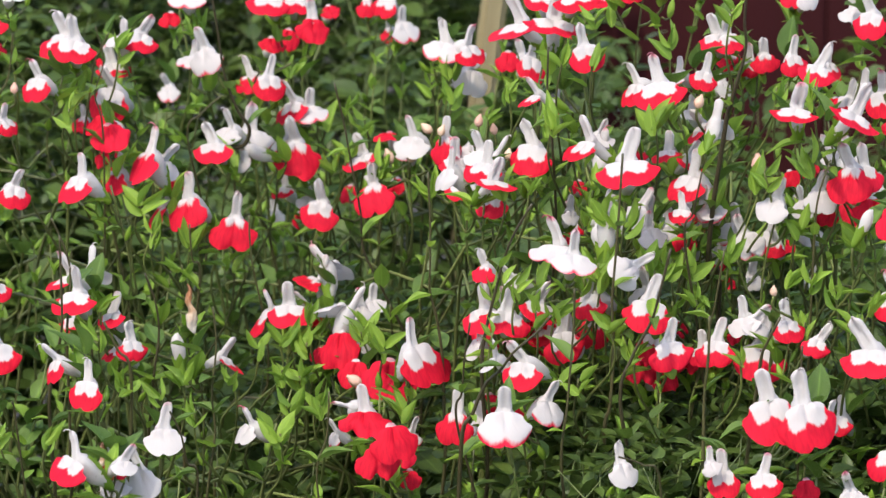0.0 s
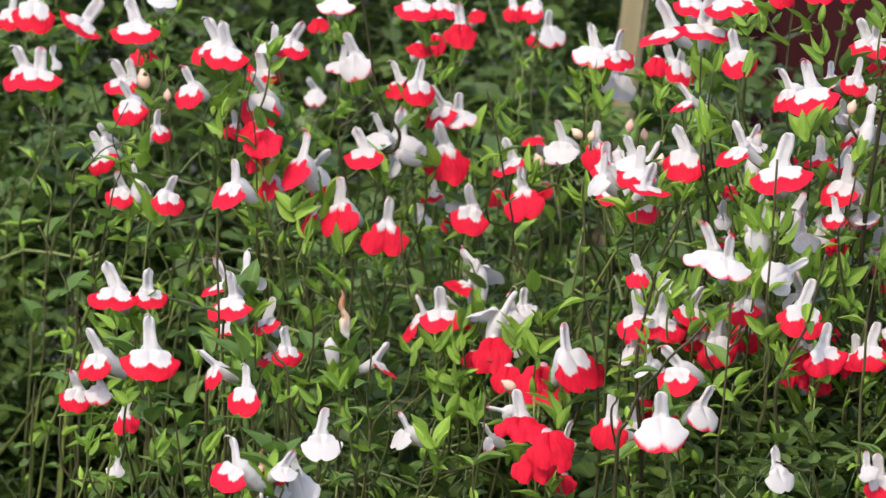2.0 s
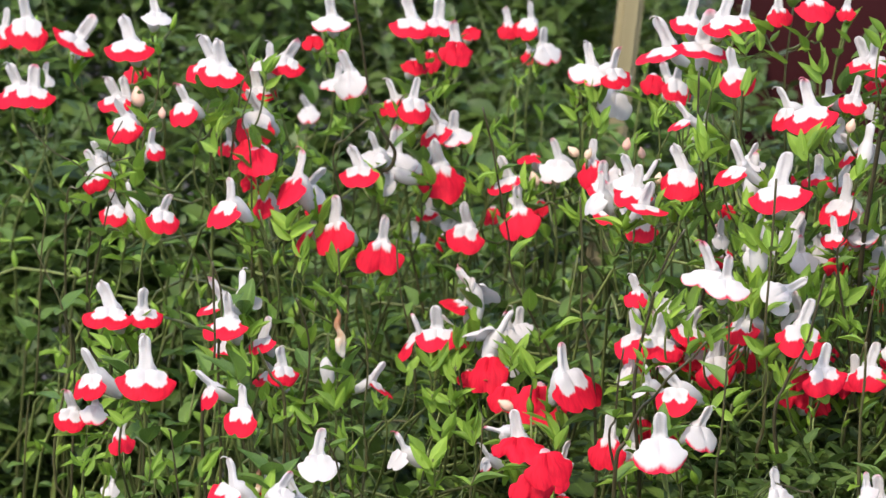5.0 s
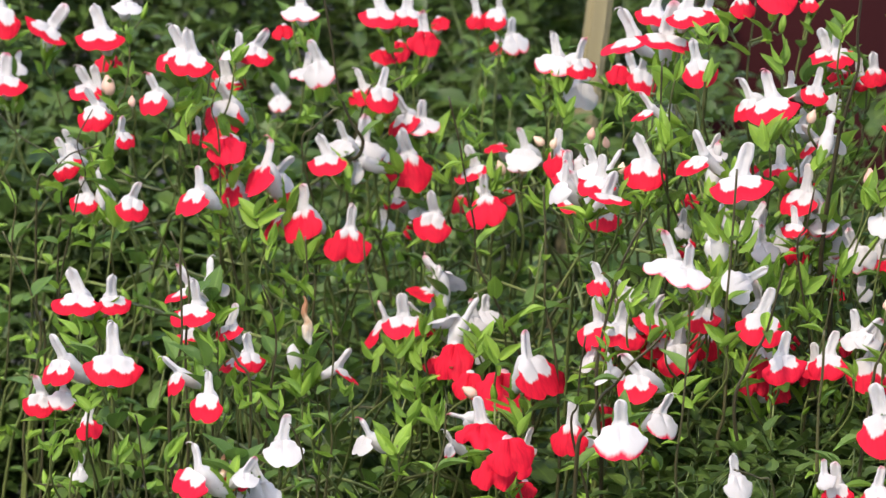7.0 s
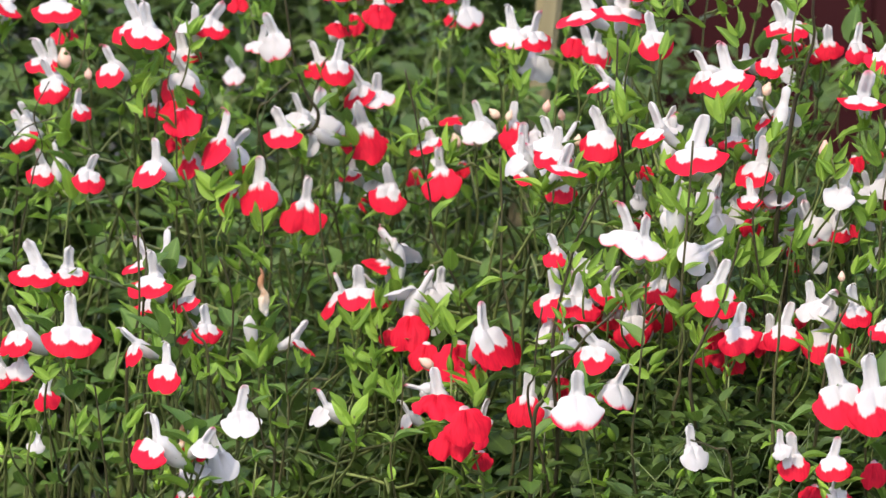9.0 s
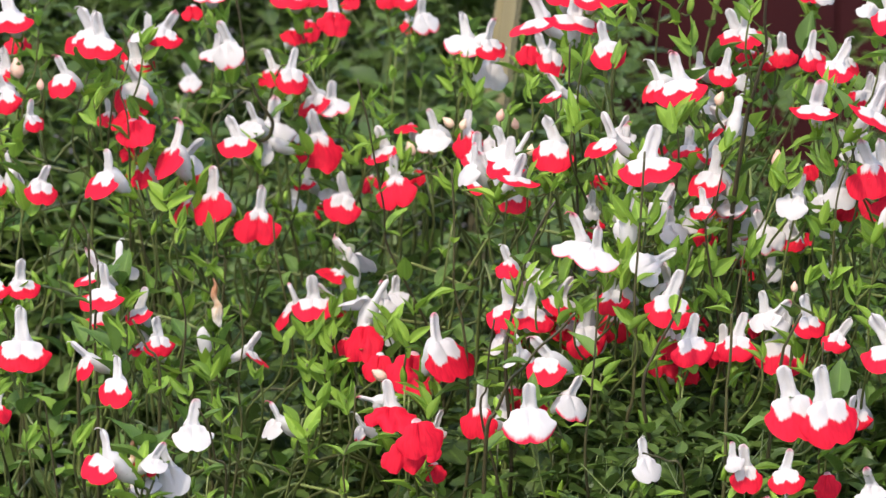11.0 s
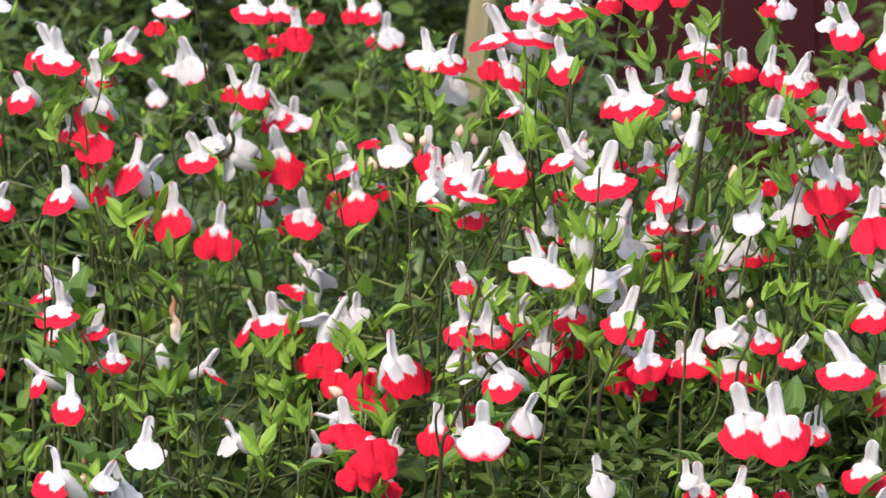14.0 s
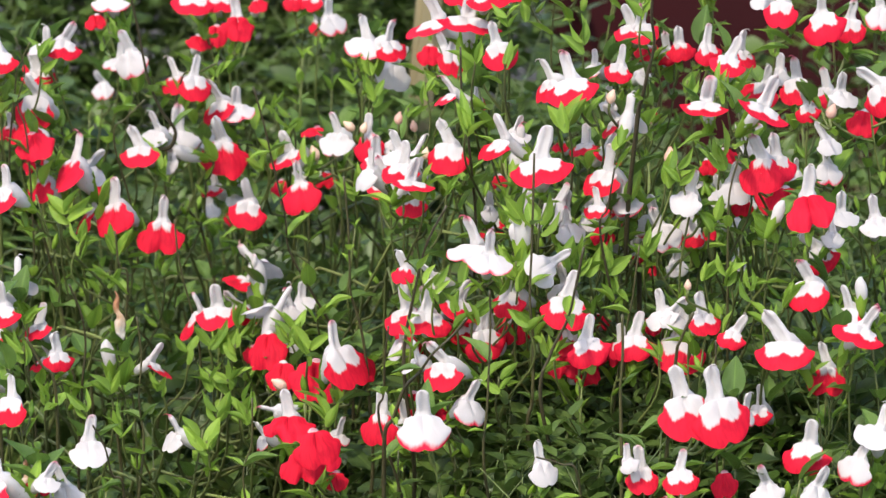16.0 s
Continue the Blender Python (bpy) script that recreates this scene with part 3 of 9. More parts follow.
def flowering_stem(points, flowers=(), thick=1.0):
    rng = stem_rng
    kinds = {"W" if f[6] == "wb" else f[6][1] for f in flowers} - {"b", "f"}
    if not flowers:
        label = "bare dark brown sage stem with a few small leaves"
    elif not kinds:
        label = "short sage sprig of bright yellow-green pointed leaves"
    elif kinds <= {"W", "w"}:
        label = "slender sage stem bearing mostly white lipped flowers"
    elif kinds <= {"r", "R"}:
        label = "slender sage stem bearing bright red lipped flowers"
    elif len(flowers) > 2 and "d" not in kinds:
        label = "sage stem crowded with red and white lipped flowers"
    elif "d" in kinds:
        label = "sage stem with a withered brown flower"
    else:
        label = "slender sage stem with white flowers tipped in red"
    root = Vector(points[-1])
    thing = tagged(new("flowering_sage"), label, "flower", "flowering sage stems")
    thing.matrix_basis = Matrix.Translation(root)
    line = [p - root for p in smooth_path(points, 6)]
    n = len(line)
    verts, faces, uvs = [], [], []
    tube(line, [thick * (0.00046 + 0.00036 * max(0, min(1, 2 * i / n - 0.5))) for i in range(n)], 7, verts, faces, uvs)
    for x, y, z, size, yaw, lean, kind in flowers:
        if kind != "lf":
            FLOWER_SPOTS.append((x, y, z))
        m = Matrix.Translation(Vector((x, y, z)) - root) @ Matrix.Rotation(radians(lean), 4, "Y") @ Matrix.Rotation(radians(yaw), 4, "Z") @ Matrix.Diagonal((size, size, size, 1))
        if kind == "lf":
            up = Matrix.Rotation(radians(-90), 4, "Y") @ Matrix.Rotation(rng.uniform(-0.9, 0.9), 4, "X")
            child("leaf", rng.choice(BRIGHT_LEAVES), thing, m @ up @ Matrix.Scale(2 * CM, 4))
            continue
        if kind == "wb":
            body = child("flower", WHITE_BUD, thing, m)
            child("calyx", CALYX_MESH, body, BUD_CALYX)
            foot = m @ (Vector((0, 0, -1.25)) * CM)
            near = min(line, key=lambda q: (q - foot - Vector((0, 0, -0.012))).length)
            ped = smooth_path([foot, foot + Vector((0, 0.002, -0.006)), near], 4)
            tube(ped, [0.0006] * len(ped), 5, verts, faces, uvs)
            continue
        if kind == "cb":
            child("bud", CREAM_BUD_MESH, thing, m)
            foot = m @ Vector((0, 0, 0.0002))
            near = min(line, key=lambda q: (q - foot - Vector((0, 0, -0.012))).length)
            ped = smooth_path([foot, foot + Vector((0, 0.002, -0.005)), near], 4)
            tube(ped, [0.0006] * len(ped), 5, verts, faces, uvs)
            continue
        m = m @ Matrix.Diagonal((1, 1, rng.uniform(0.92, 1.1), 1))
        tall = 1 + 0.30 * max(0.0, 1 / max(size, 0.4) - 1)
        lip_scale = 1 / tall
        m = m @ Matrix.Diagonal((tall, tall, tall, 1))
        body = child("flower", WITHERED if kind[1] == "d" else rng.choice(STUBS if kind.endswith("x") else SLIM_HOODS if kind[0] == "f" else HOODS), thing, m)
        if kind[1] != "d":
            hang = 0.0 if kind[0] == "f" or abs(lean) > 45 else -0.55 * lean
            level = Matrix.Rotation(radians(-yaw), 4, "Z") @ Matrix.Rotation(radians(hang), 4, "Y") @ Matrix.Rotation(radians(yaw), 4, "Z")
            child("lower_lip", rng.choice(LIP_MESHES[kind[:2]]), body, level @ Matrix.Rotation(radians(rng.uniform(-9, 8)), 4, "X") @ Matrix.Rotation(radians(rng.uniform(-11, 11)), 4, "Y") @ Matrix.Rotation(radians(rng.uniform(-12, 12)), 4, "Z") @ Matrix.Diagonal((lip_scale * rng.uniform(0.94, 1.06), lip_scale, lip_scale * rng.uniform(0.92, 1.05), 1)))
        child("calyx", CALYX_MESH, body, Matrix())
        foot = m @ (Vector((0, 1.45, -1.58)) * CM)
        for _ in range(rng.choice((0, 0, 1, 1))):
            tilt = Matrix.Rotation(rng.uniform(0, 6.28), 4, "Z") @ Matrix.Rotation(rng.uniform(0.2, 1.0), 4, "X")
            spot = foot + Vector((rng.uniform(-0.008, 0.008), rng.uniform(-0.004, 0.010), rng.uniform(-0.008, 0.004)))
            child("bud", BUD_MESH, thing, Matrix.Translation(spot) @ tilt @ Matrix.Scale(rng.uniform(0.55, 0.95), 4))
            bend = [spot, (spot + foot) / 2 + Vector((0, 0.002, -0.004)), foot + Vector((0, 0.002, -0.006))]
            tube(bend, [0.0005] * 3, 5, verts, faces, uvs)
        for _ in range(rng.choice((2, 3, 3, 4))):
            a = rng.uniform(0, 6.28)
            d = Vector((math.cos(a), 0.8 * math.sin(a) - 0.15, rng.uniform(0.0, 2.2)))
            spot = foot + Vector((rng.uniform(-0.003, 0.003), -0.003, rng.uniform(-0.010, 0.002)))
            child("leaf", rng.choice(BRIGHT_LEAVES), thing, Matrix.Translation(spot) @ turn_of(d) @ Matrix.Scale(rng.choice((rng.uniform(0.007, 0.011), rng.uniform(0.011, 0.018))), 4))
        out = ((m @ (Vector((0, 1.6, -1.8)) * CM)) - foot)
        near = min(line, key=lambda q: (q - foot - Vector((0, 0, -0.012))).length)
        ped = smooth_path([foot, foot + out * 1.0, (foot + out + near) / 2 + Vector((0, 0, -0.002)), near], 4)
        tube(ped, [0.0006] * len(ped), 5, verts, faces, uvs)
    link_mesh("stem", verts, faces, [STEM if flowers else DARK_STEM], thing, True, uvs)
    # leaf pairs and empty calyces at the nodes
    length, node, spin = 0.0, 0.022 if flowers else 0.03, rng.uniform(0, 3)
    for i in range(1, n):
        length += (line[i] - line[i - 1]).length
        if length < node or line[i].z + root.z < 0.62 or (flowers and not kinds):
            continue
        node = length + rng.uniform(0.014, 0.028)
        spin += math.pi / 2
        for s in (0, math.pi):
            if rng.random() < 0.35:
                continue
            a = spin + s + rng.uniform(-0.4, 0.4)
            if rng.random() < 0.28 and flowers:
                tilt = Matrix.Rotation(a, 4, "Z") @ Matrix.Rotation(rng.uniform(0.15, 0.9), 4, "X")
                child("bud", BUD_MESH, thing, Matrix.Translation(line[i]) @ tilt @ Matrix.Scale(rng.uniform(0.5, 0.8), 4))
            else:
                L = rng.choice((rng.uniform(0.007, 0.011), rng.uniform(0.010, 0.016)))
                d = Vector((math.cos(a), math.sin(a), rng.uniform(-0.1, 1.3)))
                child("leaf", rng.choice(LEAVES) if rng.random() < 0.5 else rng.choice(BRIGHT_LEAVES), thing, Matrix.Translation(line[i]) @ turn_of(d) @ Matrix.Scale(L, 4))
    if kinds and rng.random() < 0.6:
        for _ in range(2):
            d = Vector((rng.uniform(-1, 1), rng.uniform(-1, 0.5), rng.uniform(0.4, 1.4)))
            child("leaf", rng.choice(LEAVES), thing, Matrix.Translation(line[0]) @ turn_of(d) @ Matrix.Scale(rng.uniform(0.010, 0.018), 4))
    return thing


# ---- leafy shoots between the flowers ----
def leafy_shoot(x, y, z, rng):
    """A young upright shoot: a thin stem with crossed pairs of pointed leaves, smaller towards its tip."""
    thing = tagged(new("sage_shoot"), "young leafy sage shoot with fresh yellow-green pointed leaves", "leafy shoot", "leafy sage shoots")
    thing.matrix_basis = Matrix.Translation((x, y, z))
    lean = Vector((rng.gauss(0, 0.22), rng.gauss(0.05, 0.15), 0))
    line = smooth_path([Vector((0, 0, 0)), Vector((0, 0, -0.03)) - lean * 0.02, Vector((0, 0.03, -0.09)) - lean * 0.05, Vector((rng.uniform(-0.09, 0.09), 0.10, -0.22)) - lean * 0.1], 4)
    verts, faces, uvs = [], [], []
    tube(line, [0.00035 + 0.00004 * i for i in range(len(line))], 6, verts, faces, uvs)
    link_mesh("stem", verts, faces, [STEM], thing, True, uvs)
    spin, drop, k = rng.uniform(0, 3), 0.0, 0
    while drop < 0.060:
        p = Vector((0, 0, -drop)) - lean * drop
        L = (0.007, 0.010, 0.0125, 0.0135, 0.014)[min(k, 4)] * rng.uniform(0.6, 1.3)
        for s in (0, math.pi):
            if k > 1 and rng.random() < 0.12:
                continue
            a = spin + s + rng.uniform(-0.35, 0.35)
            d = Vector((math.cos(a), math.sin(a), rng.uniform(1.2, 2.6) if k < 2 else rng.uniform(0.2, 1.5)))
            leaves = BRIGHT_LEAVES if k < 2 or rng.random() < 0.2 else LEAVES
            child("leaf", rng.choice(leaves), thing, Matrix.Translation(p) @ turn_of(d) @ Matrix.Scale(L, 4))
        spin += math.pi / 2
        drop += rng.uniform(0.009, 0.016)
        k += 1



# ---- flowering stems in their places ----
flowering_stem([(-0.192, 0.254, 0.891), (-0.189, 0.260, 0.853), (-0.170, 0.287, 0.803), (-0.264, 0.361, 0.713), (-0.293, 0.496, 0.000)], [
    (-0.1912, 0.2409, 0.8944, 0.70, 12, 0, "mW")])
flowering_stem([(-0.156, 0.195, 0.875), (-0.160, 0.201, 0.837), (-0.153, 0.228, 0.787), (-0.145, 0.302, 0.697), (-0.092, 0.379, 0.000)], [
    (-0.1632, 0.1881, 0.8820, 1.08, -25, -10, "ms"),
    (-0.1569, 0.1674, 0.8831, 0.99, 5, -2, "ms")])
flowering_stem([(-0.163, 0.173, 0.867), (-0.170, 0.179, 0.829), (-0.147, 0.206, 0.779), (-0.218, 0.280, 0.689), (-0.264, 0.350, 0.000)], [
    (-0.1731, 0.1618, 0.8675, 0.70, -40, -15, "hs")])
flowering_stem([(-0.187, 0.152, 0.855), (-0.177, 0.158, 0.817), (-0.165, 0.185, 0.767), (-0.218, 0.259, 0.677), (-0.250, 0.362, 0.000)], [
    (-0.1856, 0.1472, 0.8521, 0.58, 50, -8, "hs"),
    (-0.1814, 0.1432, 0.8640, 0.43, 0, 0, "cb")])
flowering_stem([(-0.139, 0.217, 0.877), (-0.131, 0.223, 0.839), (-0.117, 0.250, 0.789), (-0.169, 0.324, 0.699), (-0.250, 0.397, 0.000)], [
    (-0.1393, 0.2016, 0.8796, 0.66, -30, 20, "mW"),
    (-0.1306, 0.2060, 0.8801, 0.83, 15, 32, "ms")])
flowering_stem([(-0.120, 0.299, 0.879), (-0.115, 0.305, 0.841), (-0.127, 0.332, 0.791), (-0.146, 0.406, 0.701), (-0.061, 0.505, 0.000)], [
    (-0.1143, 0.2689, 0.8886, 0.85, -10, 5, "mw"),
    (-0.1239, 0.3042, 0.8741, 0.50, -10, 0, "hRx")])
flowering_stem([(-0.104, 0.278, 0.858), (-0.094, 0.284, 0.820), (-0.129, 0.311, 0.770), (-0.065, 0.385, 0.680), (-0.019, 0.447, 0.000)], [
    (-0.1061, 0.2574, 0.8650, 0.84, -15, -20, "hw"),
    (-0.1126, 0.2747, 0.8588, 0.69, -50, 8, "mw")])
flowering_stem([(-0.132, 0.456, 0.816), (-0.138, 0.462, 0.778), (-0.148, 0.489, 0.728), (-0.061, 0.563, 0.638), (-0.043, 0.684, 0.000)], [
    (-0.1329, 0.4456, 0.8159, 0.53, -6, -15, "hw")])
flowering_stem([(-0.148, 0.235, 0.860), (-0.147, 0.241, 0.822), (-0.132, 0.268, 0.772), (-0.206, 0.342, 0.682), (-0.253, 0.466, 0.000)], [
    (-0.1449, 0.2211, 0.8643, 0.76, 12, 0, "ms")])
flowering_stem([(-0.150, 0.263, 0.864), (-0.151, 0.269, 0.826), (-0.142, 0.296, 0.776), (-0.086, 0.370, 0.686), (-0.049, 0.504, 0.000)], [
    (-0.1508, 0.2547, 0.8618, 0.38, -24, 0, "hRx")])
flowering_stem([(-0.138, 0.197, 0.842), (-0.130, 0.203, 0.804), (-0.158, 0.230, 0.754), (-0.207, 0.304, 0.664), (-0.244, 0.407, 0.000)], [
    (-0.1437, 0.1998, 0.8565, 1.01, -30, -8, "hs"),
    (-0.1451, 0.1678, 0.8505, 0.79, -25, -16, "mRx"),
    (-0.1421, 0.1509, 0.8490, 0.81, 10, -10, "hRx"),
    (-0.1463, 0.2148, 0.8264, 0.58, -21, 0, "hRx")])
flowering_stem([(-0.124, 0.176, 0.829), (-0.126, 0.182, 0.791), (-0.130, 0.209, 0.741), (-0.192, 0.283, 0.651), (-0.239, 0.346, 0.000)], [
    (-0.1255, 0.1564, 0.8362, 1.08, -58, 14, "hr"),
    (-0.1191, 0.1746, 0.8293, 0.79, 50, 38, "mW")])
flowering_stem([(-0.156, 0.220, 0.842), (-0.151, 0.226, 0.804), (-0.130, 0.253, 0.754), (-0.135, 0.327, 0.664), (-0.056, 0.396, 0.000)], [
    (-0.1571, 0.2108, 0.8412, 0.48, -20, 0, "hr")])
flowering_stem([(-0.092, 0.216, 0.827), (-0.097, 0.222, 0.789), (-0.096, 0.249, 0.739), (-0.019, 0.323, 0.649), (0.005, 0.461, 0.000)], [
    (-0.0994, 0.2004, 0.8326, 0.89, -14, -12, "ms")])
flowering_stem([(-0.087, 0.244, 0.829), (-0.091, 0.250, 0.791), (-0.092, 0.277, 0.741), (-0.140, 0.351, 0.651), (-0.075, 0.490, 0.000)], [
    (-0.0925, 0.2209, 0.8355, 0.72, -30, -12, "mW"),
    (-0.0843, 0.2384, 0.8318, 1.03, 12, 4, "mw")])
flowering_stem([(-0.072, 0.231, 0.828), (-0.075, 0.237, 0.790), (-0.095, 0.264, 0.740), (-0.106, 0.338, 0.650), (-0.042, 0.467, 0.000)], [
    (-0.0864, 0.2249, 0.8252, 0.72, -75, -30, "hW")])
flowering_stem([(-0.077, 0.267, 0.851), (-0.073, 0.273, 0.813), (-0.086, 0.300, 0.763), (-0.047, 0.374, 0.673), (-0.032, 0.473, 0.000)], [
    (-0.0860, 0.2632, 0.8520, 0.73, -40, -16, "mr"),
    (-0.0765, 0.2466, 0.8551, 0.72, 14, 3, "hs")])
flowering_stem([(-0.056, 0.277, 0.836), (-0.055, 0.283, 0.798), (-0.053, 0.310, 0.748), (-0.131, 0.384, 0.658), (-0.064, 0.464, 0.000)], [
    (-0.0664, 0.2637, 0.8400, 0.92, -32, -22, "ms"),
    (-0.0587, 0.2614, 0.8384, 0.78, 18, -4, "mw")])
flowering_stem([(-0.063, 0.274, 0.819), (-0.058, 0.280, 0.781), (-0.072, 0.307, 0.731), (-0.042, 0.381, 0.641), (-0.012, 0.507, 0.000)], [
    (-0.0642, 0.2356, 0.8267, 1.07, 0, -6, "hr"),
    (-0.0709, 0.2857, 0.8222, 0.60, -60, 10, "hW")])
flowering_stem([(-0.076, 0.333, 0.866), (-0.070, 0.339, 0.828), (-0.077, 0.366, 0.778), (-0.074, 0.440, 0.688), (-0.050, 0.567, 0.000)], [
    (-0.0789, 0.3039, 0.8820, 0.93, -12, -5, "ms"),
    (-0.0784, 0.3350, 0.8577, 0.61, 19, 0, "mRx")])
flowering_stem([(-0.064, 0.370, 0.865), (-0.063, 0.376, 0.827), (-0.055, 0.403, 0.777), (-0.077, 0.477, 0.687), (-0.033, 0.599, 0.000)], [
    (-0.0668, 0.3148, 0.8802, 0.86, 5, 0, "ms"),
    (-0.0716, 0.3642, 0.8569, 0.59, 0, 0, "hRx"),
    (-0.0535, 0.3930, 0.8640, 0.47, 11, 0, "hRx")])
flowering_stem([(-0.063, 0.310, 0.868), (-0.063, 0.316, 0.830), (-0.053, 0.343, 0.780), (-0.104, 0.417, 0.690), (-0.044, 0.528, 0.000)], [
    (-0.0583, 0.2959, 0.8729, 0.81, 11, 4, "hR")])
flowering_stem([(-0.029, 0.382, 0.870), (-0.034, 0.388, 0.832), (-0.045, 0.415, 0.782), (-0.098, 0.489, 0.692), (-0.050, 0.579, 0.000)], [
    (-0.0351, 0.3714, 0.8698, 0.47, -1, 0, "hr"),
    (-0.0250, 0.3708, 0.8715, 0.64, -28, 5, "hs")])
flowering_stem([(-0.024, 0.394, 0.855), (-0.027, 0.400, 0.817), (-0.028, 0.427, 0.767), (-0.081, 0.501, 0.677), (-0.027, 0.591, 0.000)], [
    (-0.0247, 0.4006, 0.8518, 0.45, 4, 0, "hr"),
    (-0.0183, 0.3672, 0.8602, 0.64, 25, -5, "hw")])
flowering_stem([(0.002, 0.224, 0.873), (-0.001, 0.230, 0.835), (0.007, 0.257, 0.785), (0.071, 0.331, 0.695), (0.048, 0.425, 0.000)], [
    (0.0022, 0.2118, 0.8762, 0.90, -10, -2, "mw"),
    (0.0122, 0.2087, 0.8755, 0.83, 42, 26, "ms")])
flowering_stem([(0.004, 0.244, 0.860), (-0.002, 0.250, 0.822), (0.010, 0.277, 0.772), (0.014, 0.351, 0.682), (0.025, 0.489, 0.000)], [
    (0.0139, 0.2311, 0.8606, 0.76, 20, 30, "hW")])
flowering_stem([(0.046, 0.141, 0.890), (0.041, 0.147, 0.852), (0.051, 0.174, 0.802), (0.065, 0.248, 0.712), (0.018, 0.358, 0.000)], [
    (0.0341, 0.1432, 0.8957, 1.24, -32, -14, "fs"),
    (0.0475, 0.0985, 0.9044, 1.26, 0, 0, "fs")])
flowering_stem([(0.047, 0.202, 0.897), (0.042, 0.208, 0.859), (0.035, 0.235, 0.809), (0.118, 0.309, 0.719), (0.054, 0.446, 0.000)], [
    (0.0447, 0.1870, 0.9016, 0.82, -10, 0, "ms")])
flowering_stem([(0.034, 0.230, 0.869), (0.043, 0.236, 0.831), (0.034, 0.263, 0.781), (0.003, 0.337, 0.691), (0.000, 0.407, 0.000)], [
    (0.0301, 0.2184, 0.8710, 0.55, 4, 0, "hRx"),
    (0.0403, 0.2038, 0.8711, 0.69, 25, 10, "hs"),
    (0.0359, 0.2353, 0.8670, 0.58, -20, -10, "hw")])
flowering_stem([(0.051, 0.076, 0.879), (0.057, 0.082, 0.841), (0.070, 0.109, 0.791), (-0.021, 0.183, 0.701), (-0.009, 0.265, 0.000)], [
    (0.0399, 0.0684, 0.8778, 0.69, -62, -22, "fs")])
flowering_stem([(0.043, 0.127, 0.866), (0.040, 0.133, 0.828), (0.025, 0.160, 0.778), (0.118, 0.234, 0.688), (0.051, 0.343, 0.000)], [
    (0.0507, 0.1217, 0.8658, 0.46, 70, 0, "hs")])
flowering_stem([(0.059, 0.136, 0.909), (0.052, 0.142, 0.871), (0.073, 0.169, 0.821), (0.029, 0.243, 0.731), (0.016, 0.329, 0.000)], [
    (0.0559, 0.0902, 0.9172, 0.91, 10, 2, "ms"),
    (0.0675, 0.1540, 0.9071, 0.58, 20, 5, "ms")])
flowering_stem([(0.058, 0.063, 0.899), (0.063, 0.069, 0.861), (0.064, 0.096, 0.811), (-0.011, 0.170, 0.721), (-0.015, 0.266, 0.000)], [
    (0.0590, 0.0497, 0.9017, 0.70, 5, -4, "hs")])
flowering_stem([(0.085, 0.099, 0.920), (0.082, 0.105, 0.882), (0.088, 0.132, 0.832), (0.115, 0.206, 0.742), (0.063, 0.304, 0.000)], [
    (0.0791, 0.0954, 0.9200, 0.56, 20, 10, "hr"),
    (0.0923, 0.0763, 0.9262, 0.84, 0, 0, "mr")])
flowering_stem([(0.114, 0.188, 0.909), (0.107, 0.194, 0.871), (0.101, 0.221, 0.821), (0.162, 0.295, 0.731), (0.224, 0.421, 0.000)], [
    (0.1120, 0.1787, 0.9075, 0.41, -5, 0, "hr")])
flowering_stem([(0.094, 0.048, 0.885), (0.101, 0.054, 0.847), (0.073, 0.081, 0.797), (0.090, 0.155, 0.707), (0.047, 0.254, 0.000)], [
    (0.0805, 0.0498, 0.8860, 0.79, -52, -24, "ms"),
    (0.0882, 0.0170, 0.8921, 1.07, -10, -6, "ms")])
flowering_stem([(0.107, 0.103, 0.884), (0.112, 0.109, 0.846), (0.082, 0.136, 0.796), (0.066, 0.210, 0.706), (0.046, 0.333, 0.000)], [
    (0.0995, 0.0939, 0.8831, 0.52, -42, -14, "mw")])
flowering_stem([(0.112, 0.106, 0.875), (0.119, 0.112, 0.837), (0.121, 0.139, 0.787), (0.042, 0.213, 0.697), (0.035, 0.291, 0.000)], [
    (0.1102, 0.0858, 0.8851, 0.56, -15, 2, "hs"),
    (0.1058, 0.1060, 0.8654, 0.46, -20, 0, "mW")])
flowering_stem([(0.120, 0.136, 0.893), (0.129, 0.142, 0.855), (0.102, 0.169, 0.805), (0.138, 0.243, 0.715), (0.065, 0.316, 0.000)], [
    (0.1165, 0.1254, 0.8945, 0.73, -25, -22, "ms"),
    (0.1210, 0.1205, 0.8953, 0.73, 19, 0, "ms")])
flowering_stem([(0.126, 0.152, 0.883), (0.119, 0.158, 0.845), (0.102, 0.185, 0.795), (0.138, 0.259, 0.705), (0.079, 0.389, 0.000)], [
    (0.1236, 0.1413, 0.8838, 0.58, -23, 0, "hr")])
flowering_stem([(0.136, 0.145, 0.882), (0.132, 0.151, 0.844), (0.110, 0.178, 0.794), (0.164, 0.252, 0.704), (0.228, 0.362, 0.000)], [
    (0.1321, 0.1411, 0.8807, 0.53, -3, 4, "hs"),
    (0.1371, 0.1261, 0.8858, 0.60, 5, -4, "hr")])
flowering_stem([(0.146, 0.111, 0.888), (0.141, 0.117, 0.850), (0.148, 0.144, 0.800), (0.108, 0.218, 0.710), (0.064, 0.320, 0.000)], [
    (0.1476, 0.0996, 0.8901, 0.63, 17, -2, "hs")])
flowering_stem([(0.155, 0.076, 0.890), (0.148, 0.082, 0.852), (0.166, 0.109, 0.802), (0.177, 0.183, 0.712), (0.232, 0.296, 0.000)], [
    (0.1534, 0.0326, 0.8967, 0.72, -20, 16, "ms"),
    (0.1624, 0.0974, 0.8874, 0.61, 50, 14, "ms")])
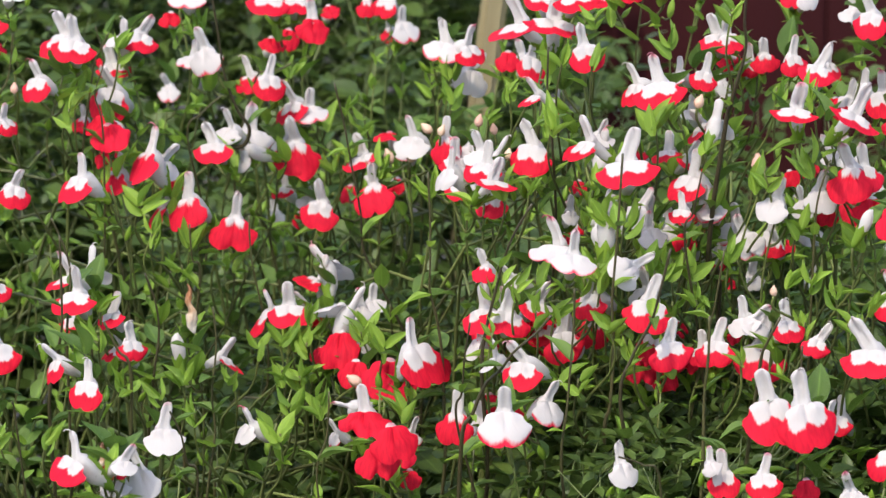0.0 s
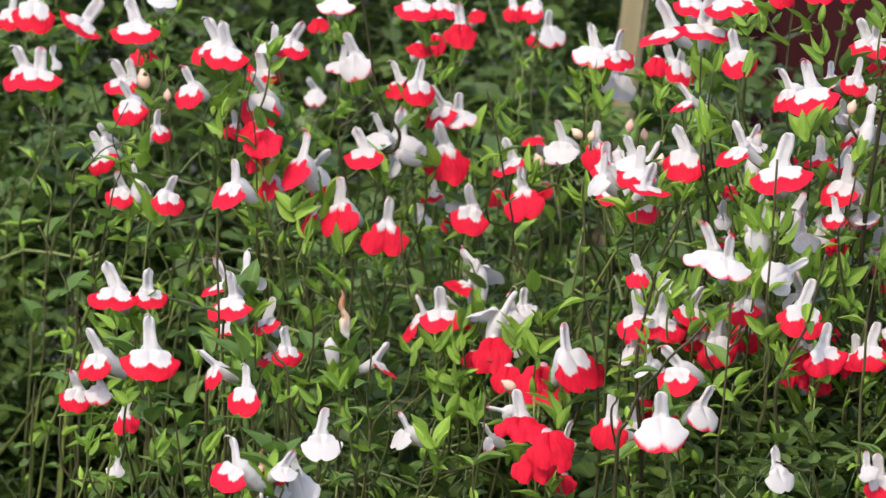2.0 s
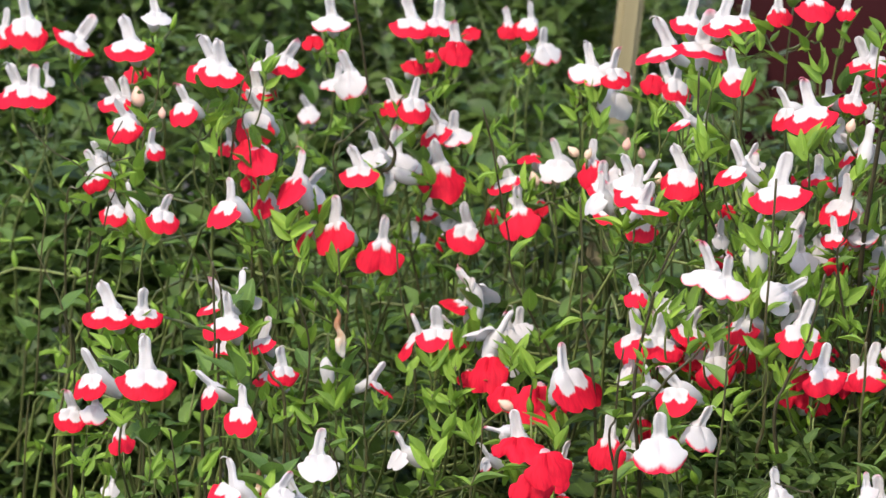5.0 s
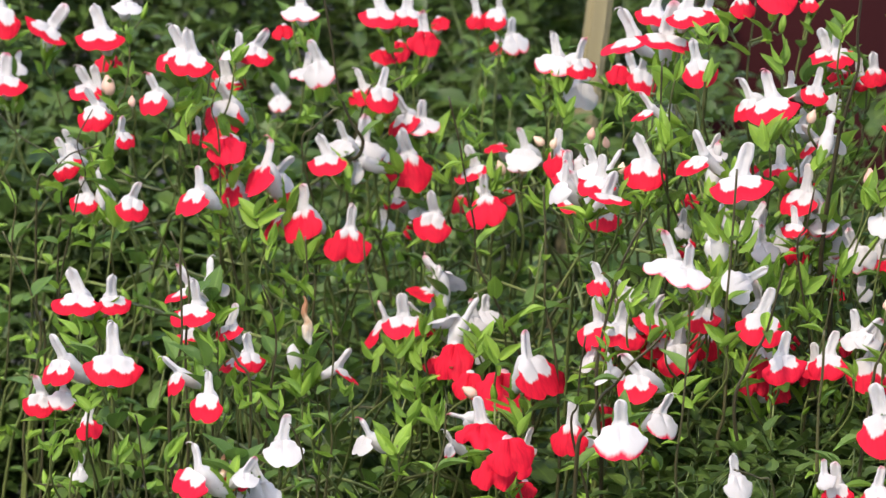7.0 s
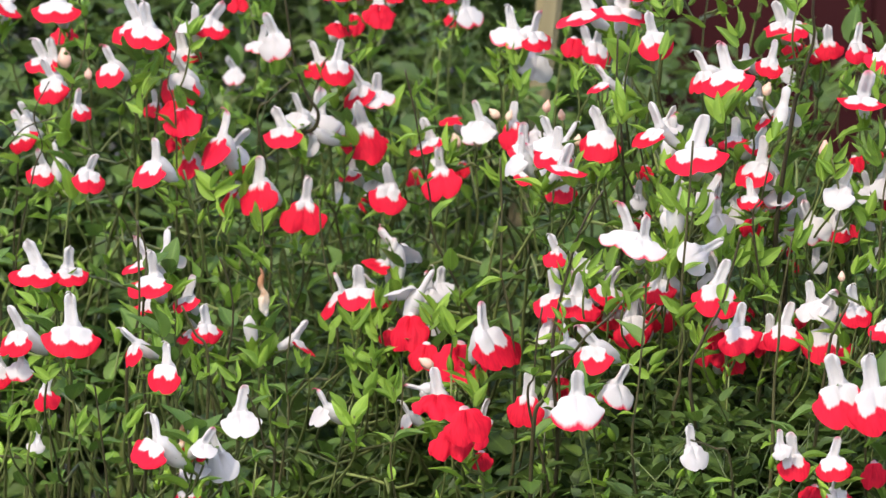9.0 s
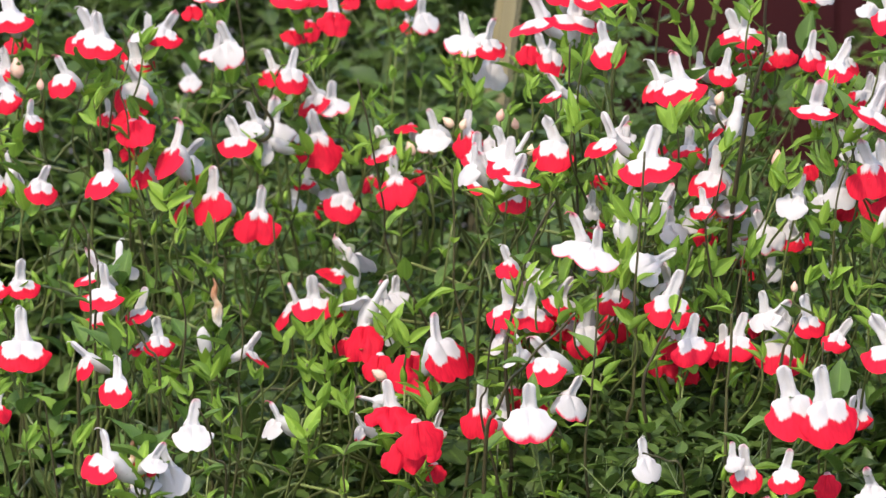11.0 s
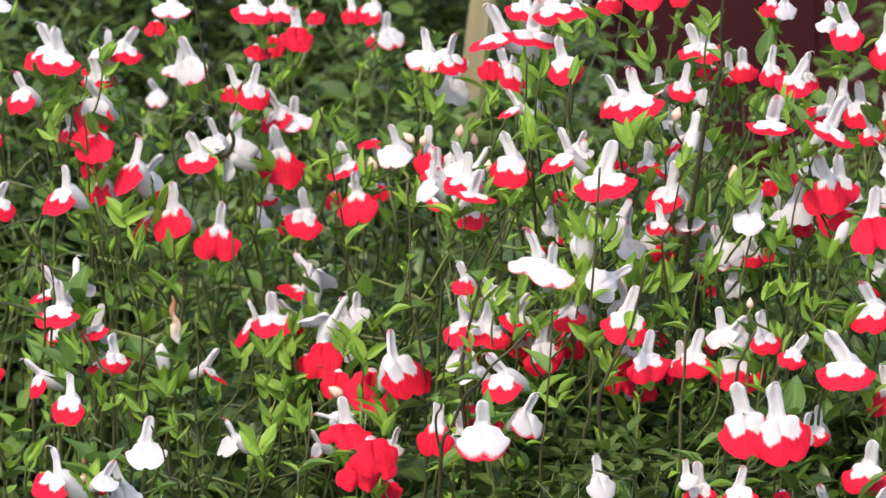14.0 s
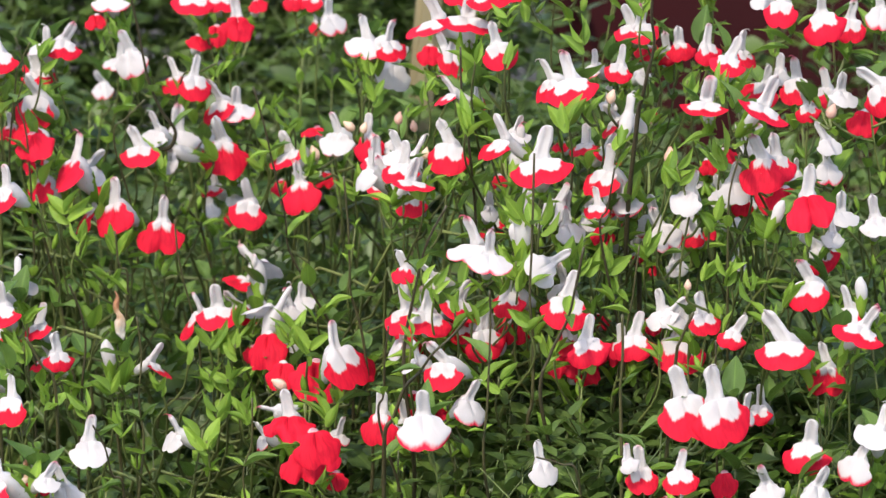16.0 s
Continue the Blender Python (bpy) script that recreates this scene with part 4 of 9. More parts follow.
flowering_stem([(0.180, 0.133, 0.875), (0.188, 0.139, 0.837), (0.180, 0.166, 0.787), (0.155, 0.240, 0.697), (0.089, 0.302, 0.000)], [
    (0.1791, 0.1230, 0.8743, 0.49, -19, 0, "hW")])
flowering_stem([(0.142, -0.001, 0.880), (0.151, 0.005, 0.842), (0.153, 0.032, 0.792), (0.102, 0.106, 0.702), (0.035, 0.244, 0.000)], [
    (0.1411, -0.0188, 0.8883, 1.01, -4, -4, "fs")])
flowering_stem([(0.172, 0.142, 0.865), (0.168, 0.148, 0.827), (0.163, 0.175, 0.777), (0.190, 0.249, 0.687), (0.249, 0.340, 0.000)], [
    (0.1725, 0.1156, 0.8695, 0.68, -20, 16, "hs"),
    (0.1686, 0.1464, 0.8638, 0.54, -28, 0, "hRx")])
flowering_stem([(0.154, -0.016, 0.883), (0.159, -0.010, 0.845), (0.150, 0.017, 0.795), (0.206, 0.091, 0.705), (0.264, 0.198, 0.000)], [
    (0.1633, -0.0346, 0.8890, 1.07, 8, 28, "fs")])
flowering_stem([(0.176, 0.088, 0.910), (0.173, 0.094, 0.872), (0.152, 0.121, 0.822), (0.236, 0.195, 0.732), (0.277, 0.316, 0.000)], [
    (0.1716, 0.0933, 0.9109, 0.63, -20, -4, "mW"),
    (0.1763, 0.0574, 0.9146, 0.73, -13, -10, "hs")])
flowering_stem([(0.151, 0.149, 0.910), (0.151, 0.155, 0.872), (0.129, 0.182, 0.822), (0.100, 0.256, 0.732), (0.036, 0.346, 0.000)], [
    (0.1497, 0.1402, 0.9103, 0.49, -1, 0, "hr"),
    (0.1556, 0.1385, 0.9103, 0.51, 20, 0, "hW")])
flowering_stem([(0.109, 0.021, 0.876), (0.103, 0.027, 0.838), (0.098, 0.054, 0.788), (0.070, 0.128, 0.698), (0.034, 0.191, 0.000)], [
    (0.1118, 0.0155, 0.8775, 0.67, 150, -4, "hW"),
    (0.1056, 0.0272, 0.8729, 0.68, -50, -30, "fs"),
    (0.1035, 0.0118, 0.8829, 0.51, 0, 20, "cb")])
flowering_stem([(0.121, 0.179, 0.869), (0.123, 0.185, 0.831), (0.129, 0.212, 0.781), (0.115, 0.286, 0.691), (0.075, 0.355, 0.000)], [
    (0.1223, 0.1703, 0.8667, 0.41, 20, 8, "hW")])
flowering_stem([(0.127, 0.156, 0.855), (0.120, 0.162, 0.817), (0.110, 0.189, 0.767), (0.055, 0.263, 0.677), (0.017, 0.329, 0.000)], [
    (0.1256, 0.1479, 0.8523, 0.34, -10, 0, "hRx")])
flowering_stem([(0.066, 0.043, 0.861), (0.063, 0.049, 0.823), (0.079, 0.076, 0.773), (0.099, 0.150, 0.683), (0.036, 0.230, 0.000)], [
    (0.0602, 0.0199, 0.8673, 0.95, -58, -12, "fs"),
    (0.0681, 0.0482, 0.8584, 0.75, 150, -4, "hW"),
    (0.0662, 0.0479, 0.8651, 0.55, 20, 16, "mW")])
flowering_stem([(0.076, 0.005, 0.855), (0.074, 0.011, 0.817), (0.102, 0.038, 0.767), (0.001, 0.112, 0.677), (-0.017, 0.234, 0.000)], [
    (0.0748, -0.0160, 0.8662, 1.22, 0, -2, "ms")])
flowering_stem([(0.099, 0.077, 0.853), (0.096, 0.083, 0.815), (0.076, 0.110, 0.765), (0.034, 0.184, 0.675), (0.033, 0.284, 0.000)], [
    (0.0946, 0.0728, 0.8545, 0.63, -33, 0, "ms"),
    (0.1036, 0.0595, 0.8539, 0.64, 22, 16, "ms")])
flowering_stem([(0.113, 0.026, 0.849), (0.106, 0.032, 0.811), (0.108, 0.059, 0.761), (0.048, 0.133, 0.671), (0.014, 0.225, 0.000)], [
    (0.1019, 0.0131, 0.8547, 0.95, -46, -8, "ms")])
flowering_stem([(0.090, 0.139, 0.846), (0.082, 0.145, 0.808), (0.089, 0.172, 0.758), (0.073, 0.246, 0.668), (0.038, 0.313, 0.000)], [
    (0.0861, 0.1320, 0.8430, 0.33, -23, 0, "hRx")])
flowering_stem([(-0.139, 0.120, 0.829), (-0.131, 0.126, 0.791), (-0.133, 0.153, 0.741), (-0.085, 0.227, 0.651), (-0.054, 0.288, 0.000)], [
    (-0.1510, 0.1063, 0.8350, 0.99, -44, -8, "ms")])
flowering_stem([(-0.132, 0.174, 0.822), (-0.134, 0.180, 0.784), (-0.125, 0.207, 0.734), (-0.098, 0.281, 0.644), (-0.033, 0.366, 0.000)], [
    (-0.1395, 0.1649, 0.8263, 0.72, -52, 4, "hr")])
flowering_stem([(-0.104, 0.177, 0.807), (-0.105, 0.183, 0.769), (-0.125, 0.210, 0.719), (-0.061, 0.284, 0.629), (-0.018, 0.369, 0.000)], [
    (-0.1087, 0.1587, 0.8158, 1.04, -30, -14, "hr"),
    (-0.1191, 0.1711, 0.8107, 0.91, -70, 0, "hr")])
flowering_stem([(-0.119, 0.257, 0.807), (-0.118, 0.263, 0.769), (-0.113, 0.290, 0.719), (-0.155, 0.364, 0.629), (-0.095, 0.480, 0.000)], [
    (-0.1199, 0.2468, 0.8071, 0.52, -21, 0, "hRx")])
flowering_stem([(-0.090, 0.174, 0.800), (-0.091, 0.180, 0.762), (-0.111, 0.207, 0.712), (-0.101, 0.281, 0.622), (-0.058, 0.401, 0.000)], [
    (-0.0878, 0.1562, 0.8078, 1.01, -4, 8, "hr")])
flowering_stem([(-0.079, 0.393, 0.767), (-0.079, 0.399, 0.729), (-0.083, 0.426, 0.679), (-0.032, 0.500, 0.589), (-0.010, 0.637, 0.000)], [
    (-0.0788, 0.3839, 0.7667, 0.47, 20, -10, "hW")])
flowering_stem([(-0.066, 0.267, 0.801), (-0.059, 0.273, 0.763), (-0.071, 0.300, 0.713), (-0.120, 0.374, 0.623), (-0.077, 0.448, 0.000)], [
    (-0.0703, 0.2581, 0.8022, 0.57, -42, 0, "ms")])
flowering_stem([(-0.067, 0.294, 0.786), (-0.061, 0.300, 0.748), (-0.062, 0.327, 0.698), (-0.137, 0.401, 0.608), (-0.086, 0.471, 0.000)], [
    (-0.0633, 0.2839, 0.7855, 0.50, 19, 0, "hRx")])
flowering_stem([(-0.053, 0.239, 0.799), (-0.058, 0.245, 0.761), (-0.057, 0.272, 0.711), (-0.074, 0.346, 0.621), (-0.044, 0.407, 0.000)], [
    (-0.0517, 0.2014, 0.8062, 0.90, -4, 0, "hs"),
    (-0.0586, 0.2499, 0.7995, 0.56, -20, -4, "mW")])
flowering_stem([(-0.033, 0.278, 0.806), (-0.028, 0.284, 0.768), (-0.035, 0.311, 0.718), (0.034, 0.385, 0.628), (0.029, 0.454, 0.000)], [
    (-0.0348, 0.2290, 0.8224, 0.93, -30, -14, "fs"),
    (-0.0282, 0.2604, 0.8096, 0.71, 20, 0, "mW"),
    (-0.0418, 0.3072, 0.7935, 0.51, -21, 0, "hRx")])
flowering_stem([(-0.026, 0.216, 0.808), (-0.027, 0.222, 0.770), (-0.029, 0.249, 0.720), (0.014, 0.323, 0.630), (0.025, 0.426, 0.000)], [
    (-0.0292, 0.2005, 0.8141, 0.90, -10, -4, "hr")])
flowering_stem([(-0.015, 0.239, 0.823), (-0.012, 0.245, 0.785), (-0.015, 0.272, 0.735), (0.044, 0.346, 0.645), (0.018, 0.423, 0.000)], [
    (-0.0120, 0.2118, 0.8340, 0.78, -30, -24, "mW"),
    (-0.0237, 0.2729, 0.8247, 0.59, -30, 0, "fRx"),
    (-0.0146, 0.2428, 0.8233, 0.63, 6, -20, "mw"),
    (-0.0212, 0.2086, 0.8229, 0.60, 0, -20, "cb"),
    (-0.0132, 0.2141, 0.8223, 0.61, 0, 20, "cb")])
flowering_stem([(-0.018, 0.291, 0.802), (-0.013, 0.297, 0.764), (-0.032, 0.324, 0.714), (-0.040, 0.398, 0.624), (-0.030, 0.536, 0.000)], [
    (-0.0196, 0.2802, 0.8022, 0.52, -15, 0, "hRx")])
flowering_stem([(-0.000, 0.172, 0.840), (0.007, 0.178, 0.802), (0.001, 0.205, 0.752), (-0.068, 0.279, 0.662), (-0.047, 0.346, 0.000)], [
    (0.0019, 0.1654, 0.8421, 0.70, -18, -8, "hr"),
    (-0.0033, 0.1640, 0.8448, 0.52, 0, -50, "cb"),
    (0.0002, 0.1627, 0.8436, 0.44, 0, 20, "cb")])
flowering_stem([(0.015, 0.142, 0.843), (0.019, 0.148, 0.805), (0.007, 0.175, 0.755), (-0.059, 0.249, 0.665), (-0.029, 0.356, 0.000)], [
    (0.0068, 0.1189, 0.8419, 0.73, 10, -4, "ms"),
    (0.0144, 0.1677, 0.8381, 0.70, 15, 6, "mw"),
    (0.0164, 0.1218, 0.8550, 0.48, 0, 10, "cb"),
    (0.0236, 0.1229, 0.8514, 0.43, 0, -10, "cb")])
flowering_stem([(0.019, 0.050, 0.848), (0.018, 0.056, 0.810), (0.015, 0.083, 0.760), (0.018, 0.157, 0.670), (0.017, 0.249, 0.000)], [
    (0.0193, 0.0439, 0.8536, 0.85, -30, -12, "ms"),
    (0.0228, 0.0275, 0.8498, 0.89, 24, 14, "fs")])
flowering_stem([(0.013, 0.132, 0.831), (0.013, 0.138, 0.793), (0.029, 0.165, 0.743), (-0.009, 0.239, 0.653), (-0.001, 0.353, 0.000)], [
    (0.0101, 0.1120, 0.8335, 0.77, -20, -6, "ms"),
    (0.0151, 0.1273, 0.8338, 0.67, 32, 8, "mw")])
flowering_stem([(0.020, 0.075, 0.845), (0.024, 0.081, 0.807), (0.031, 0.108, 0.757), (-0.010, 0.182, 0.667), (0.012, 0.264, 0.000)], [
    (0.0223, 0.0542, 0.8382, 0.71, -20, -10, "hs"),
    (0.0255, 0.0689, 0.8519, 0.71, 80, 6, "hW"),
    (0.0173, 0.0690, 0.8542, 0.69, -20, -8, "mW"),
    (0.0042, 0.0706, 0.8463, 0.71, -60, 0, "hW")])
flowering_stem([(0.037, 0.057, 0.854), (0.044, 0.063, 0.816), (0.058, 0.090, 0.766), (0.064, 0.164, 0.676), (0.046, 0.283, 0.000)], [
    (0.0385, 0.0450, 0.8612, 0.85, -14, -12, "hs"),
    (0.0282, 0.0491, 0.8544, 0.43, 0, 10, "cb")])
flowering_stem([(0.055, 0.087, 0.836), (0.064, 0.093, 0.798), (0.058, 0.120, 0.748), (0.040, 0.194, 0.658), (-0.000, 0.285, 0.000)], [
    (0.0545, 0.0522, 0.8327, 0.41, 20, 0, "hW"),
    (0.0588, 0.1044, 0.8351, 0.37, 0, 0, "hRx")])
flowering_stem([(0.063, -0.001, 0.824), (0.068, 0.005, 0.786), (0.067, 0.032, 0.736), (0.044, 0.106, 0.646), (0.006, 0.221, 0.000)], [
    (0.0474, -0.0145, 0.8317, 1.08, -46, -8, "fw")])
flowering_stem([(0.057, 0.028, 0.824), (0.060, 0.034, 0.786), (0.080, 0.061, 0.736), (0.008, 0.135, 0.646), (0.009, 0.256, 0.000)], [
    (0.0536, -0.0417, 0.8336, 0.92, 4, 4, "mw"),
    (0.0651, 0.0073, 0.8281, 0.84, -6, -16, "wb"),
    (0.0535, 0.0838, 0.8219, 0.65, -14, 0, "hs")])
flowering_stem([(0.025, 0.007, 0.821), (0.030, 0.013, 0.783), (0.036, 0.040, 0.733), (0.011, 0.114, 0.643), (0.003, 0.216, 0.000)], [
    (0.0189, -0.0031, 0.8204, 0.50, -22, -14, "hr")])
flowering_stem([(0.037, 0.038, 0.813), (0.040, 0.044, 0.775), (0.064, 0.071, 0.725), (-0.009, 0.145, 0.635), (-0.023, 0.214, 0.000)], [
    (0.0302, 0.0295, 0.8084, 0.47, -40, -35, "hW")])
flowering_stem([(0.025, 0.012, 0.796), (0.028, 0.018, 0.758), (0.034, 0.045, 0.708), (0.055, 0.119, 0.618), (0.036, 0.184, 0.000)], [
    (0.0186, 0.0057, 0.8010, 0.88, -28, 0, "ms"),
    (0.0275, -0.0128, 0.8039, 0.98, 0, 0, "ms")])
flowering_stem([(0.034, 0.025, 0.799), (0.029, 0.031, 0.761), (0.052, 0.058, 0.711), (0.054, 0.132, 0.621), (0.044, 0.211, 0.000)], [
    (0.0414, 0.0102, 0.8028, 0.89, 20, 20, "ms")])
flowering_stem([(-0.047, 0.170, 0.775), (-0.054, 0.176, 0.737), (-0.064, 0.203, 0.687), (-0.098, 0.277, 0.597), (-0.065, 0.349, 0.000)], [
    (-0.0478, 0.1755, 0.7850, 0.96, 130, -38, "hW")])
flowering_stem([(-0.047, 0.197, 0.760), (-0.042, 0.203, 0.722), (-0.036, 0.230, 0.672), (0.016, 0.304, 0.582), (0.026, 0.414, 0.000)], [
    (-0.0527, 0.1721, 0.7777, 0.96, -62, 26, "fr"),
    (-0.0494, 0.1920, 0.7619, 0.87, -40, 10, "ms"),
    (-0.0587, 0.1919, 0.7609, 0.71, -20, -20, "mr")])
flowering_stem([(-0.063, 0.136, 0.770), (-0.066, 0.142, 0.732), (-0.068, 0.169, 0.682), (-0.067, 0.243, 0.592), (-0.026, 0.363, 0.000)], [
    (-0.0728, 0.1337, 0.7723, 0.83, -80, -6, "hs"),
    (-0.0631, 0.1177, 0.7780, 0.93, 8, -10, "ms")])
flowering_stem([(-0.039, 0.121, 0.772), (-0.036, 0.127, 0.734), (-0.045, 0.154, 0.684), (-0.010, 0.228, 0.594), (-0.005, 0.365, 0.000)], [
    (-0.0388, 0.1083, 0.7797, 0.93, -110, 52, "hW"),
    (-0.0328, 0.1242, 0.7765, 0.53, 2, 0, "mW")])
flowering_stem([(-0.030, 0.175, 0.770), (-0.027, 0.181, 0.732), (-0.042, 0.208, 0.682), (-0.089, 0.282, 0.592), (-0.045, 0.370, 0.000)], [
    (-0.0284, 0.1646, 0.7702, 0.54, 20, 0, "mW")])
flowering_stem([(-0.043, 0.138, 0.758), (-0.040, 0.144, 0.720), (-0.027, 0.171, 0.670), (-0.032, 0.245, 0.580), (-0.024, 0.331, 0.000)], [
    (-0.0410, 0.0939, 0.7712, 0.92, -10, 0, "hRx"),
    (-0.0504, 0.1541, 0.7514, 0.57, -16, 0, "hRx")])
flowering_stem([(-0.037, 0.130, 0.766), (-0.033, 0.136, 0.728), (-0.060, 0.163, 0.678), (-0.071, 0.237, 0.588), (-0.051, 0.335, 0.000)], [
    (-0.0377, 0.1276, 0.7662, 0.56, -8, 10, "hr"),
    (-0.0307, 0.1138, 0.7640, 0.40, 30, 8, "hW")])
flowering_stem([(-0.030, 0.072, 0.762), (-0.031, 0.078, 0.724), (-0.011, 0.105, 0.674), (-0.102, 0.179, 0.584), (-0.040, 0.268, 0.000)], [
    (-0.0339, 0.0624, 0.7661, 0.72, -5, 0, "hRx"),
    (-0.0192, 0.0497, 0.7691, 1.06, 10, 4, "hRx")])
flowering_stem([(-0.013, 0.018, 0.777), (-0.013, 0.024, 0.739), (-0.038, 0.051, 0.689), (-0.055, 0.125, 0.599), (-0.009, 0.221, 0.000)], [
    (-0.0088, -0.0023, 0.7874, 1.05, 50, -14, "hs"),
    (-0.0022, 0.0149, 0.7804, 0.74, 40, 4, "hRx")])
flowering_stem([(-0.031, 0.006, 0.767), (-0.022, 0.012, 0.729), (-0.020, 0.039, 0.679), (-0.029, 0.113, 0.589), (-0.032, 0.204, 0.000)], [
    (-0.0304, 0.0010, 0.7710, 0.59, 0, -60, "cb")])
flowering_stem([(-0.023, -0.006, 0.766), (-0.022, 0.000, 0.728), (-0.017, 0.027, 0.678), (-0.094, 0.101, 0.588), (-0.066, 0.223, 0.000)], [
    (-0.0281, -0.0343, 0.7677, 1.04, 0, -20, "mR"),
    (-0.0354, -0.0014, 0.7612, 0.48, -60, -60, "mW")])
flowering_stem([(-0.016, -0.038, 0.754), (-0.010, -0.032, 0.716), (-0.036, -0.005, 0.666), (0.025, 0.069, 0.576), (0.010, 0.206, 0.000)], [
    (-0.0171, -0.0758, 0.7719, 0.89, 8, 6, "hRx"),
    (-0.0221, -0.0601, 0.7591, 0.84, -8, -6, "hRx"),
    (-0.0137, -0.0436, 0.7571, 0.66, 14, 10, "hRx"),
    (-0.0106, -0.0271, 0.7421, 0.50, -6, 0, "hRx")])
flowering_stem([(-0.026, 0.018, 0.752), (-0.026, 0.024, 0.714), (-0.037, 0.051, 0.664), (-0.000, 0.125, 0.574), (-0.015, 0.199, 0.000)], [
    (-0.0411, 0.0105, 0.7483, 0.38, -60, -20, "hw"),
    (-0.0098, 0.0117, 0.7480, 0.47, 30, 28, "mw")])
flowering_stem([(0.027, -0.094, 0.779), (0.034, -0.088, 0.741), (0.049, -0.061, 0.691), (-0.018, 0.013, 0.601), (-0.028, 0.139, 0.000)], [
    (0.0262, -0.1108, 0.7863, 0.96, 0, -4, "hw")])
flowering_stem([(0.030, 0.025, 0.760), (0.020, 0.031, 0.722), (0.011, 0.058, 0.672), (0.018, 0.132, 0.582), (-0.000, 0.253, 0.000)], [
    (0.0211, 0.0121, 0.7641, 0.68, -4, 0, "hRx"),
    (0.0337, 0.0168, 0.7582, 0.45, -13, 0, "hRx")])
flowering_stem([(0.017, 0.001, 0.758), (0.019, 0.007, 0.720), (-0.008, 0.034, 0.670), (-0.043, 0.108, 0.580), (-0.016, 0.198, 0.000)], [
    (0.0080, -0.0184, 0.7637, 0.77, -20, 0, "hr"),
    (0.0177, -0.0039, 0.7582, 0.57, -8, 0, "hw")])
flowering_stem([(0.041, -0.023, 0.789), (0.035, -0.017, 0.751), (0.043, 0.010, 0.701), (0.004, 0.084, 0.611), (0.004, 0.202, 0.000)], [
    (0.0342, -0.0415, 0.7899, 0.87, -28, -32, "ms"),
    (0.0228, -0.0249, 0.7877, 0.56, -70, -10, "mW")])
flowering_stem([(0.025, 0.018, 0.786), (0.022, 0.024, 0.748), (0.024, 0.051, 0.698), (0.040, 0.125, 0.608), (0.032, 0.190, 0.000)], [
    (0.0163, 0.0027, 0.7890, 0.53, -60, 10, "hW"),
    (0.0278, 0.0159, 0.7854, 0.57, 10, 0, "hr")])
flowering_stem([(0.059, 0.021, 0.795), (0.055, 0.027, 0.757), (0.059, 0.054, 0.707), (0.090, 0.128, 0.617), (0.062, 0.264, 0.000)], [
    (0.0502, -0.0030, 0.7937, 0.82, 0, 0, "hs"),
    (0.0613, -0.0169, 0.8126, 0.77, -40, -24, "hs"),
    (0.0550, 0.0289, 0.7919, 0.49, -8, 0, "hRx"),
    (0.0634, 0.0155, 0.7946, 0.68, 0, 0, "hr"),
    (0.0439, 0.0167, 0.7919, 0.74, -20, 10, "hs")])
flowering_stem([(0.034, -0.034, 0.773), (0.043, -0.028, 0.735), (0.012, -0.001, 0.685), (0.028, 0.073, 0.595), (0.023, 0.176, 0.000)], [
    (0.0441, -0.0460, 0.7754, 0.76, 32, 14, "hw")])
flowering_stem([(0.088, 0.085, 0.820), (0.087, 0.091, 0.782), (0.089, 0.118, 0.732), (0.099, 0.192, 0.642), (0.038, 0.288, 0.000)], [
    (0.0843, 0.0281, 0.8307, 0.80, 22, 4, "wb"),
    (0.0964, 0.1273, 0.8132, 0.45, 2, 10, "hW")])
flowering_stem([(0.103, 0.018, 0.837), (0.096, 0.024, 0.799), (0.088, 0.051, 0.749), (0.143, 0.125, 0.659), (0.081, 0.206, 0.000)], [
    (0.0973, -0.0085, 0.8453, 0.54, -20, 0, "ms"),
    (0.1004, 0.0239, 0.8290, 0.47, -8, 0, "hRx")])
flowering_stem([(0.106, 0.038, 0.832), (0.101, 0.044, 0.794), (0.092, 0.071, 0.744), (0.162, 0.145, 0.654), (0.238, 0.276, 0.000)], [
    (0.1093, 0.0123, 0.8423, 0.51, 20, -6, "mW"),
    (0.1087, 0.0429, 0.8211, 0.53, 20, 22, "hW")])
flowering_stem([(0.115, 0.051, 0.816), (0.116, 0.057, 0.778), (0.087, 0.084, 0.728), (0.046, 0.158, 0.638), (0.036, 0.258, 0.000)], [
    (0.1134, 0.0415, 0.8153, 0.47, -8, 0, "hs")])
flowering_stem([(0.123, 0.043, 0.826), (0.128, 0.049, 0.788), (0.131, 0.076, 0.738), (0.141, 0.150, 0.648), (0.059, 0.286, 0.000)], [
    (0.1232, 0.0059, 0.8329, 0.69, 14, -16, "hw"),
    (0.1219, 0.0572, 0.8228, 0.58, -20, 0, "hW")])
flowering_stem([(0.136, -0.005, 0.848), (0.130, 0.001, 0.810), (0.136, 0.028, 0.760), (0.160, 0.102, 0.670), (0.256, 0.220, 0.000)], [
    (0.1339, -0.0170, 0.8515, 0.71, -22, 0, "hW")])
flowering_stem([(0.129, -0.008, 0.857), (0.121, -0.002, 0.819), (0.142, 0.025, 0.769), (0.092, 0.099, 0.679), (0.038, 0.159, 0.000)], [
    (0.1277, -0.0134, 0.8611, 0.73, 0, -8, "cb")])
flowering_stem([(0.152, 0.025, 0.845), (0.161, 0.031, 0.807), (0.136, 0.058, 0.757), (0.091, 0.132, 0.667), (0.040, 0.199, 0.000)], [
    (0.1518, -0.0095, 0.8536, 0.65, 4, 16, "hW"),
    (0.1493, 0.0519, 0.8369, 0.49, -20, 0, "hW"),
    (0.1563, 0.0024, 0.8435, 0.44, -17, 0, "hRx")])
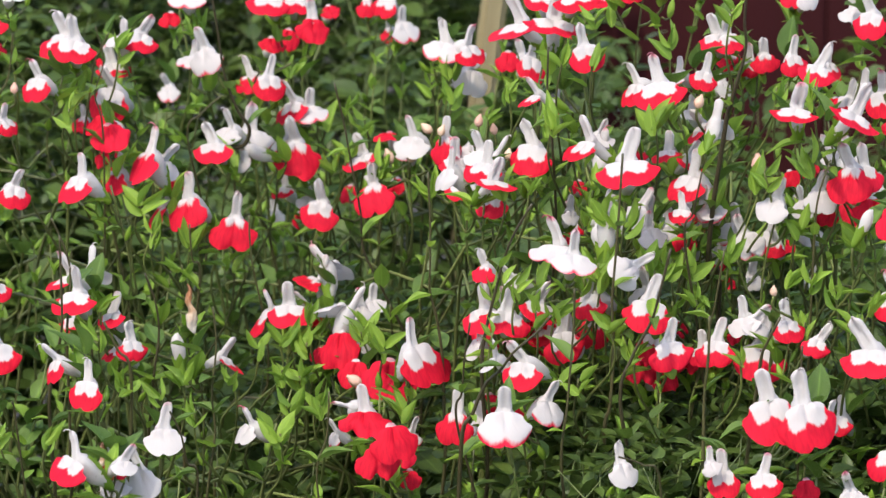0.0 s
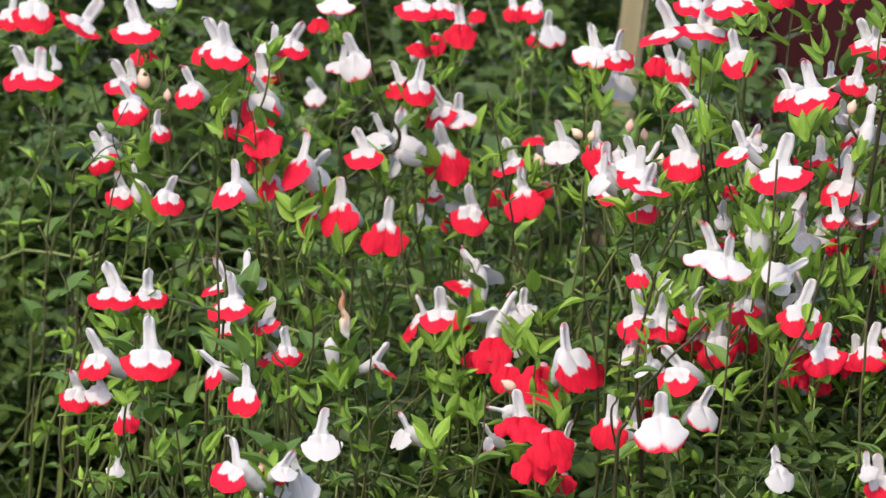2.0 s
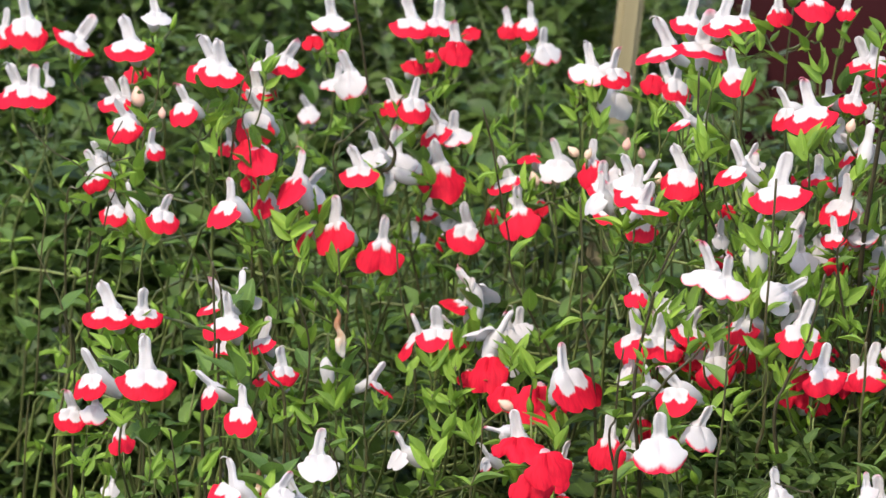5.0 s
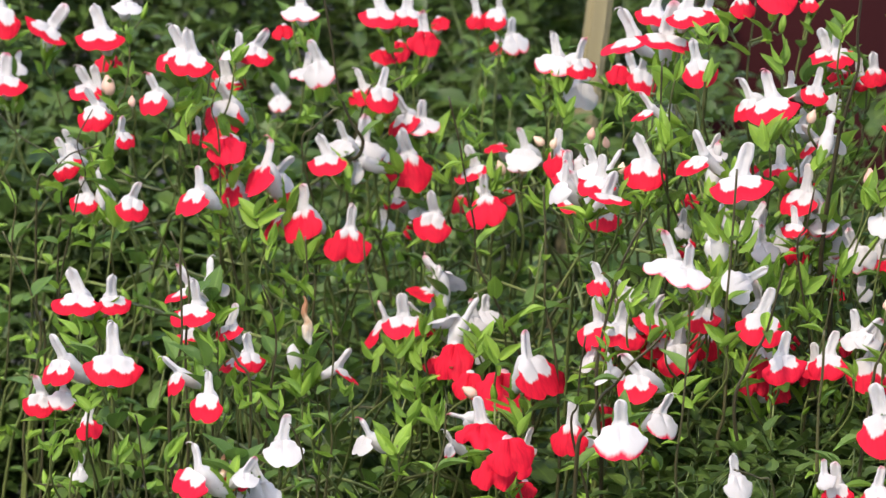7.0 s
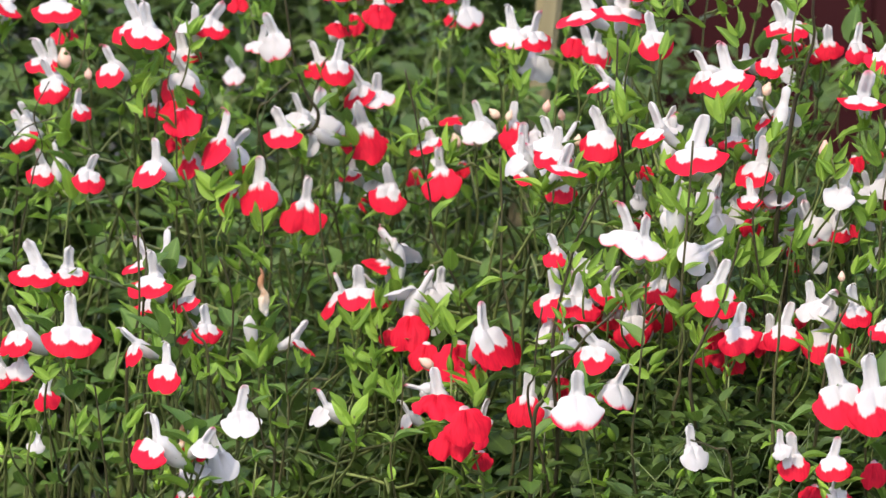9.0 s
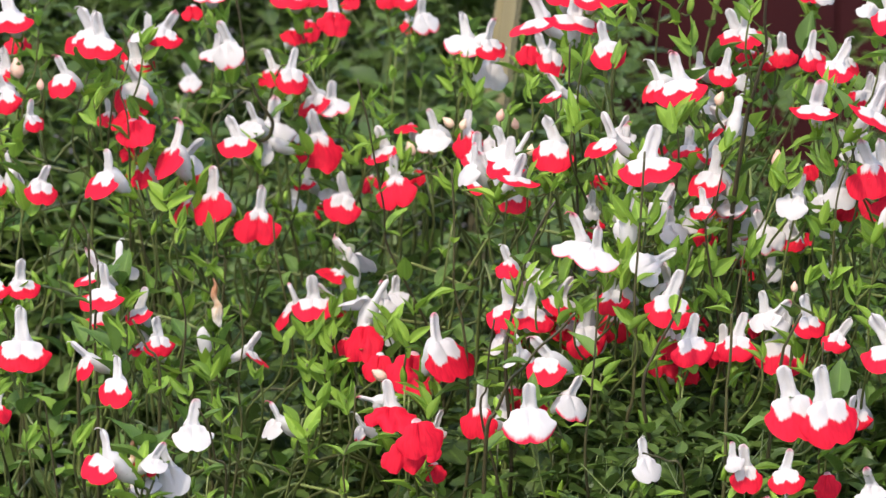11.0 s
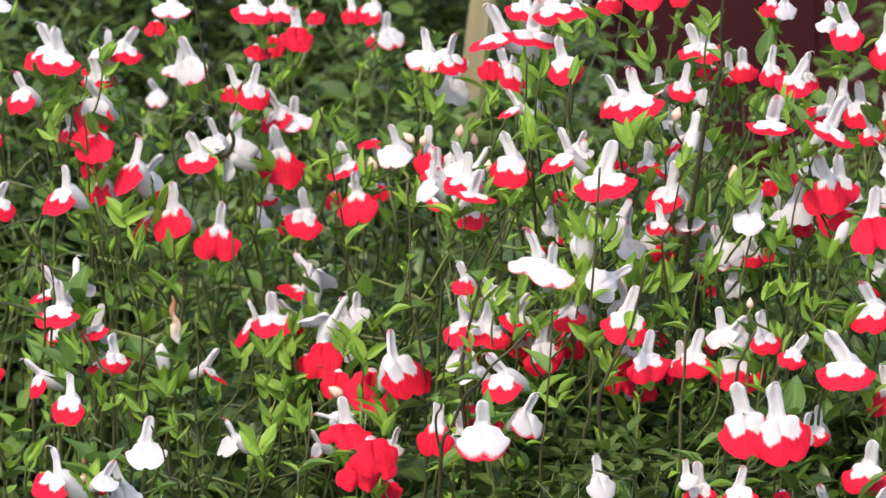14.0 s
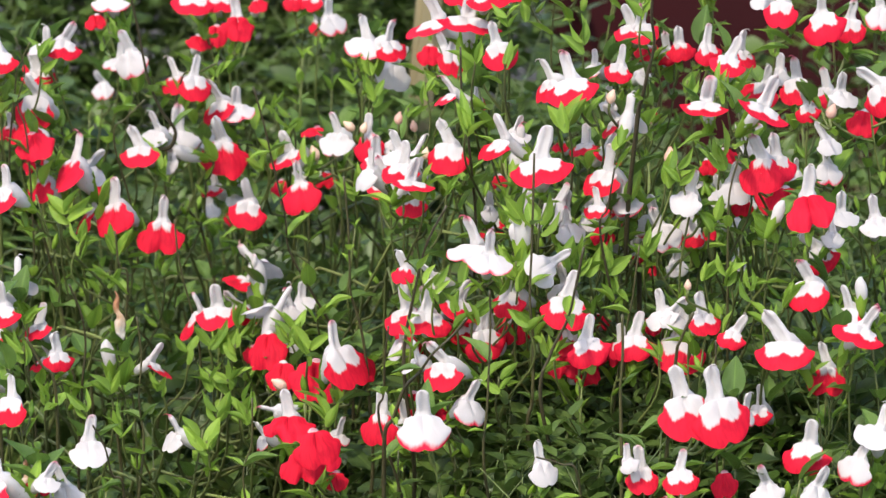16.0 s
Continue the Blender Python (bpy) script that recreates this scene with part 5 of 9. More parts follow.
flowering_stem([(0.167, 0.033, 0.858), (0.169, 0.039, 0.820), (0.190, 0.066, 0.770), (0.114, 0.140, 0.680), (0.048, 0.239, 0.000)], [
    (0.1633, -0.0189, 0.8645, 0.95, -10, -12, "hr"),
    (0.1611, 0.0584, 0.8570, 0.54, 7, -20, "hW"),
    (0.1670, 0.0422, 0.8597, 0.56, 20, -20, "hW"),
    (0.1699, -0.0025, 0.8621, 0.71, 9, -8, "hs")])
flowering_stem([(0.173, 0.002, 0.846), (0.176, 0.008, 0.808), (0.168, 0.035, 0.758), (0.215, 0.109, 0.668), (0.281, 0.192, 0.000)], [
    (0.1726, -0.0128, 0.8509, 0.81, 0, 0, "hRx")])
flowering_stem([(0.168, -0.043, 0.843), (0.162, -0.037, 0.805), (0.174, -0.010, 0.755), (0.188, 0.064, 0.665), (0.272, 0.134, 0.000)], [
    (0.1666, -0.0477, 0.8473, 0.80, -12, 26, "wb")])
flowering_stem([(0.146, 0.100, 0.830), (0.149, 0.106, 0.792), (0.132, 0.133, 0.742), (0.132, 0.207, 0.652), (0.059, 0.275, 0.000)], [
    (0.1384, 0.0939, 0.8149, 0.50, -8, 0, "hRx"),
    (0.1537, 0.0983, 0.8449, 0.46, 6, 0, "hRx"),
    (0.1456, 0.0775, 0.8450, 0.39, 4, 0, "hRx"),
    (0.1457, 0.0955, 0.8122, 0.37, 24, 0, "hRx")])
flowering_stem([(0.137, 0.162, 0.786), (0.147, 0.168, 0.748), (0.155, 0.195, 0.698), (0.198, 0.269, 0.608), (0.259, 0.338, 0.000)], [
    (0.1348, 0.1435, 0.7873, 0.54, 11, 0, "hW"),
    (0.1237, 0.1414, 0.7865, 0.40, 19, 0, "hRx"),
    (0.1629, 0.1748, 0.7803, 0.39, 20, 0, "hW")])
flowering_stem([(0.123, -0.018, 0.807), (0.119, -0.012, 0.769), (0.101, 0.015, 0.719), (0.125, 0.089, 0.629), (0.080, 0.224, 0.000)], [
    (0.1214, -0.0297, 0.8061, 0.70, -20, -26, "mW"),
    (0.1259, -0.0309, 0.8050, 0.64, 22, 40, "mW")])
flowering_stem([(0.125, 0.009, 0.789), (0.117, 0.015, 0.751), (0.152, 0.042, 0.701), (0.131, 0.116, 0.611), (0.063, 0.198, 0.000)], [
    (0.1190, 0.0219, 0.7912, 0.51, -20, 0, "hRx"),
    (0.1283, -0.0300, 0.7951, 0.97, 0, 0, "hs")])
flowering_stem([(0.132, -0.045, 0.808), (0.133, -0.039, 0.770), (0.156, -0.012, 0.720), (0.115, 0.062, 0.630), (0.063, 0.196, 0.000)], [
    (0.1368, -0.0569, 0.8109, 0.67, 20, 2, "hs")])
flowering_stem([(0.109, -0.019, 0.793), (0.102, -0.013, 0.755), (0.135, 0.014, 0.705), (0.105, 0.088, 0.615), (0.050, 0.221, 0.000)], [
    (0.1104, -0.0387, 0.7985, 0.78, 0, 0, "hs"),
    (0.1050, -0.0244, 0.7923, 0.56, -30, -4, "hs")])
flowering_stem([(0.089, -0.026, 0.795), (0.089, -0.020, 0.757), (0.104, 0.007, 0.707), (0.105, 0.081, 0.617), (0.038, 0.158, 0.000)], [
    (0.0864, -0.0255, 0.7981, 0.71, -9, 0, "hs"),
    (0.0908, -0.0547, 0.8014, 0.88, 0, 0, "hs")])
flowering_stem([(0.094, 0.021, 0.782), (0.086, 0.027, 0.744), (0.103, 0.054, 0.694), (0.033, 0.128, 0.604), (0.020, 0.209, 0.000)], [
    (0.0833, -0.0065, 0.7829, 0.69, 11, 0, "hRx"),
    (0.0902, -0.0063, 0.7795, 0.63, 35, 0, "hRx"),
    (0.1012, 0.0094, 0.7842, 0.70, -17, 0, "hRx"),
    (0.0985, 0.0446, 0.7878, 0.41, -2, 0, "hRx")])
flowering_stem([(0.139, -0.057, 0.812), (0.135, -0.051, 0.774), (0.143, -0.024, 0.724), (0.158, 0.050, 0.634), (0.079, 0.179, 0.000)], [
    (0.1488, -0.0635, 0.8049, 0.55, -13, 42, "hs"),
    (0.1306, -0.0671, 0.8230, 0.37, 0, 0, "cb")])
flowering_stem([(0.176, -0.082, 0.803), (0.184, -0.076, 0.765), (0.157, -0.049, 0.715), (0.165, 0.025, 0.625), (0.239, 0.163, 0.000)], [
    (0.1658, -0.1009, 0.8094, 1.12, -18, -22, "ms")])
flowering_stem([(0.134, -0.124, 0.790), (0.124, -0.118, 0.752), (0.158, -0.091, 0.702), (0.105, -0.017, 0.612), (0.067, 0.095, 0.000)], [
    (0.1247, -0.1352, 0.7974, 1.04, -8, -18, "hs"),
    (0.1370, -0.1505, 0.7995, 1.09, 5, 3, "hs")])
flowering_stem([(0.146, -0.101, 0.788), (0.142, -0.095, 0.750), (0.158, -0.068, 0.700), (0.146, 0.006, 0.610), (0.081, 0.115, 0.000)], [
    (0.1505, -0.1086, 0.7845, 0.40, 40, 20, "hw")])
flowering_stem([(0.072, -0.098, 0.764), (0.063, -0.092, 0.726), (0.088, -0.065, 0.676), (0.113, 0.009, 0.586), (0.070, 0.072, 0.000)], [
    (0.0712, -0.1100, 0.7664, 0.64, 20, -22, "hW")])
flowering_stem([(0.110, -0.121, 0.771), (0.104, -0.115, 0.733), (0.127, -0.088, 0.683), (0.131, -0.014, 0.593), (0.061, 0.098, 0.000)], [
    (0.1037, -0.1334, 0.7730, 0.40, 8, -14, "hW"),
    (0.1084, -0.1282, 0.7681, 0.63, -15, -8, "hs")])
flowering_stem([(0.125, -0.138, 0.770), (0.126, -0.132, 0.732), (0.138, -0.105, 0.682), (0.125, -0.031, 0.592), (0.060, 0.053, 0.000)], [
    (0.1225, -0.1505, 0.7727, 0.67, -11, 2, "hs")])
flowering_stem([(-0.138, -0.049, 0.794), (-0.134, -0.043, 0.756), (-0.142, -0.016, 0.706), (-0.111, 0.058, 0.616), (-0.073, 0.139, 0.000)], [
    (-0.1489, -0.0577, 0.7928, 0.61, -52, -22, "hs")])
flowering_stem([(-0.135, -0.059, 0.785), (-0.128, -0.053, 0.747), (-0.155, -0.026, 0.697), (-0.139, 0.048, 0.607), (-0.072, 0.172, 0.000)], [
    (-0.1354, -0.0715, 0.7880, 0.69, -22, 6, "hs")])
flowering_stem([(-0.132, 0.052, 0.789), (-0.125, 0.058, 0.751), (-0.115, 0.085, 0.701), (-0.111, 0.159, 0.611), (-0.042, 0.268, 0.000)], [
    (-0.1332, 0.0398, 0.7911, 0.64, -20, 0, "ms")])
flowering_stem([(-0.128, 0.043, 0.777), (-0.119, 0.049, 0.739), (-0.099, 0.076, 0.689), (-0.171, 0.150, 0.599), (-0.263, 0.237, 0.000)], [
    (-0.1235, 0.0180, 0.7843, 0.68, 34, 2, "hs"),
    (-0.1309, 0.0486, 0.7746, 0.63, -62, 0, "ms")])
flowering_stem([(-0.141, 0.041, 0.800), (-0.149, 0.047, 0.762), (-0.144, 0.074, 0.712), (-0.170, 0.148, 0.622), (-0.236, 0.240, 0.000)], [
    (-0.1505, 0.0370, 0.8070, 0.86, -52, -12, "fs"),
    (-0.1461, 0.0193, 0.8039, 0.93, -18, 0, "ms")])
flowering_stem([(-0.145, 0.065, 0.791), (-0.151, 0.071, 0.753), (-0.152, 0.098, 0.703), (-0.153, 0.172, 0.613), (-0.080, 0.234, 0.000)], [
    (-0.1423, 0.0618, 0.8052, 0.69, 150, -6, "hW"),
    (-0.1497, 0.0615, 0.7836, 0.72, -20, 0, "hs")])
flowering_stem([(-0.106, 0.106, 0.766), (-0.102, 0.112, 0.728), (-0.086, 0.139, 0.678), (-0.044, 0.213, 0.588), (-0.010, 0.306, 0.000)], [
    (-0.1048, 0.0942, 0.7821, 1.03, 0, 0, "md"),
    (-0.1091, 0.0948, 0.7623, 0.97, 10, -4, "wb")])
flowering_stem([(-0.100, 0.077, 0.767), (-0.098, 0.083, 0.729), (-0.105, 0.110, 0.679), (-0.148, 0.184, 0.589), (-0.081, 0.264, 0.000)], [
    (-0.0884, 0.0674, 0.7665, 0.78, 56, 24, "fs")])
flowering_stem([(-0.108, -0.053, 0.763), (-0.107, -0.047, 0.725), (-0.088, -0.020, 0.675), (-0.127, 0.054, 0.585), (-0.080, 0.162, 0.000)], [
    (-0.1060, -0.0678, 0.7684, 0.82, 10, -4, "mW")])
flowering_stem([(-0.064, -0.014, 0.758), (-0.072, -0.008, 0.720), (-0.082, 0.019, 0.670), (-0.074, 0.093, 0.580), (-0.053, 0.153, 0.000)], [
    (-0.0746, -0.0204, 0.7585, 0.69, -72, -14, "mW")])
flowering_stem([(-0.120, -0.133, 0.769), (-0.124, -0.127, 0.731), (-0.097, -0.100, 0.681), (-0.184, -0.026, 0.591), (-0.266, 0.034, 0.000)], [
    (-0.1352, -0.1439, 0.7747, 0.98, -58, -8, "ms")])
flowering_stem([(-0.121, -0.125, 0.773), (-0.123, -0.119, 0.735), (-0.099, -0.092, 0.685), (-0.106, -0.018, 0.595), (-0.051, 0.056, 0.000)], [
    (-0.1214, -0.1263, 0.7710, 0.58, 5, 0, "hr"),
    (-0.1164, -0.1440, 0.7743, 0.49, 20, 26, "mW")])
flowering_stem([(-0.119, -0.108, 0.763), (-0.125, -0.102, 0.725), (-0.110, -0.075, 0.675), (-0.105, -0.001, 0.585), (-0.069, 0.118, 0.000)], [
    (-0.1121, -0.1169, 0.7636, 0.66, 6, -12, "hW"),
    (-0.1206, -0.1201, 0.7609, 0.66, -24, 0, "mW"),
    (-0.1268, -0.1214, 0.7710, 0.58, 16, 10, "md")])
flowering_stem([(0.067, -0.004, 0.815), (0.063, 0.002, 0.777), (0.076, 0.029, 0.727), (0.010, 0.103, 0.637), (0.006, 0.170, 0.000)], [
    (0.0669, -0.0102, 0.8337, 1.24, 0, 4, "wb"),
    (0.0657, -0.0070, 0.8046, 1.33, 0, -25, "wb")])
flowering_stem([(0.071, 0.031, 0.839), (0.073, 0.037, 0.801), (0.071, 0.064, 0.751), (0.065, 0.138, 0.661), (0.018, 0.220, 0.000)], [
    (0.0688, 0.0229, 0.8399, 0.49, 60, 0, "hW"),
    (0.0817, 0.0212, 0.8412, 0.68, -40, 22, "hW")])
flowering_stem([(0.089, 0.056, 0.827), (0.083, 0.062, 0.789), (0.079, 0.089, 0.739), (0.155, 0.163, 0.649), (0.069, 0.230, 0.000)], [
    (0.0856, 0.0126, 0.8331, 0.63, 20, -8, "hW"),
    (0.0969, 0.0776, 0.8219, 0.46, 9, 0, "hW")])
flowering_stem([(0.078, -0.007, 0.818), (0.073, -0.001, 0.780), (0.089, 0.026, 0.730), (0.073, 0.100, 0.640), (0.020, 0.229, 0.000)], [
    (0.0781, -0.0254, 0.8259, 0.79, -10, 58, "hW"),
    (0.0831, -0.0146, 0.8143, 0.73, -30, 0, "hw")])
flowering_stem([(0.082, -0.016, 0.806), (0.089, -0.010, 0.768), (0.057, 0.017, 0.718), (0.041, 0.091, 0.628), (0.012, 0.173, 0.000)], [
    (0.0839, -0.0321, 0.8131, 0.93, 4, 4, "hs")])
flowering_stem([(0.168, 0.077, 0.832), (0.168, 0.083, 0.794), (0.164, 0.110, 0.744), (0.190, 0.184, 0.654), (0.260, 0.277, 0.000)], [
    (0.1628, 0.0965, 0.8250, 0.48, 0, 0, "hW"),
    (0.1710, 0.0335, 0.8421, 0.77, 0, 0, "hRx")])
flowering_stem([(0.142, 0.097, 0.818), (0.137, 0.103, 0.780), (0.133, 0.130, 0.730), (0.156, 0.204, 0.640), (0.082, 0.278, 0.000)], [
    (0.1385, 0.0870, 0.8177, 0.50, -19, 0, "hW")])
flowering_stem([(-0.250, 0.288, 0.849), (-0.244, 0.294, 0.811), (-0.226, 0.321, 0.761), (-0.313, 0.395, 0.671), (-0.333, 0.505, 0.000)], [
    (-0.2584, 0.2813, 0.8547, 1.00, -25, -14, "ms"),
    (-0.2486, 0.2611, 0.8568, 0.99, 0, 0, "ms")])
flowering_stem([(-0.254, 0.342, 0.851), (-0.252, 0.348, 0.813), (-0.271, 0.375, 0.763), (-0.277, 0.449, 0.673), (-0.291, 0.550, 0.000)], [
    (-0.2502, 0.3334, 0.8499, 0.41, 20, -5, "hW")])
flowering_stem([(-0.262, 0.367, 0.867), (-0.270, 0.373, 0.829), (-0.265, 0.400, 0.779), (-0.291, 0.474, 0.689), (-0.300, 0.543, 0.000)], [
    (-0.2586, 0.3370, 0.8762, 0.97, 0, 0, "hs"),
    (-0.2726, 0.3677, 0.8676, 0.69, -20, 0, "hs")])
flowering_stem([(-0.233, 0.304, 0.866), (-0.226, 0.310, 0.828), (-0.209, 0.337, 0.778), (-0.250, 0.411, 0.688), (-0.271, 0.550, 0.000)], [
    (-0.2300, 0.2850, 0.8761, 1.12, -16, 26, "fs")])
flowering_stem([(-0.202, 0.258, 0.871), (-0.207, 0.264, 0.833), (-0.206, 0.291, 0.783), (-0.136, 0.365, 0.693), (-0.072, 0.446, 0.000)], [
    (-0.2013, 0.2205, 0.8850, 1.04, -10, -4, "ms"),
    (-0.2015, 0.2668, 0.8662, 0.59, 11, 4, "hr")])
flowering_stem([(-0.204, 0.252, 0.855), (-0.212, 0.258, 0.817), (-0.186, 0.285, 0.767), (-0.180, 0.359, 0.677), (-0.260, 0.459, 0.000)], [
    (-0.2095, 0.2392, 0.8568, 0.79, -20, -20, "ms"),
    (-0.2045, 0.2393, 0.8568, 0.63, 5, 0, "hW")])
flowering_stem([(-0.195, 0.192, 0.856), (-0.197, 0.198, 0.818), (-0.187, 0.225, 0.768), (-0.244, 0.299, 0.678), (-0.265, 0.362, 0.000)], [
    (-0.1998, 0.1744, 0.8585, 0.79, -9, -24, "hs"),
    (-0.1946, 0.1896, 0.8609, 0.80, 0, -10, "cb")])
flowering_stem([(-0.206, 0.202, 0.837), (-0.197, 0.208, 0.799), (-0.189, 0.235, 0.749), (-0.247, 0.309, 0.659), (-0.285, 0.372, 0.000)], [
    (-0.2133, 0.1682, 0.8371, 0.77, -23, -40, "hs"),
    (-0.2152, 0.2133, 0.8348, 0.53, -30, -20, "hW")])
flowering_stem([(-0.200, 0.166, 0.821), (-0.204, 0.172, 0.783), (-0.224, 0.199, 0.733), (-0.258, 0.273, 0.643), (-0.269, 0.392, 0.000)], [
    (-0.2031, 0.1587, 0.8222, 0.61, -20, 0, "hs"),
    (-0.1949, 0.1634, 0.8245, 0.61, 120, -20, "hW")])
flowering_stem([(-0.187, 0.129, 0.828), (-0.192, 0.135, 0.790), (-0.199, 0.162, 0.740), (-0.252, 0.236, 0.650), (-0.299, 0.353, 0.000)], [
    (-0.1794, 0.1161, 0.8288, 0.69, 12, 28, "hs")])
flowering_stem([(-0.191, 0.048, 0.798), (-0.184, 0.054, 0.760), (-0.171, 0.081, 0.710), (-0.156, 0.155, 0.620), (-0.069, 0.288, 0.000)], [
    (-0.1947, 0.0310, 0.8054, 1.00, -6, -10, "ms")])
flowering_stem([(-0.188, 0.052, 0.799), (-0.192, 0.058, 0.761), (-0.214, 0.085, 0.711), (-0.224, 0.159, 0.621), (-0.274, 0.228, 0.000)], [
    (-0.1819, 0.0379, 0.8030, 0.79, 20, 10, "ms")])
flowering_stem([(-0.185, -0.013, 0.787), (-0.176, -0.007, 0.749), (-0.185, 0.020, 0.699), (-0.134, 0.094, 0.609), (-0.057, 0.201, 0.000)], [
    (-0.1975, -0.0260, 0.7906, 0.94, -44, -16, "ms")])
flowering_stem([(-0.176, -0.037, 0.789), (-0.173, -0.031, 0.751), (-0.156, -0.004, 0.701), (-0.132, 0.070, 0.611), (-0.074, 0.142, 0.000)], [
    (-0.1737, -0.0564, 0.7995, 1.15, 0, 6, "ms")])
flowering_stem([(-0.201, -0.004, 0.773), (-0.205, 0.002, 0.735), (-0.216, 0.029, 0.685), (-0.175, 0.103, 0.595), (-0.244, 0.186, 0.000)], [
    (-0.2080, -0.0055, 0.7713, 0.67, -20, 0, "hs"),
    (-0.1968, -0.0250, 0.7774, 0.56, -14, 0, "hw")])
flowering_stem([(-0.186, -0.036, 0.770), (-0.194, -0.030, 0.732), (-0.182, -0.003, 0.682), (-0.157, 0.071, 0.592), (-0.069, 0.170, 0.000)], [
    (-0.1848, -0.0456, 0.7705, 0.52, 20, 0, "hr")])
flowering_stem([(-0.199, 0.047, 0.731), (-0.203, 0.053, 0.693), (-0.199, 0.080, 0.643), (-0.190, 0.154, 0.553), (-0.271, 0.274, 0.000)], [
    (-0.1964, 0.0387, 0.7292, 0.39, 6, 0, "hW")])
flowering_stem([(0.199, 0.085, 0.901), (0.201, 0.091, 0.863), (0.205, 0.118, 0.813), (0.223, 0.192, 0.723), (0.264, 0.274, 0.000)], [
    (0.1932, 0.0615, 0.9086, 0.90, 0, 0, "hs"),
    (0.2062, 0.0797, 0.9025, 0.65, 1, 0, "hs")])
flowering_stem([(0.222, 0.150, 0.895), (0.222, 0.156, 0.857), (0.226, 0.183, 0.807), (0.177, 0.257, 0.717), (0.233, 0.391, 0.000)], [
    (0.2239, 0.1380, 0.8969, 0.62, 5, 0, "hw")])
flowering_stem([(0.187, 0.051, 0.874), (0.187, 0.057, 0.836), (0.212, 0.084, 0.786), (0.126, 0.158, 0.696), (0.057, 0.274, 0.000)], [
    (0.1824, 0.0698, 0.8799, 0.69, -20, 6, "hs"),
    (0.1862, 0.0510, 0.8724, 0.54, -10, -14, "hs"),
    (0.1916, 0.0044, 0.8757, 0.55, 0, 20, "cb")])
flowering_stem([(0.200, 0.112, 0.869), (0.208, 0.118, 0.831), (0.198, 0.145, 0.781), (0.165, 0.219, 0.691), (0.241, 0.318, 0.000)], [
    (0.1973, 0.1010, 0.8700, 0.59, -24, 0, "hs")])
flowering_stem([(0.210, 0.037, 0.883), (0.215, 0.043, 0.845), (0.235, 0.070, 0.795), (0.227, 0.144, 0.705), (0.255, 0.244, 0.000)], [
    (0.1988, 0.0317, 0.8814, 0.70, 20, 4, "mW"),
    (0.2123, 0.0142, 0.8871, 0.90, -20, -42, "hs")])
flowering_stem([(0.213, 0.099, 0.859), (0.216, 0.105, 0.821), (0.220, 0.132, 0.771), (0.239, 0.206, 0.681), (0.297, 0.323, 0.000)], [
    (0.2122, 0.0866, 0.8620, 0.68, -8, 0, "hRx")])
flowering_stem([(0.191, 0.036, 0.857), (0.197, 0.042, 0.819), (0.177, 0.069, 0.769), (0.191, 0.143, 0.679), (0.257, 0.261, 0.000)], [
    (0.1916, 0.0244, 0.8634, 0.53, 10, -20, "hW"),
    (0.1923, 0.0268, 0.8525, 0.57, 5, 0, "hw")])
flowering_stem([(0.183, 0.086, 0.841), (0.184, 0.092, 0.803), (0.211, 0.119, 0.753), (0.157, 0.193, 0.663), (0.087, 0.329, 0.000)], [
    (0.1829, 0.0776, 0.8388, 0.37, -1, 0, "hW")])
flowering_stem([(0.180, -0.045, 0.851), (0.180, -0.039, 0.813), (0.196, -0.012, 0.763), (0.234, 0.062, 0.673), (0.263, 0.160, 0.000)], [
    (0.1781, -0.0629, 0.8582, 0.99, 0, -6, "hR")])
flowering_stem([(0.187, -0.025, 0.841), (0.188, -0.019, 0.803), (0.212, 0.008, 0.753), (0.256, 0.082, 0.663), (0.298, 0.168, 0.000)], [
    (0.1939, -0.0277, 0.8442, 0.66, 20, 0, "mW"),
    (0.1892, -0.0445, 0.8394, 0.47, 15, 0, "hW")])
flowering_stem([(0.206, -0.032, 0.842), (0.212, -0.026, 0.804), (0.218, 0.001, 0.754), (0.276, 0.075, 0.664), (0.298, 0.174, 0.000)], [
    (0.2059, -0.0452, 0.8451, 0.68, 1, 0, "mW")])
flowering_stem([(0.186, -0.043, 0.820), (0.196, -0.037, 0.782), (0.178, -0.010, 0.732), (0.188, 0.064, 0.642), (0.236, 0.139, 0.000)], [
    (0.1785, -0.0574, 0.8230, 0.84, -24, -20, "hs")])
flowering_stem([(0.193, -0.016, 0.829), (0.199, -0.010, 0.791), (0.179, 0.017, 0.741), (0.219, 0.091, 0.651), (0.272, 0.223, 0.000)], [
    (0.1841, -0.0306, 0.8301, 0.83, -10, -38, "hs")])
flowering_stem([(0.199, -0.053, 0.813), (0.194, -0.047, 0.775), (0.181, -0.020, 0.725), (0.173, 0.054, 0.635), (0.257, 0.189, 0.000)], [
    (0.1932, -0.0614, 0.8126, 0.71, -40, -20, "hs"),
    (0.1986, -0.0611, 0.8183, 0.79, -12, 0, "wb")])
flowering_stem([(0.188, -0.087, 0.809), (0.192, -0.081, 0.771), (0.188, -0.054, 0.721), (0.132, 0.020, 0.631), (0.067, 0.101, 0.000)], [
    (0.1960, -0.1037, 0.8149, 0.94, -10, 36, "ms")])
flowering_stem([(0.184, -0.069, 0.791), (0.185, -0.063, 0.753), (0.201, -0.036, 0.703), (0.192, 0.038, 0.613), (0.271, 0.123, 0.000)], [
    (0.1837, -0.0828, 0.7944, 0.75, -4, -6, "hr")])
flowering_stem([(0.164, -0.034, 0.769), (0.156, -0.028, 0.731), (0.151, -0.001, 0.681), (0.238, 0.073, 0.591), (0.288, 0.192, 0.000)], [
    (0.1592, -0.0454, 0.7702, 0.62, -23, -10, "hs")])
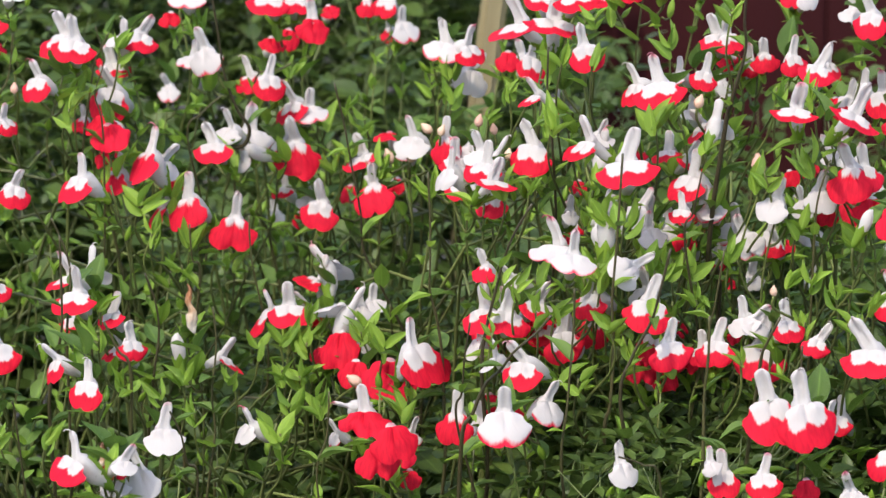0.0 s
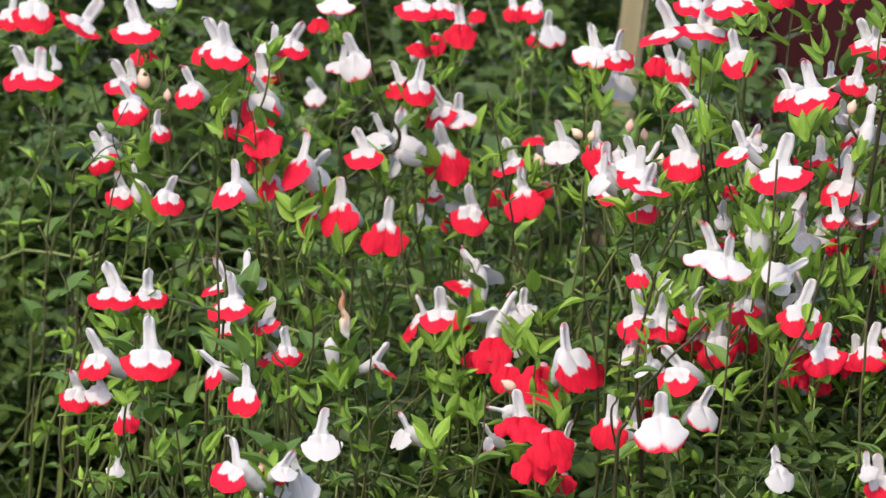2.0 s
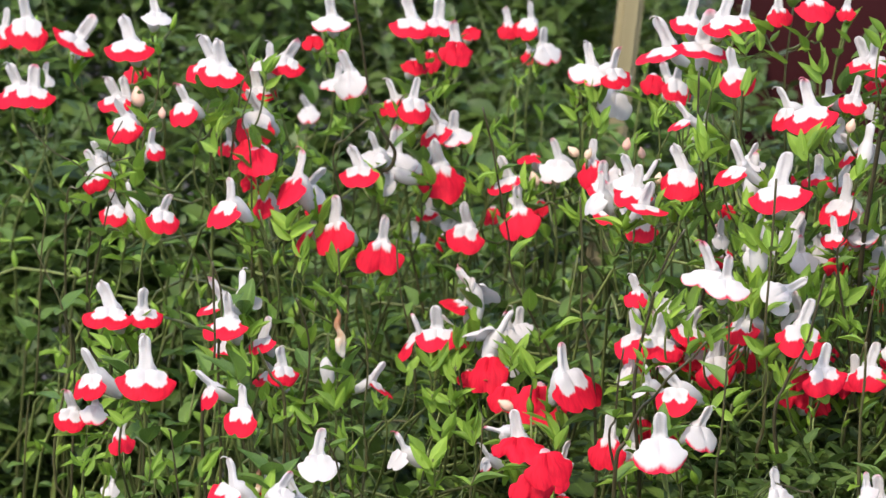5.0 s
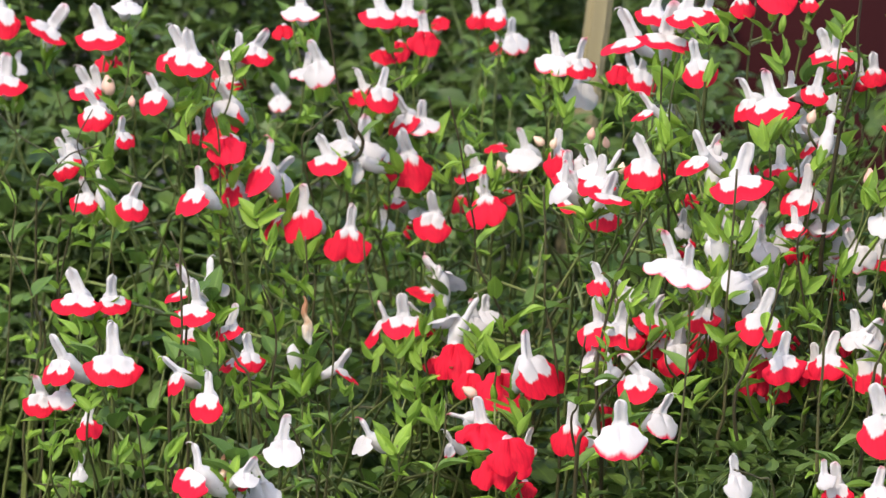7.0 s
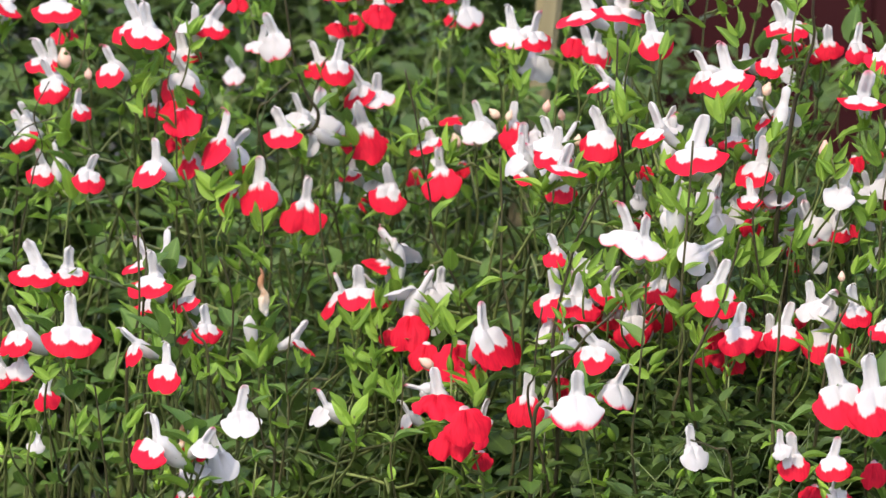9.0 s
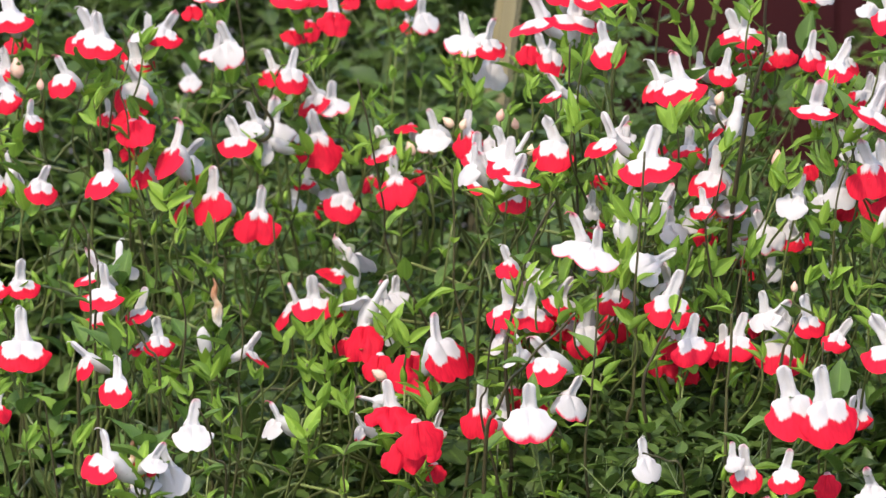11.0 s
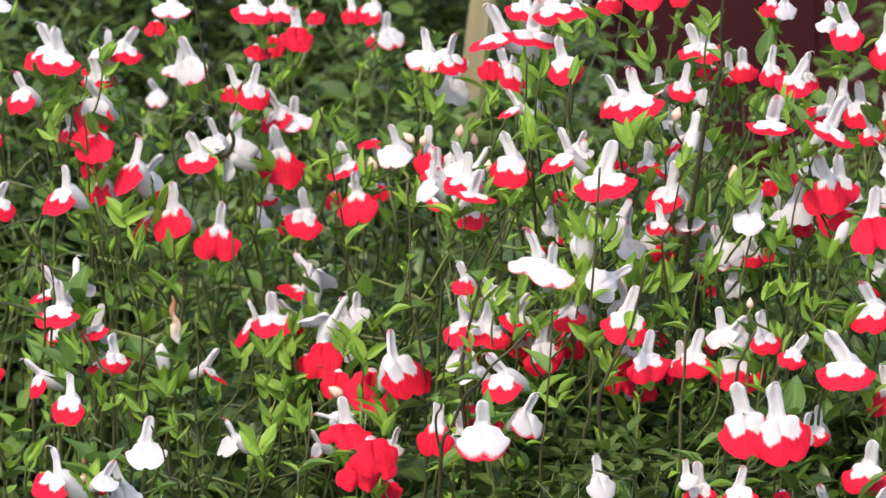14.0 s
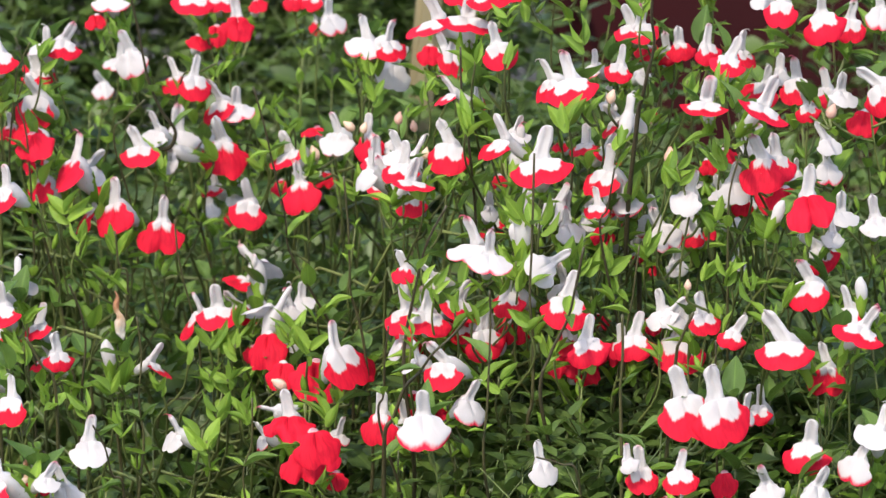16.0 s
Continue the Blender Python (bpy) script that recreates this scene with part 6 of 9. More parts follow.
flowering_stem([(0.173, -0.128, 0.773), (0.173, -0.122, 0.735), (0.197, -0.095, 0.685), (0.235, -0.021, 0.595), (0.263, 0.118, 0.000)], [
    (0.1720, -0.1434, 0.7798, 0.91, -14, 6, "hs")])
flowering_stem([(0.157, -0.139, 0.764), (0.158, -0.133, 0.726), (0.155, -0.106, 0.676), (0.129, -0.032, 0.586), (0.082, 0.066, 0.000)], [
    (0.1551, -0.1509, 0.7664, 0.65, -10, -4, "hW")])
flowering_stem([(0.168, -0.151, 0.768), (0.161, -0.145, 0.730), (0.153, -0.118, 0.680), (0.243, -0.044, 0.590), (0.286, 0.058, 0.000)], [
    (0.1739, -0.1629, 0.7682, 0.64, 9, 26, "hW")])
flowering_stem([(0.192, -0.132, 0.770), (0.190, -0.126, 0.732), (0.172, -0.099, 0.682), (0.122, -0.025, 0.592), (0.046, 0.068, 0.000)], [
    (0.1907, -0.1442, 0.7738, 0.71, -20, 10, "hw")])
flowering_stem([(0.198, -0.130, 0.779), (0.194, -0.124, 0.741), (0.188, -0.097, 0.691), (0.197, -0.023, 0.601), (0.247, 0.105, 0.000)], [
    (0.1984, -0.1419, 0.7848, 0.77, -40, 30, "mW")])
flowering_stem([(0.146, -0.104, 0.760), (0.145, -0.098, 0.722), (0.132, -0.071, 0.672), (0.176, 0.003, 0.582), (0.230, 0.134, 0.000)], [
    (0.1408, -0.1147, 0.7614, 0.58, -22, 0, "hRx")])
flowering_stem([(0.124, -0.114, 0.753), (0.124, -0.108, 0.715), (0.106, -0.081, 0.665), (0.082, -0.007, 0.575), (0.024, 0.094, 0.000)], [
    (0.1247, -0.1421, 0.7577, 0.60, 8, 0, "hs"),
    (0.1185, -0.1079, 0.7501, 0.51, -20, 0, "hRx")])
flowering_stem([(-0.121, -0.095, 0.746), (-0.115, -0.089, 0.708), (-0.123, -0.062, 0.658), (-0.080, 0.012, 0.568), (-0.054, 0.148, 0.000)], [
    (-0.1255, -0.1052, 0.7459, 0.51, -20, -5, "hs")])
flowering_stem([(0.033, 0.028, 0.794), (0.042, 0.034, 0.756), (0.024, 0.061, 0.706), (0.097, 0.135, 0.616), (0.062, 0.270, 0.000)], [
    (0.0278, 0.0044, 0.8001, 0.87, -15, 0, "ms"),
    (0.0411, 0.0228, 0.7973, 0.79, 15, 10, "ms")])
flowering_stem([(0.053, 0.024, 0.786), (0.054, 0.030, 0.748), (0.025, 0.057, 0.698), (0.028, 0.131, 0.608), (0.008, 0.205, 0.000)], [
    (0.0481, 0.0192, 0.7867, 0.73, -22, 0, "hs"),
    (0.0546, 0.0055, 0.7908, 0.59, 30, 0, "hW")])
flowering_stem([(0.024, 0.033, 0.788), (0.020, 0.039, 0.750), (0.019, 0.066, 0.700), (0.091, 0.140, 0.610), (0.050, 0.261, 0.000)], [
    (0.0212, 0.0217, 0.7902, 0.64, -20, 0, "hr")])
flowering_stem([(0.119, 0.059, 0.828), (0.122, 0.065, 0.790), (0.124, 0.092, 0.740), (0.114, 0.166, 0.650), (0.066, 0.261, 0.000)], [
    (0.1079, 0.0654, 0.8277, 0.63, -14, 0, "hs"),
    (0.1207, 0.0293, 0.8322, 0.66, -21, -6, "hw")])
flowering_stem([(0.020, 0.092, 0.838), (0.030, 0.098, 0.800), (0.047, 0.125, 0.750), (-0.001, 0.199, 0.660), (-0.004, 0.282, 0.000)], [
    (0.0191, 0.0807, 0.8403, 0.66, -24, 6, "mw")])
flowering_stem([(0.078, 0.033, 0.837), (0.068, 0.039, 0.799), (0.074, 0.066, 0.749), (0.034, 0.140, 0.659), (0.023, 0.228, 0.000)], [
    (0.0695, 0.0199, 0.8374, 0.63, 9, 4, "hW"),
    (0.0843, 0.0242, 0.8379, 0.49, -30, 18, "hW")])
flowering_stem([(0.109, 0.034, 0.839), (0.112, 0.040, 0.801), (0.107, 0.067, 0.751), (0.176, 0.141, 0.661), (0.245, 0.264, 0.000)], [
    (0.1102, 0.0153, 0.8427, 0.65, -10, -8, "mw"),
    (0.1021, 0.0307, 0.8359, 0.47, -20, 0, "ms")])
flowering_stem([(0.149, 0.124, 0.821), (0.149, 0.130, 0.783), (0.131, 0.157, 0.733), (0.078, 0.231, 0.643), (0.047, 0.317, 0.000)], [
    (0.1568, 0.1203, 0.8143, 0.64, 16, -8, "hW"),
    (0.1465, 0.1051, 0.8306, 0.51, 15, 0, "hW")])
flowering_stem([(0.142, 0.056, 0.821), (0.139, 0.062, 0.783), (0.138, 0.089, 0.733), (0.168, 0.163, 0.643), (0.260, 0.279, 0.000)], [
    (0.1383, 0.0465, 0.8206, 0.49, -24, 0, "hr")])
flowering_stem([(-0.067, 0.097, 0.769), (-0.066, 0.104, 0.750), (-0.080, 0.136, 0.715), (-0.012, 0.206, 0.635), (-0.005, 0.326, 0.000)], [
    (-0.0656, 0.0957, 0.7666, 0.60, -53, -37, "lf"),
    (-0.0656, 0.0959, 0.7649, 0.55, 39, 40, "lf"),
    (-0.0665, 0.0964, 0.7648, 0.51, -76, 56, "lf"),
    (-0.0659, 0.0971, 0.7660, 0.56, 174, 45, "lf")])
flowering_stem([(-0.055, 0.095, 0.767), (-0.058, 0.102, 0.748), (-0.056, 0.134, 0.713), (-0.071, 0.204, 0.633), (-0.030, 0.332, 0.000)], [
    (-0.0546, 0.0934, 0.7630, 0.47, 22, -26, "lf"),
    (-0.0548, 0.0937, 0.7601, 0.54, 35, -36, "lf"),
    (-0.0552, 0.0953, 0.7654, 0.46, 168, 11, "lf")])
flowering_stem([(-0.064, 0.051, 0.765), (-0.064, 0.058, 0.746), (-0.079, 0.090, 0.711), (-0.017, 0.160, 0.631), (0.008, 0.255, 0.000)], [
    (-0.0641, 0.0498, 0.7622, 0.54, -20, 36, "lf"),
    (-0.0640, 0.0501, 0.7609, 0.46, 175, -52, "lf"),
    (-0.0638, 0.0510, 0.7574, 0.58, 235, -23, "lf"),
    (-0.0636, 0.0512, 0.7625, 0.48, -19, -40, "lf")])
flowering_stem([(-0.055, 0.062, 0.763), (-0.056, 0.070, 0.744), (-0.069, 0.102, 0.709), (-0.023, 0.172, 0.629), (-0.003, 0.269, 0.000)], [
    (-0.0551, 0.0626, 0.7565, 0.45, 248, 7, "lf"),
    (-0.0542, 0.0614, 0.7578, 0.58, -32, -16, "lf"),
    (-0.0557, 0.0607, 0.7596, 0.49, -43, 35, "lf"),
    (-0.0552, 0.0618, 0.7599, 0.51, 52, 48, "lf"),
    (-0.0556, 0.0624, 0.7553, 0.57, 250, -42, "lf")])
flowering_stem([(-0.059, 0.007, 0.761), (-0.060, 0.015, 0.742), (-0.071, 0.047, 0.707), (-0.037, 0.117, 0.627), (-0.018, 0.200, 0.000)], [
    (-0.0587, 0.0068, 0.7607, 0.55, -55, -43, "lf"),
    (-0.0589, 0.0070, 0.7561, 0.56, 16, -34, "lf"),
    (-0.0580, 0.0060, 0.7564, 0.70, -42, 19, "lf"),
    (-0.0585, 0.0067, 0.7546, 0.65, -23, 18, "lf")])
flowering_stem([(-0.047, -0.002, 0.763), (-0.045, 0.006, 0.744), (-0.048, 0.038, 0.709), (-0.048, 0.108, 0.629), (-0.006, 0.212, 0.000)], [
    (-0.0462, -0.0011, 0.7629, 0.49, 222, 8, "lf"),
    (-0.0463, -0.0011, 0.7587, 0.59, 65, 15, "lf"),
    (-0.0464, -0.0017, 0.7564, 0.59, -53, -19, "lf"),
    (-0.0473, -0.0019, 0.7585, 0.46, 250, -57, "lf")])
flowering_stem([(-0.097, -0.011, 0.763), (-0.096, -0.003, 0.744), (-0.086, 0.029, 0.709), (-0.129, 0.099, 0.629), (-0.074, 0.189, 0.000)], [
    (-0.0964, -0.0107, 0.7616, 0.50, -13, -24, "lf"),
    (-0.0968, -0.0104, 0.7584, 0.50, 229, -56, "lf"),
    (-0.0974, -0.0117, 0.7556, 0.48, 190, 38, "lf"),
    (-0.0970, -0.0104, 0.7559, 0.55, -45, -16, "lf")])
flowering_stem([(-0.103, 0.018, 0.769), (-0.103, 0.025, 0.750), (-0.113, 0.057, 0.715), (-0.142, 0.127, 0.635), (-0.053, 0.190, 0.000)], [
    (-0.1034, 0.0163, 0.7678, 0.54, 149, -41, "lf"),
    (-0.1029, 0.0178, 0.7662, 0.53, 248, -7, "lf"),
    (-0.1031, 0.0161, 0.7664, 0.51, -78, -53, "lf"),
    (-0.1041, 0.0164, 0.7647, 0.44, 152, -35, "lf"),
    (-0.1037, 0.0166, 0.7665, 0.59, 212, 31, "lf")])
flowering_stem([(-0.062, -0.027, 0.757), (-0.062, -0.019, 0.738), (-0.072, 0.013, 0.703), (-0.031, 0.083, 0.623), (-0.004, 0.201, 0.000)], [
    (-0.0632, -0.0275, 0.7534, 0.65, 63, -39, "lf"),
    (-0.0615, -0.0263, 0.7508, 0.60, -8, -34, "lf"),
    (-0.0628, -0.0264, 0.7551, 0.65, 212, 29, "lf"),
    (-0.0618, -0.0276, 0.7534, 0.47, 52, 28, "lf")])
flowering_stem([(-0.031, 0.087, 0.776), (-0.032, 0.095, 0.757), (-0.021, 0.127, 0.722), (-0.044, 0.197, 0.642), (-0.009, 0.281, 0.000)], [
    (-0.0301, 0.0865, 0.7687, 0.46, -88, -40, "lf"),
    (-0.0311, 0.0877, 0.7747, 0.59, 202, -30, "lf"),
    (-0.0301, 0.0871, 0.7725, 0.58, 233, -15, "lf"),
    (-0.0307, 0.0863, 0.7745, 0.58, 211, 34, "lf"),
    (-0.0307, 0.0878, 0.7704, 0.55, 213, -40, "lf")])
flowering_stem([(-0.013, -0.040, 0.770), (-0.014, -0.032, 0.751), (-0.015, -0.000, 0.716), (0.031, 0.070, 0.636), (0.003, 0.138, 0.000)], [
    (-0.0137, -0.0391, 0.7647, 0.58, 150, -18, "lf"),
    (-0.0130, -0.0408, 0.7647, 0.55, -18, 28, "lf"),
    (-0.0139, -0.0409, 0.7676, 0.68, 117, -41, "lf"),
    (-0.0126, -0.0396, 0.7683, 0.58, -62, -20, "lf")])
flowering_stem([(0.032, -0.031, 0.819), (0.030, -0.023, 0.800), (0.037, 0.009, 0.765), (0.043, 0.079, 0.685), (0.025, 0.202, 0.000)], [
    (0.0316, -0.0310, 0.8159, 0.42, 16, 44, "lf"),
    (0.0311, -0.0305, 0.8119, 0.46, 44, -16, "lf"),
    (0.0322, -0.0305, 0.8122, 0.43, 222, -29, "lf"),
    (0.0310, -0.0302, 0.8191, 0.52, 89, 42, "lf")])
flowering_stem([(0.064, -0.021, 0.826), (0.061, -0.013, 0.807), (0.052, 0.019, 0.772), (0.081, 0.089, 0.692), (0.049, 0.177, 0.000)], [
    (0.0647, -0.0203, 0.8200, 0.62, 220, -52, "lf"),
    (0.0637, -0.0218, 0.8225, 0.64, 196, 47, "lf"),
    (0.0634, -0.0216, 0.8187, 0.52, 25, -43, "lf"),
    (0.0639, -0.0216, 0.8198, 0.50, 131, -27, "lf")])
flowering_stem([(0.065, -0.023, 0.819), (0.062, -0.016, 0.800), (0.052, 0.016, 0.765), (0.119, 0.086, 0.685), (0.079, 0.220, 0.000)], [
    (0.0642, -0.0237, 0.8142, 0.58, 263, 18, "lf"),
    (0.0653, -0.0247, 0.8165, 0.53, 35, 16, "lf"),
    (0.0653, -0.0240, 0.8143, 0.45, -8, 20, "lf"),
    (0.0649, -0.0238, 0.8168, 0.43, 262, 23, "lf")])
flowering_stem([(0.067, -0.039, 0.806), (0.070, -0.032, 0.787), (0.055, 0.000, 0.752), (0.059, 0.070, 0.672), (0.017, 0.199, 0.000)], [
    (0.0668, -0.0406, 0.8016, 0.53, -67, 52, "lf"),
    (0.0666, -0.0401, 0.8015, 0.56, -79, -21, "lf"),
    (0.0680, -0.0406, 0.8039, 0.54, 80, -48, "lf")])
flowering_stem([(0.087, -0.013, 0.820), (0.089, -0.005, 0.801), (0.104, 0.027, 0.766), (0.051, 0.097, 0.686), (0.011, 0.168, 0.000)], [
    (0.0871, -0.0128, 0.8150, 0.66, 181, -45, "lf"),
    (0.0881, -0.0124, 0.8188, 0.50, 144, 38, "lf"),
    (0.0880, -0.0121, 0.8172, 0.62, 185, 24, "lf"),
    (0.0866, -0.0130, 0.8175, 0.56, 112, 49, "lf")])
flowering_stem([(0.047, -0.028, 0.809), (0.046, -0.020, 0.790), (0.058, 0.012, 0.755), (0.000, 0.082, 0.675), (-0.012, 0.155, 0.000)], [
    (0.0473, -0.0285, 0.8031, 0.54, 33, -33, "lf"),
    (0.0468, -0.0279, 0.8050, 0.62, 64, 54, "lf"),
    (0.0477, -0.0293, 0.8021, 0.59, 156, -11, "lf"),
    (0.0461, -0.0276, 0.8049, 0.57, 29, 32, "lf")])
flowering_stem([(0.078, -0.033, 0.794), (0.080, -0.026, 0.775), (0.095, 0.006, 0.740), (0.105, 0.076, 0.660), (0.037, 0.182, 0.000)], [
    (0.0772, -0.0342, 0.7891, 0.56, 14, -25, "lf"),
    (0.0781, -0.0339, 0.7905, 0.45, -20, 41, "lf"),
    (0.0767, -0.0340, 0.7905, 0.43, 199, 32, "lf"),
    (0.0780, -0.0334, 0.7881, 0.52, 41, -11, "lf"),
    (0.0777, -0.0345, 0.7899, 0.52, 21, 46, "lf")])
flowering_stem([(0.056, -0.043, 0.784), (0.055, -0.036, 0.765), (0.067, -0.004, 0.730), (0.059, 0.066, 0.650), (0.013, 0.142, 0.000)], [
    (0.0568, -0.0440, 0.7832, 0.49, 266, 46, "lf"),
    (0.0567, -0.0445, 0.7794, 0.40, -5, 35, "lf"),
    (0.0561, -0.0444, 0.7779, 0.44, 159, -56, "lf"),
    (0.0571, -0.0427, 0.7760, 0.39, -29, -24, "lf")])
flowering_stem([(0.022, -0.032, 0.800), (0.020, -0.025, 0.781), (0.021, 0.007, 0.746), (0.013, 0.077, 0.666), (-0.007, 0.181, 0.000)], [
    (0.0221, -0.0320, 0.7996, 0.35, 151, -8, "lf"),
    (0.0226, -0.0321, 0.7930, 0.31, -75, 29, "lf"),
    (0.0209, -0.0324, 0.7988, 0.33, 68, -33, "lf"),
    (0.0222, -0.0338, 0.7934, 0.39, 250, -31, "lf")])
flowering_stem([(-0.192, 0.002, 0.796), (-0.192, 0.010, 0.777), (-0.176, 0.042, 0.742), (-0.209, 0.112, 0.662), (-0.266, 0.229, 0.000)], [
    (-0.1916, 0.0012, 0.7948, 0.38, 217, -8, "lf"),
    (-0.1919, 0.0020, 0.7893, 0.44, -83, 55, "lf"),
    (-0.1929, 0.0017, 0.7949, 0.53, 108, -47, "lf"),
    (-0.1920, 0.0012, 0.7902, 0.53, 121, -57, "lf")])
flowering_stem([(-0.183, -0.057, 0.781), (-0.185, -0.049, 0.762), (-0.182, -0.017, 0.727), (-0.182, 0.053, 0.647), (-0.259, 0.180, 0.000)], [
    (-0.1838, -0.0580, 0.7766, 0.39, 233, -47, "lf"),
    (-0.1832, -0.0569, 0.7800, 0.38, 252, 38, "lf"),
    (-0.1842, -0.0573, 0.7778, 0.45, 70, 53, "lf"),
    (-0.1827, -0.0576, 0.7787, 0.42, 58, -51, "lf")])
flowering_stem([(-0.197, -0.074, 0.768), (-0.197, -0.067, 0.749), (-0.187, -0.035, 0.714), (-0.199, 0.035, 0.634), (-0.279, 0.144, 0.000)], [
    (-0.1978, -0.0743, 0.7654, 0.37, -33, -43, "lf"),
    (-0.1978, -0.0756, 0.7625, 0.41, -42, 24, "lf"),
    (-0.1960, -0.0750, 0.7628, 0.43, 260, -35, "lf"),
    (-0.1967, -0.0756, 0.7617, 0.47, 193, 26, "lf"),
    (-0.1967, -0.0742, 0.7661, 0.40, -18, 17, "lf")])
flowering_stem([(-0.166, -0.121, 0.777), (-0.164, -0.114, 0.758), (-0.149, -0.082, 0.723), (-0.130, -0.012, 0.643), (-0.065, 0.120, 0.000)], [
    (-0.1660, -0.1227, 0.7727, 0.42, 56, 25, "lf"),
    (-0.1659, -0.1228, 0.7752, 0.38, 74, 51, "lf"),
    (-0.1666, -0.1215, 0.7756, 0.44, 60, 26, "lf")])
flowering_stem([(-0.147, -0.128, 0.780), (-0.148, -0.120, 0.761), (-0.138, -0.088, 0.726), (-0.127, -0.018, 0.646), (-0.060, 0.104, 0.000)], [
    (-0.1467, -0.1292, 0.7729, 0.43, 180, 35, "lf"),
    (-0.1472, -0.1285, 0.7745, 0.52, -52, 12, "lf"),
    (-0.1467, -0.1286, 0.7788, 0.51, 115, 45, "lf"),
    (-0.1469, -0.1295, 0.7770, 0.54, -75, 41, "lf")])
flowering_stem([(-0.136, -0.003, 0.791), (-0.134, 0.005, 0.772), (-0.119, 0.037, 0.737), (-0.147, 0.107, 0.657), (-0.071, 0.193, 0.000)], [
    (-0.1357, -0.0027, 0.7890, 0.58, -7, -30, "lf"),
    (-0.1358, -0.0031, 0.7853, 0.46, 7, -40, "lf"),
    (-0.1358, -0.0037, 0.7897, 0.56, -77, -51, "lf"),
    (-0.1355, -0.0030, 0.7841, 0.55, 116, 7, "lf")])
flowering_stem([(-0.125, -0.037, 0.780), (-0.126, -0.029, 0.761), (-0.124, 0.003, 0.726), (-0.086, 0.073, 0.646), (-0.056, 0.198, 0.000)], [
    (-0.1242, -0.0367, 0.7774, 0.40, 92, -17, "lf"),
    (-0.1246, -0.0383, 0.7744, 0.38, 176, 56, "lf"),
    (-0.1251, -0.0379, 0.7782, 0.53, 196, -25, "lf"),
    (-0.1254, -0.0365, 0.7757, 0.52, 252, 7, "lf")])
flowering_stem([(-0.139, 0.182, 0.878), (-0.142, 0.190, 0.859), (-0.152, 0.222, 0.824), (-0.146, 0.292, 0.744), (-0.083, 0.353, 0.000)], [
    (-0.1397, 0.1820, 0.8773, 0.43, 265, 49, "lf"),
    (-0.1403, 0.1807, 0.8779, 0.54, 87, 30, "lf"),
    (-0.1395, 0.1816, 0.8711, 0.46, 72, 54, "lf"),
    (-0.1387, 0.1807, 0.8779, 0.50, -62, 38, "lf"),
    (-0.1386, 0.1823, 0.8751, 0.55, 23, -11, "lf")])
flowering_stem([(-0.107, 0.276, 0.875), (-0.106, 0.283, 0.856), (-0.104, 0.315, 0.821), (-0.083, 0.385, 0.741), (-0.041, 0.453, 0.000)], [
    (-0.1068, 0.2759, 0.8739, 0.47, -2, -25, "lf"),
    (-0.1069, 0.2754, 0.8714, 0.51, -28, 12, "lf"),
    (-0.1069, 0.2756, 0.8735, 0.58, 18, -50, "lf"),
    (-0.1076, 0.2749, 0.8686, 0.56, 54, -25, "lf")])
flowering_stem([(-0.068, 0.279, 0.856), (-0.068, 0.286, 0.837), (-0.085, 0.318, 0.802), (-0.079, 0.388, 0.722), (-0.048, 0.516, 0.000)], [
    (-0.0677, 0.2771, 0.8486, 0.43, 22, 19, "lf"),
    (-0.0682, 0.2787, 0.8530, 0.36, 21, 15, "lf"),
    (-0.0690, 0.2771, 0.8489, 0.48, 226, -32, "lf"),
    (-0.0674, 0.2775, 0.8500, 0.47, 50, 47, "lf")])
flowering_stem([(-0.102, 0.201, 0.830), (-0.102, 0.209, 0.811), (-0.105, 0.241, 0.776), (-0.072, 0.311, 0.696), (-0.021, 0.380, 0.000)], [
    (-0.1023, 0.2009, 0.8232, 0.52, 139, 24, "lf"),
    (-0.1027, 0.1996, 0.8242, 0.45, 126, 13, "lf"),
    (-0.1024, 0.2015, 0.8239, 0.45, 21, 17, "lf")])
flowering_stem([(-0.042, 0.252, 0.842), (-0.039, 0.260, 0.823), (-0.037, 0.292, 0.788), (-0.032, 0.362, 0.708), (-0.033, 0.465, 0.000)], [
    (-0.0424, 0.2524, 0.8358, 0.32, 240, -30, "lf"),
    (-0.0407, 0.2518, 0.8354, 0.38, 218, -36, "lf"),
    (-0.0422, 0.2518, 0.8385, 0.37, 120, 11, "lf"),
    (-0.0413, 0.2507, 0.8414, 0.41, 113, 46, "lf")])
flowering_stem([(-0.034, 0.231, 0.840), (-0.032, 0.238, 0.821), (-0.045, 0.270, 0.786), (0.012, 0.340, 0.706), (0.012, 0.454, 0.000)], [
    (-0.0338, 0.2293, 0.8337, 0.44, -24, 45, "lf"),
    (-0.0342, 0.2303, 0.8326, 0.35, 201, 44, "lf"),
    (-0.0328, 0.2311, 0.8386, 0.47, -85, -53, "lf"),
    (-0.0337, 0.2308, 0.8325, 0.36, 164, -57, "lf")])
flowering_stem([(-0.046, 0.229, 0.823), (-0.045, 0.237, 0.804), (-0.060, 0.269, 0.769), (-0.062, 0.339, 0.689), (-0.031, 0.402, 0.000)], [
    (-0.0465, 0.2279, 0.8158, 0.45, -70, 11, "lf"),
    (-0.0469, 0.2277, 0.8161, 0.54, -35, -43, "lf"),
    (-0.0460, 0.2286, 0.8150, 0.49, -36, -55, "lf"),
    (-0.0464, 0.2278, 0.8204, 0.45, 160, -33, "lf")])
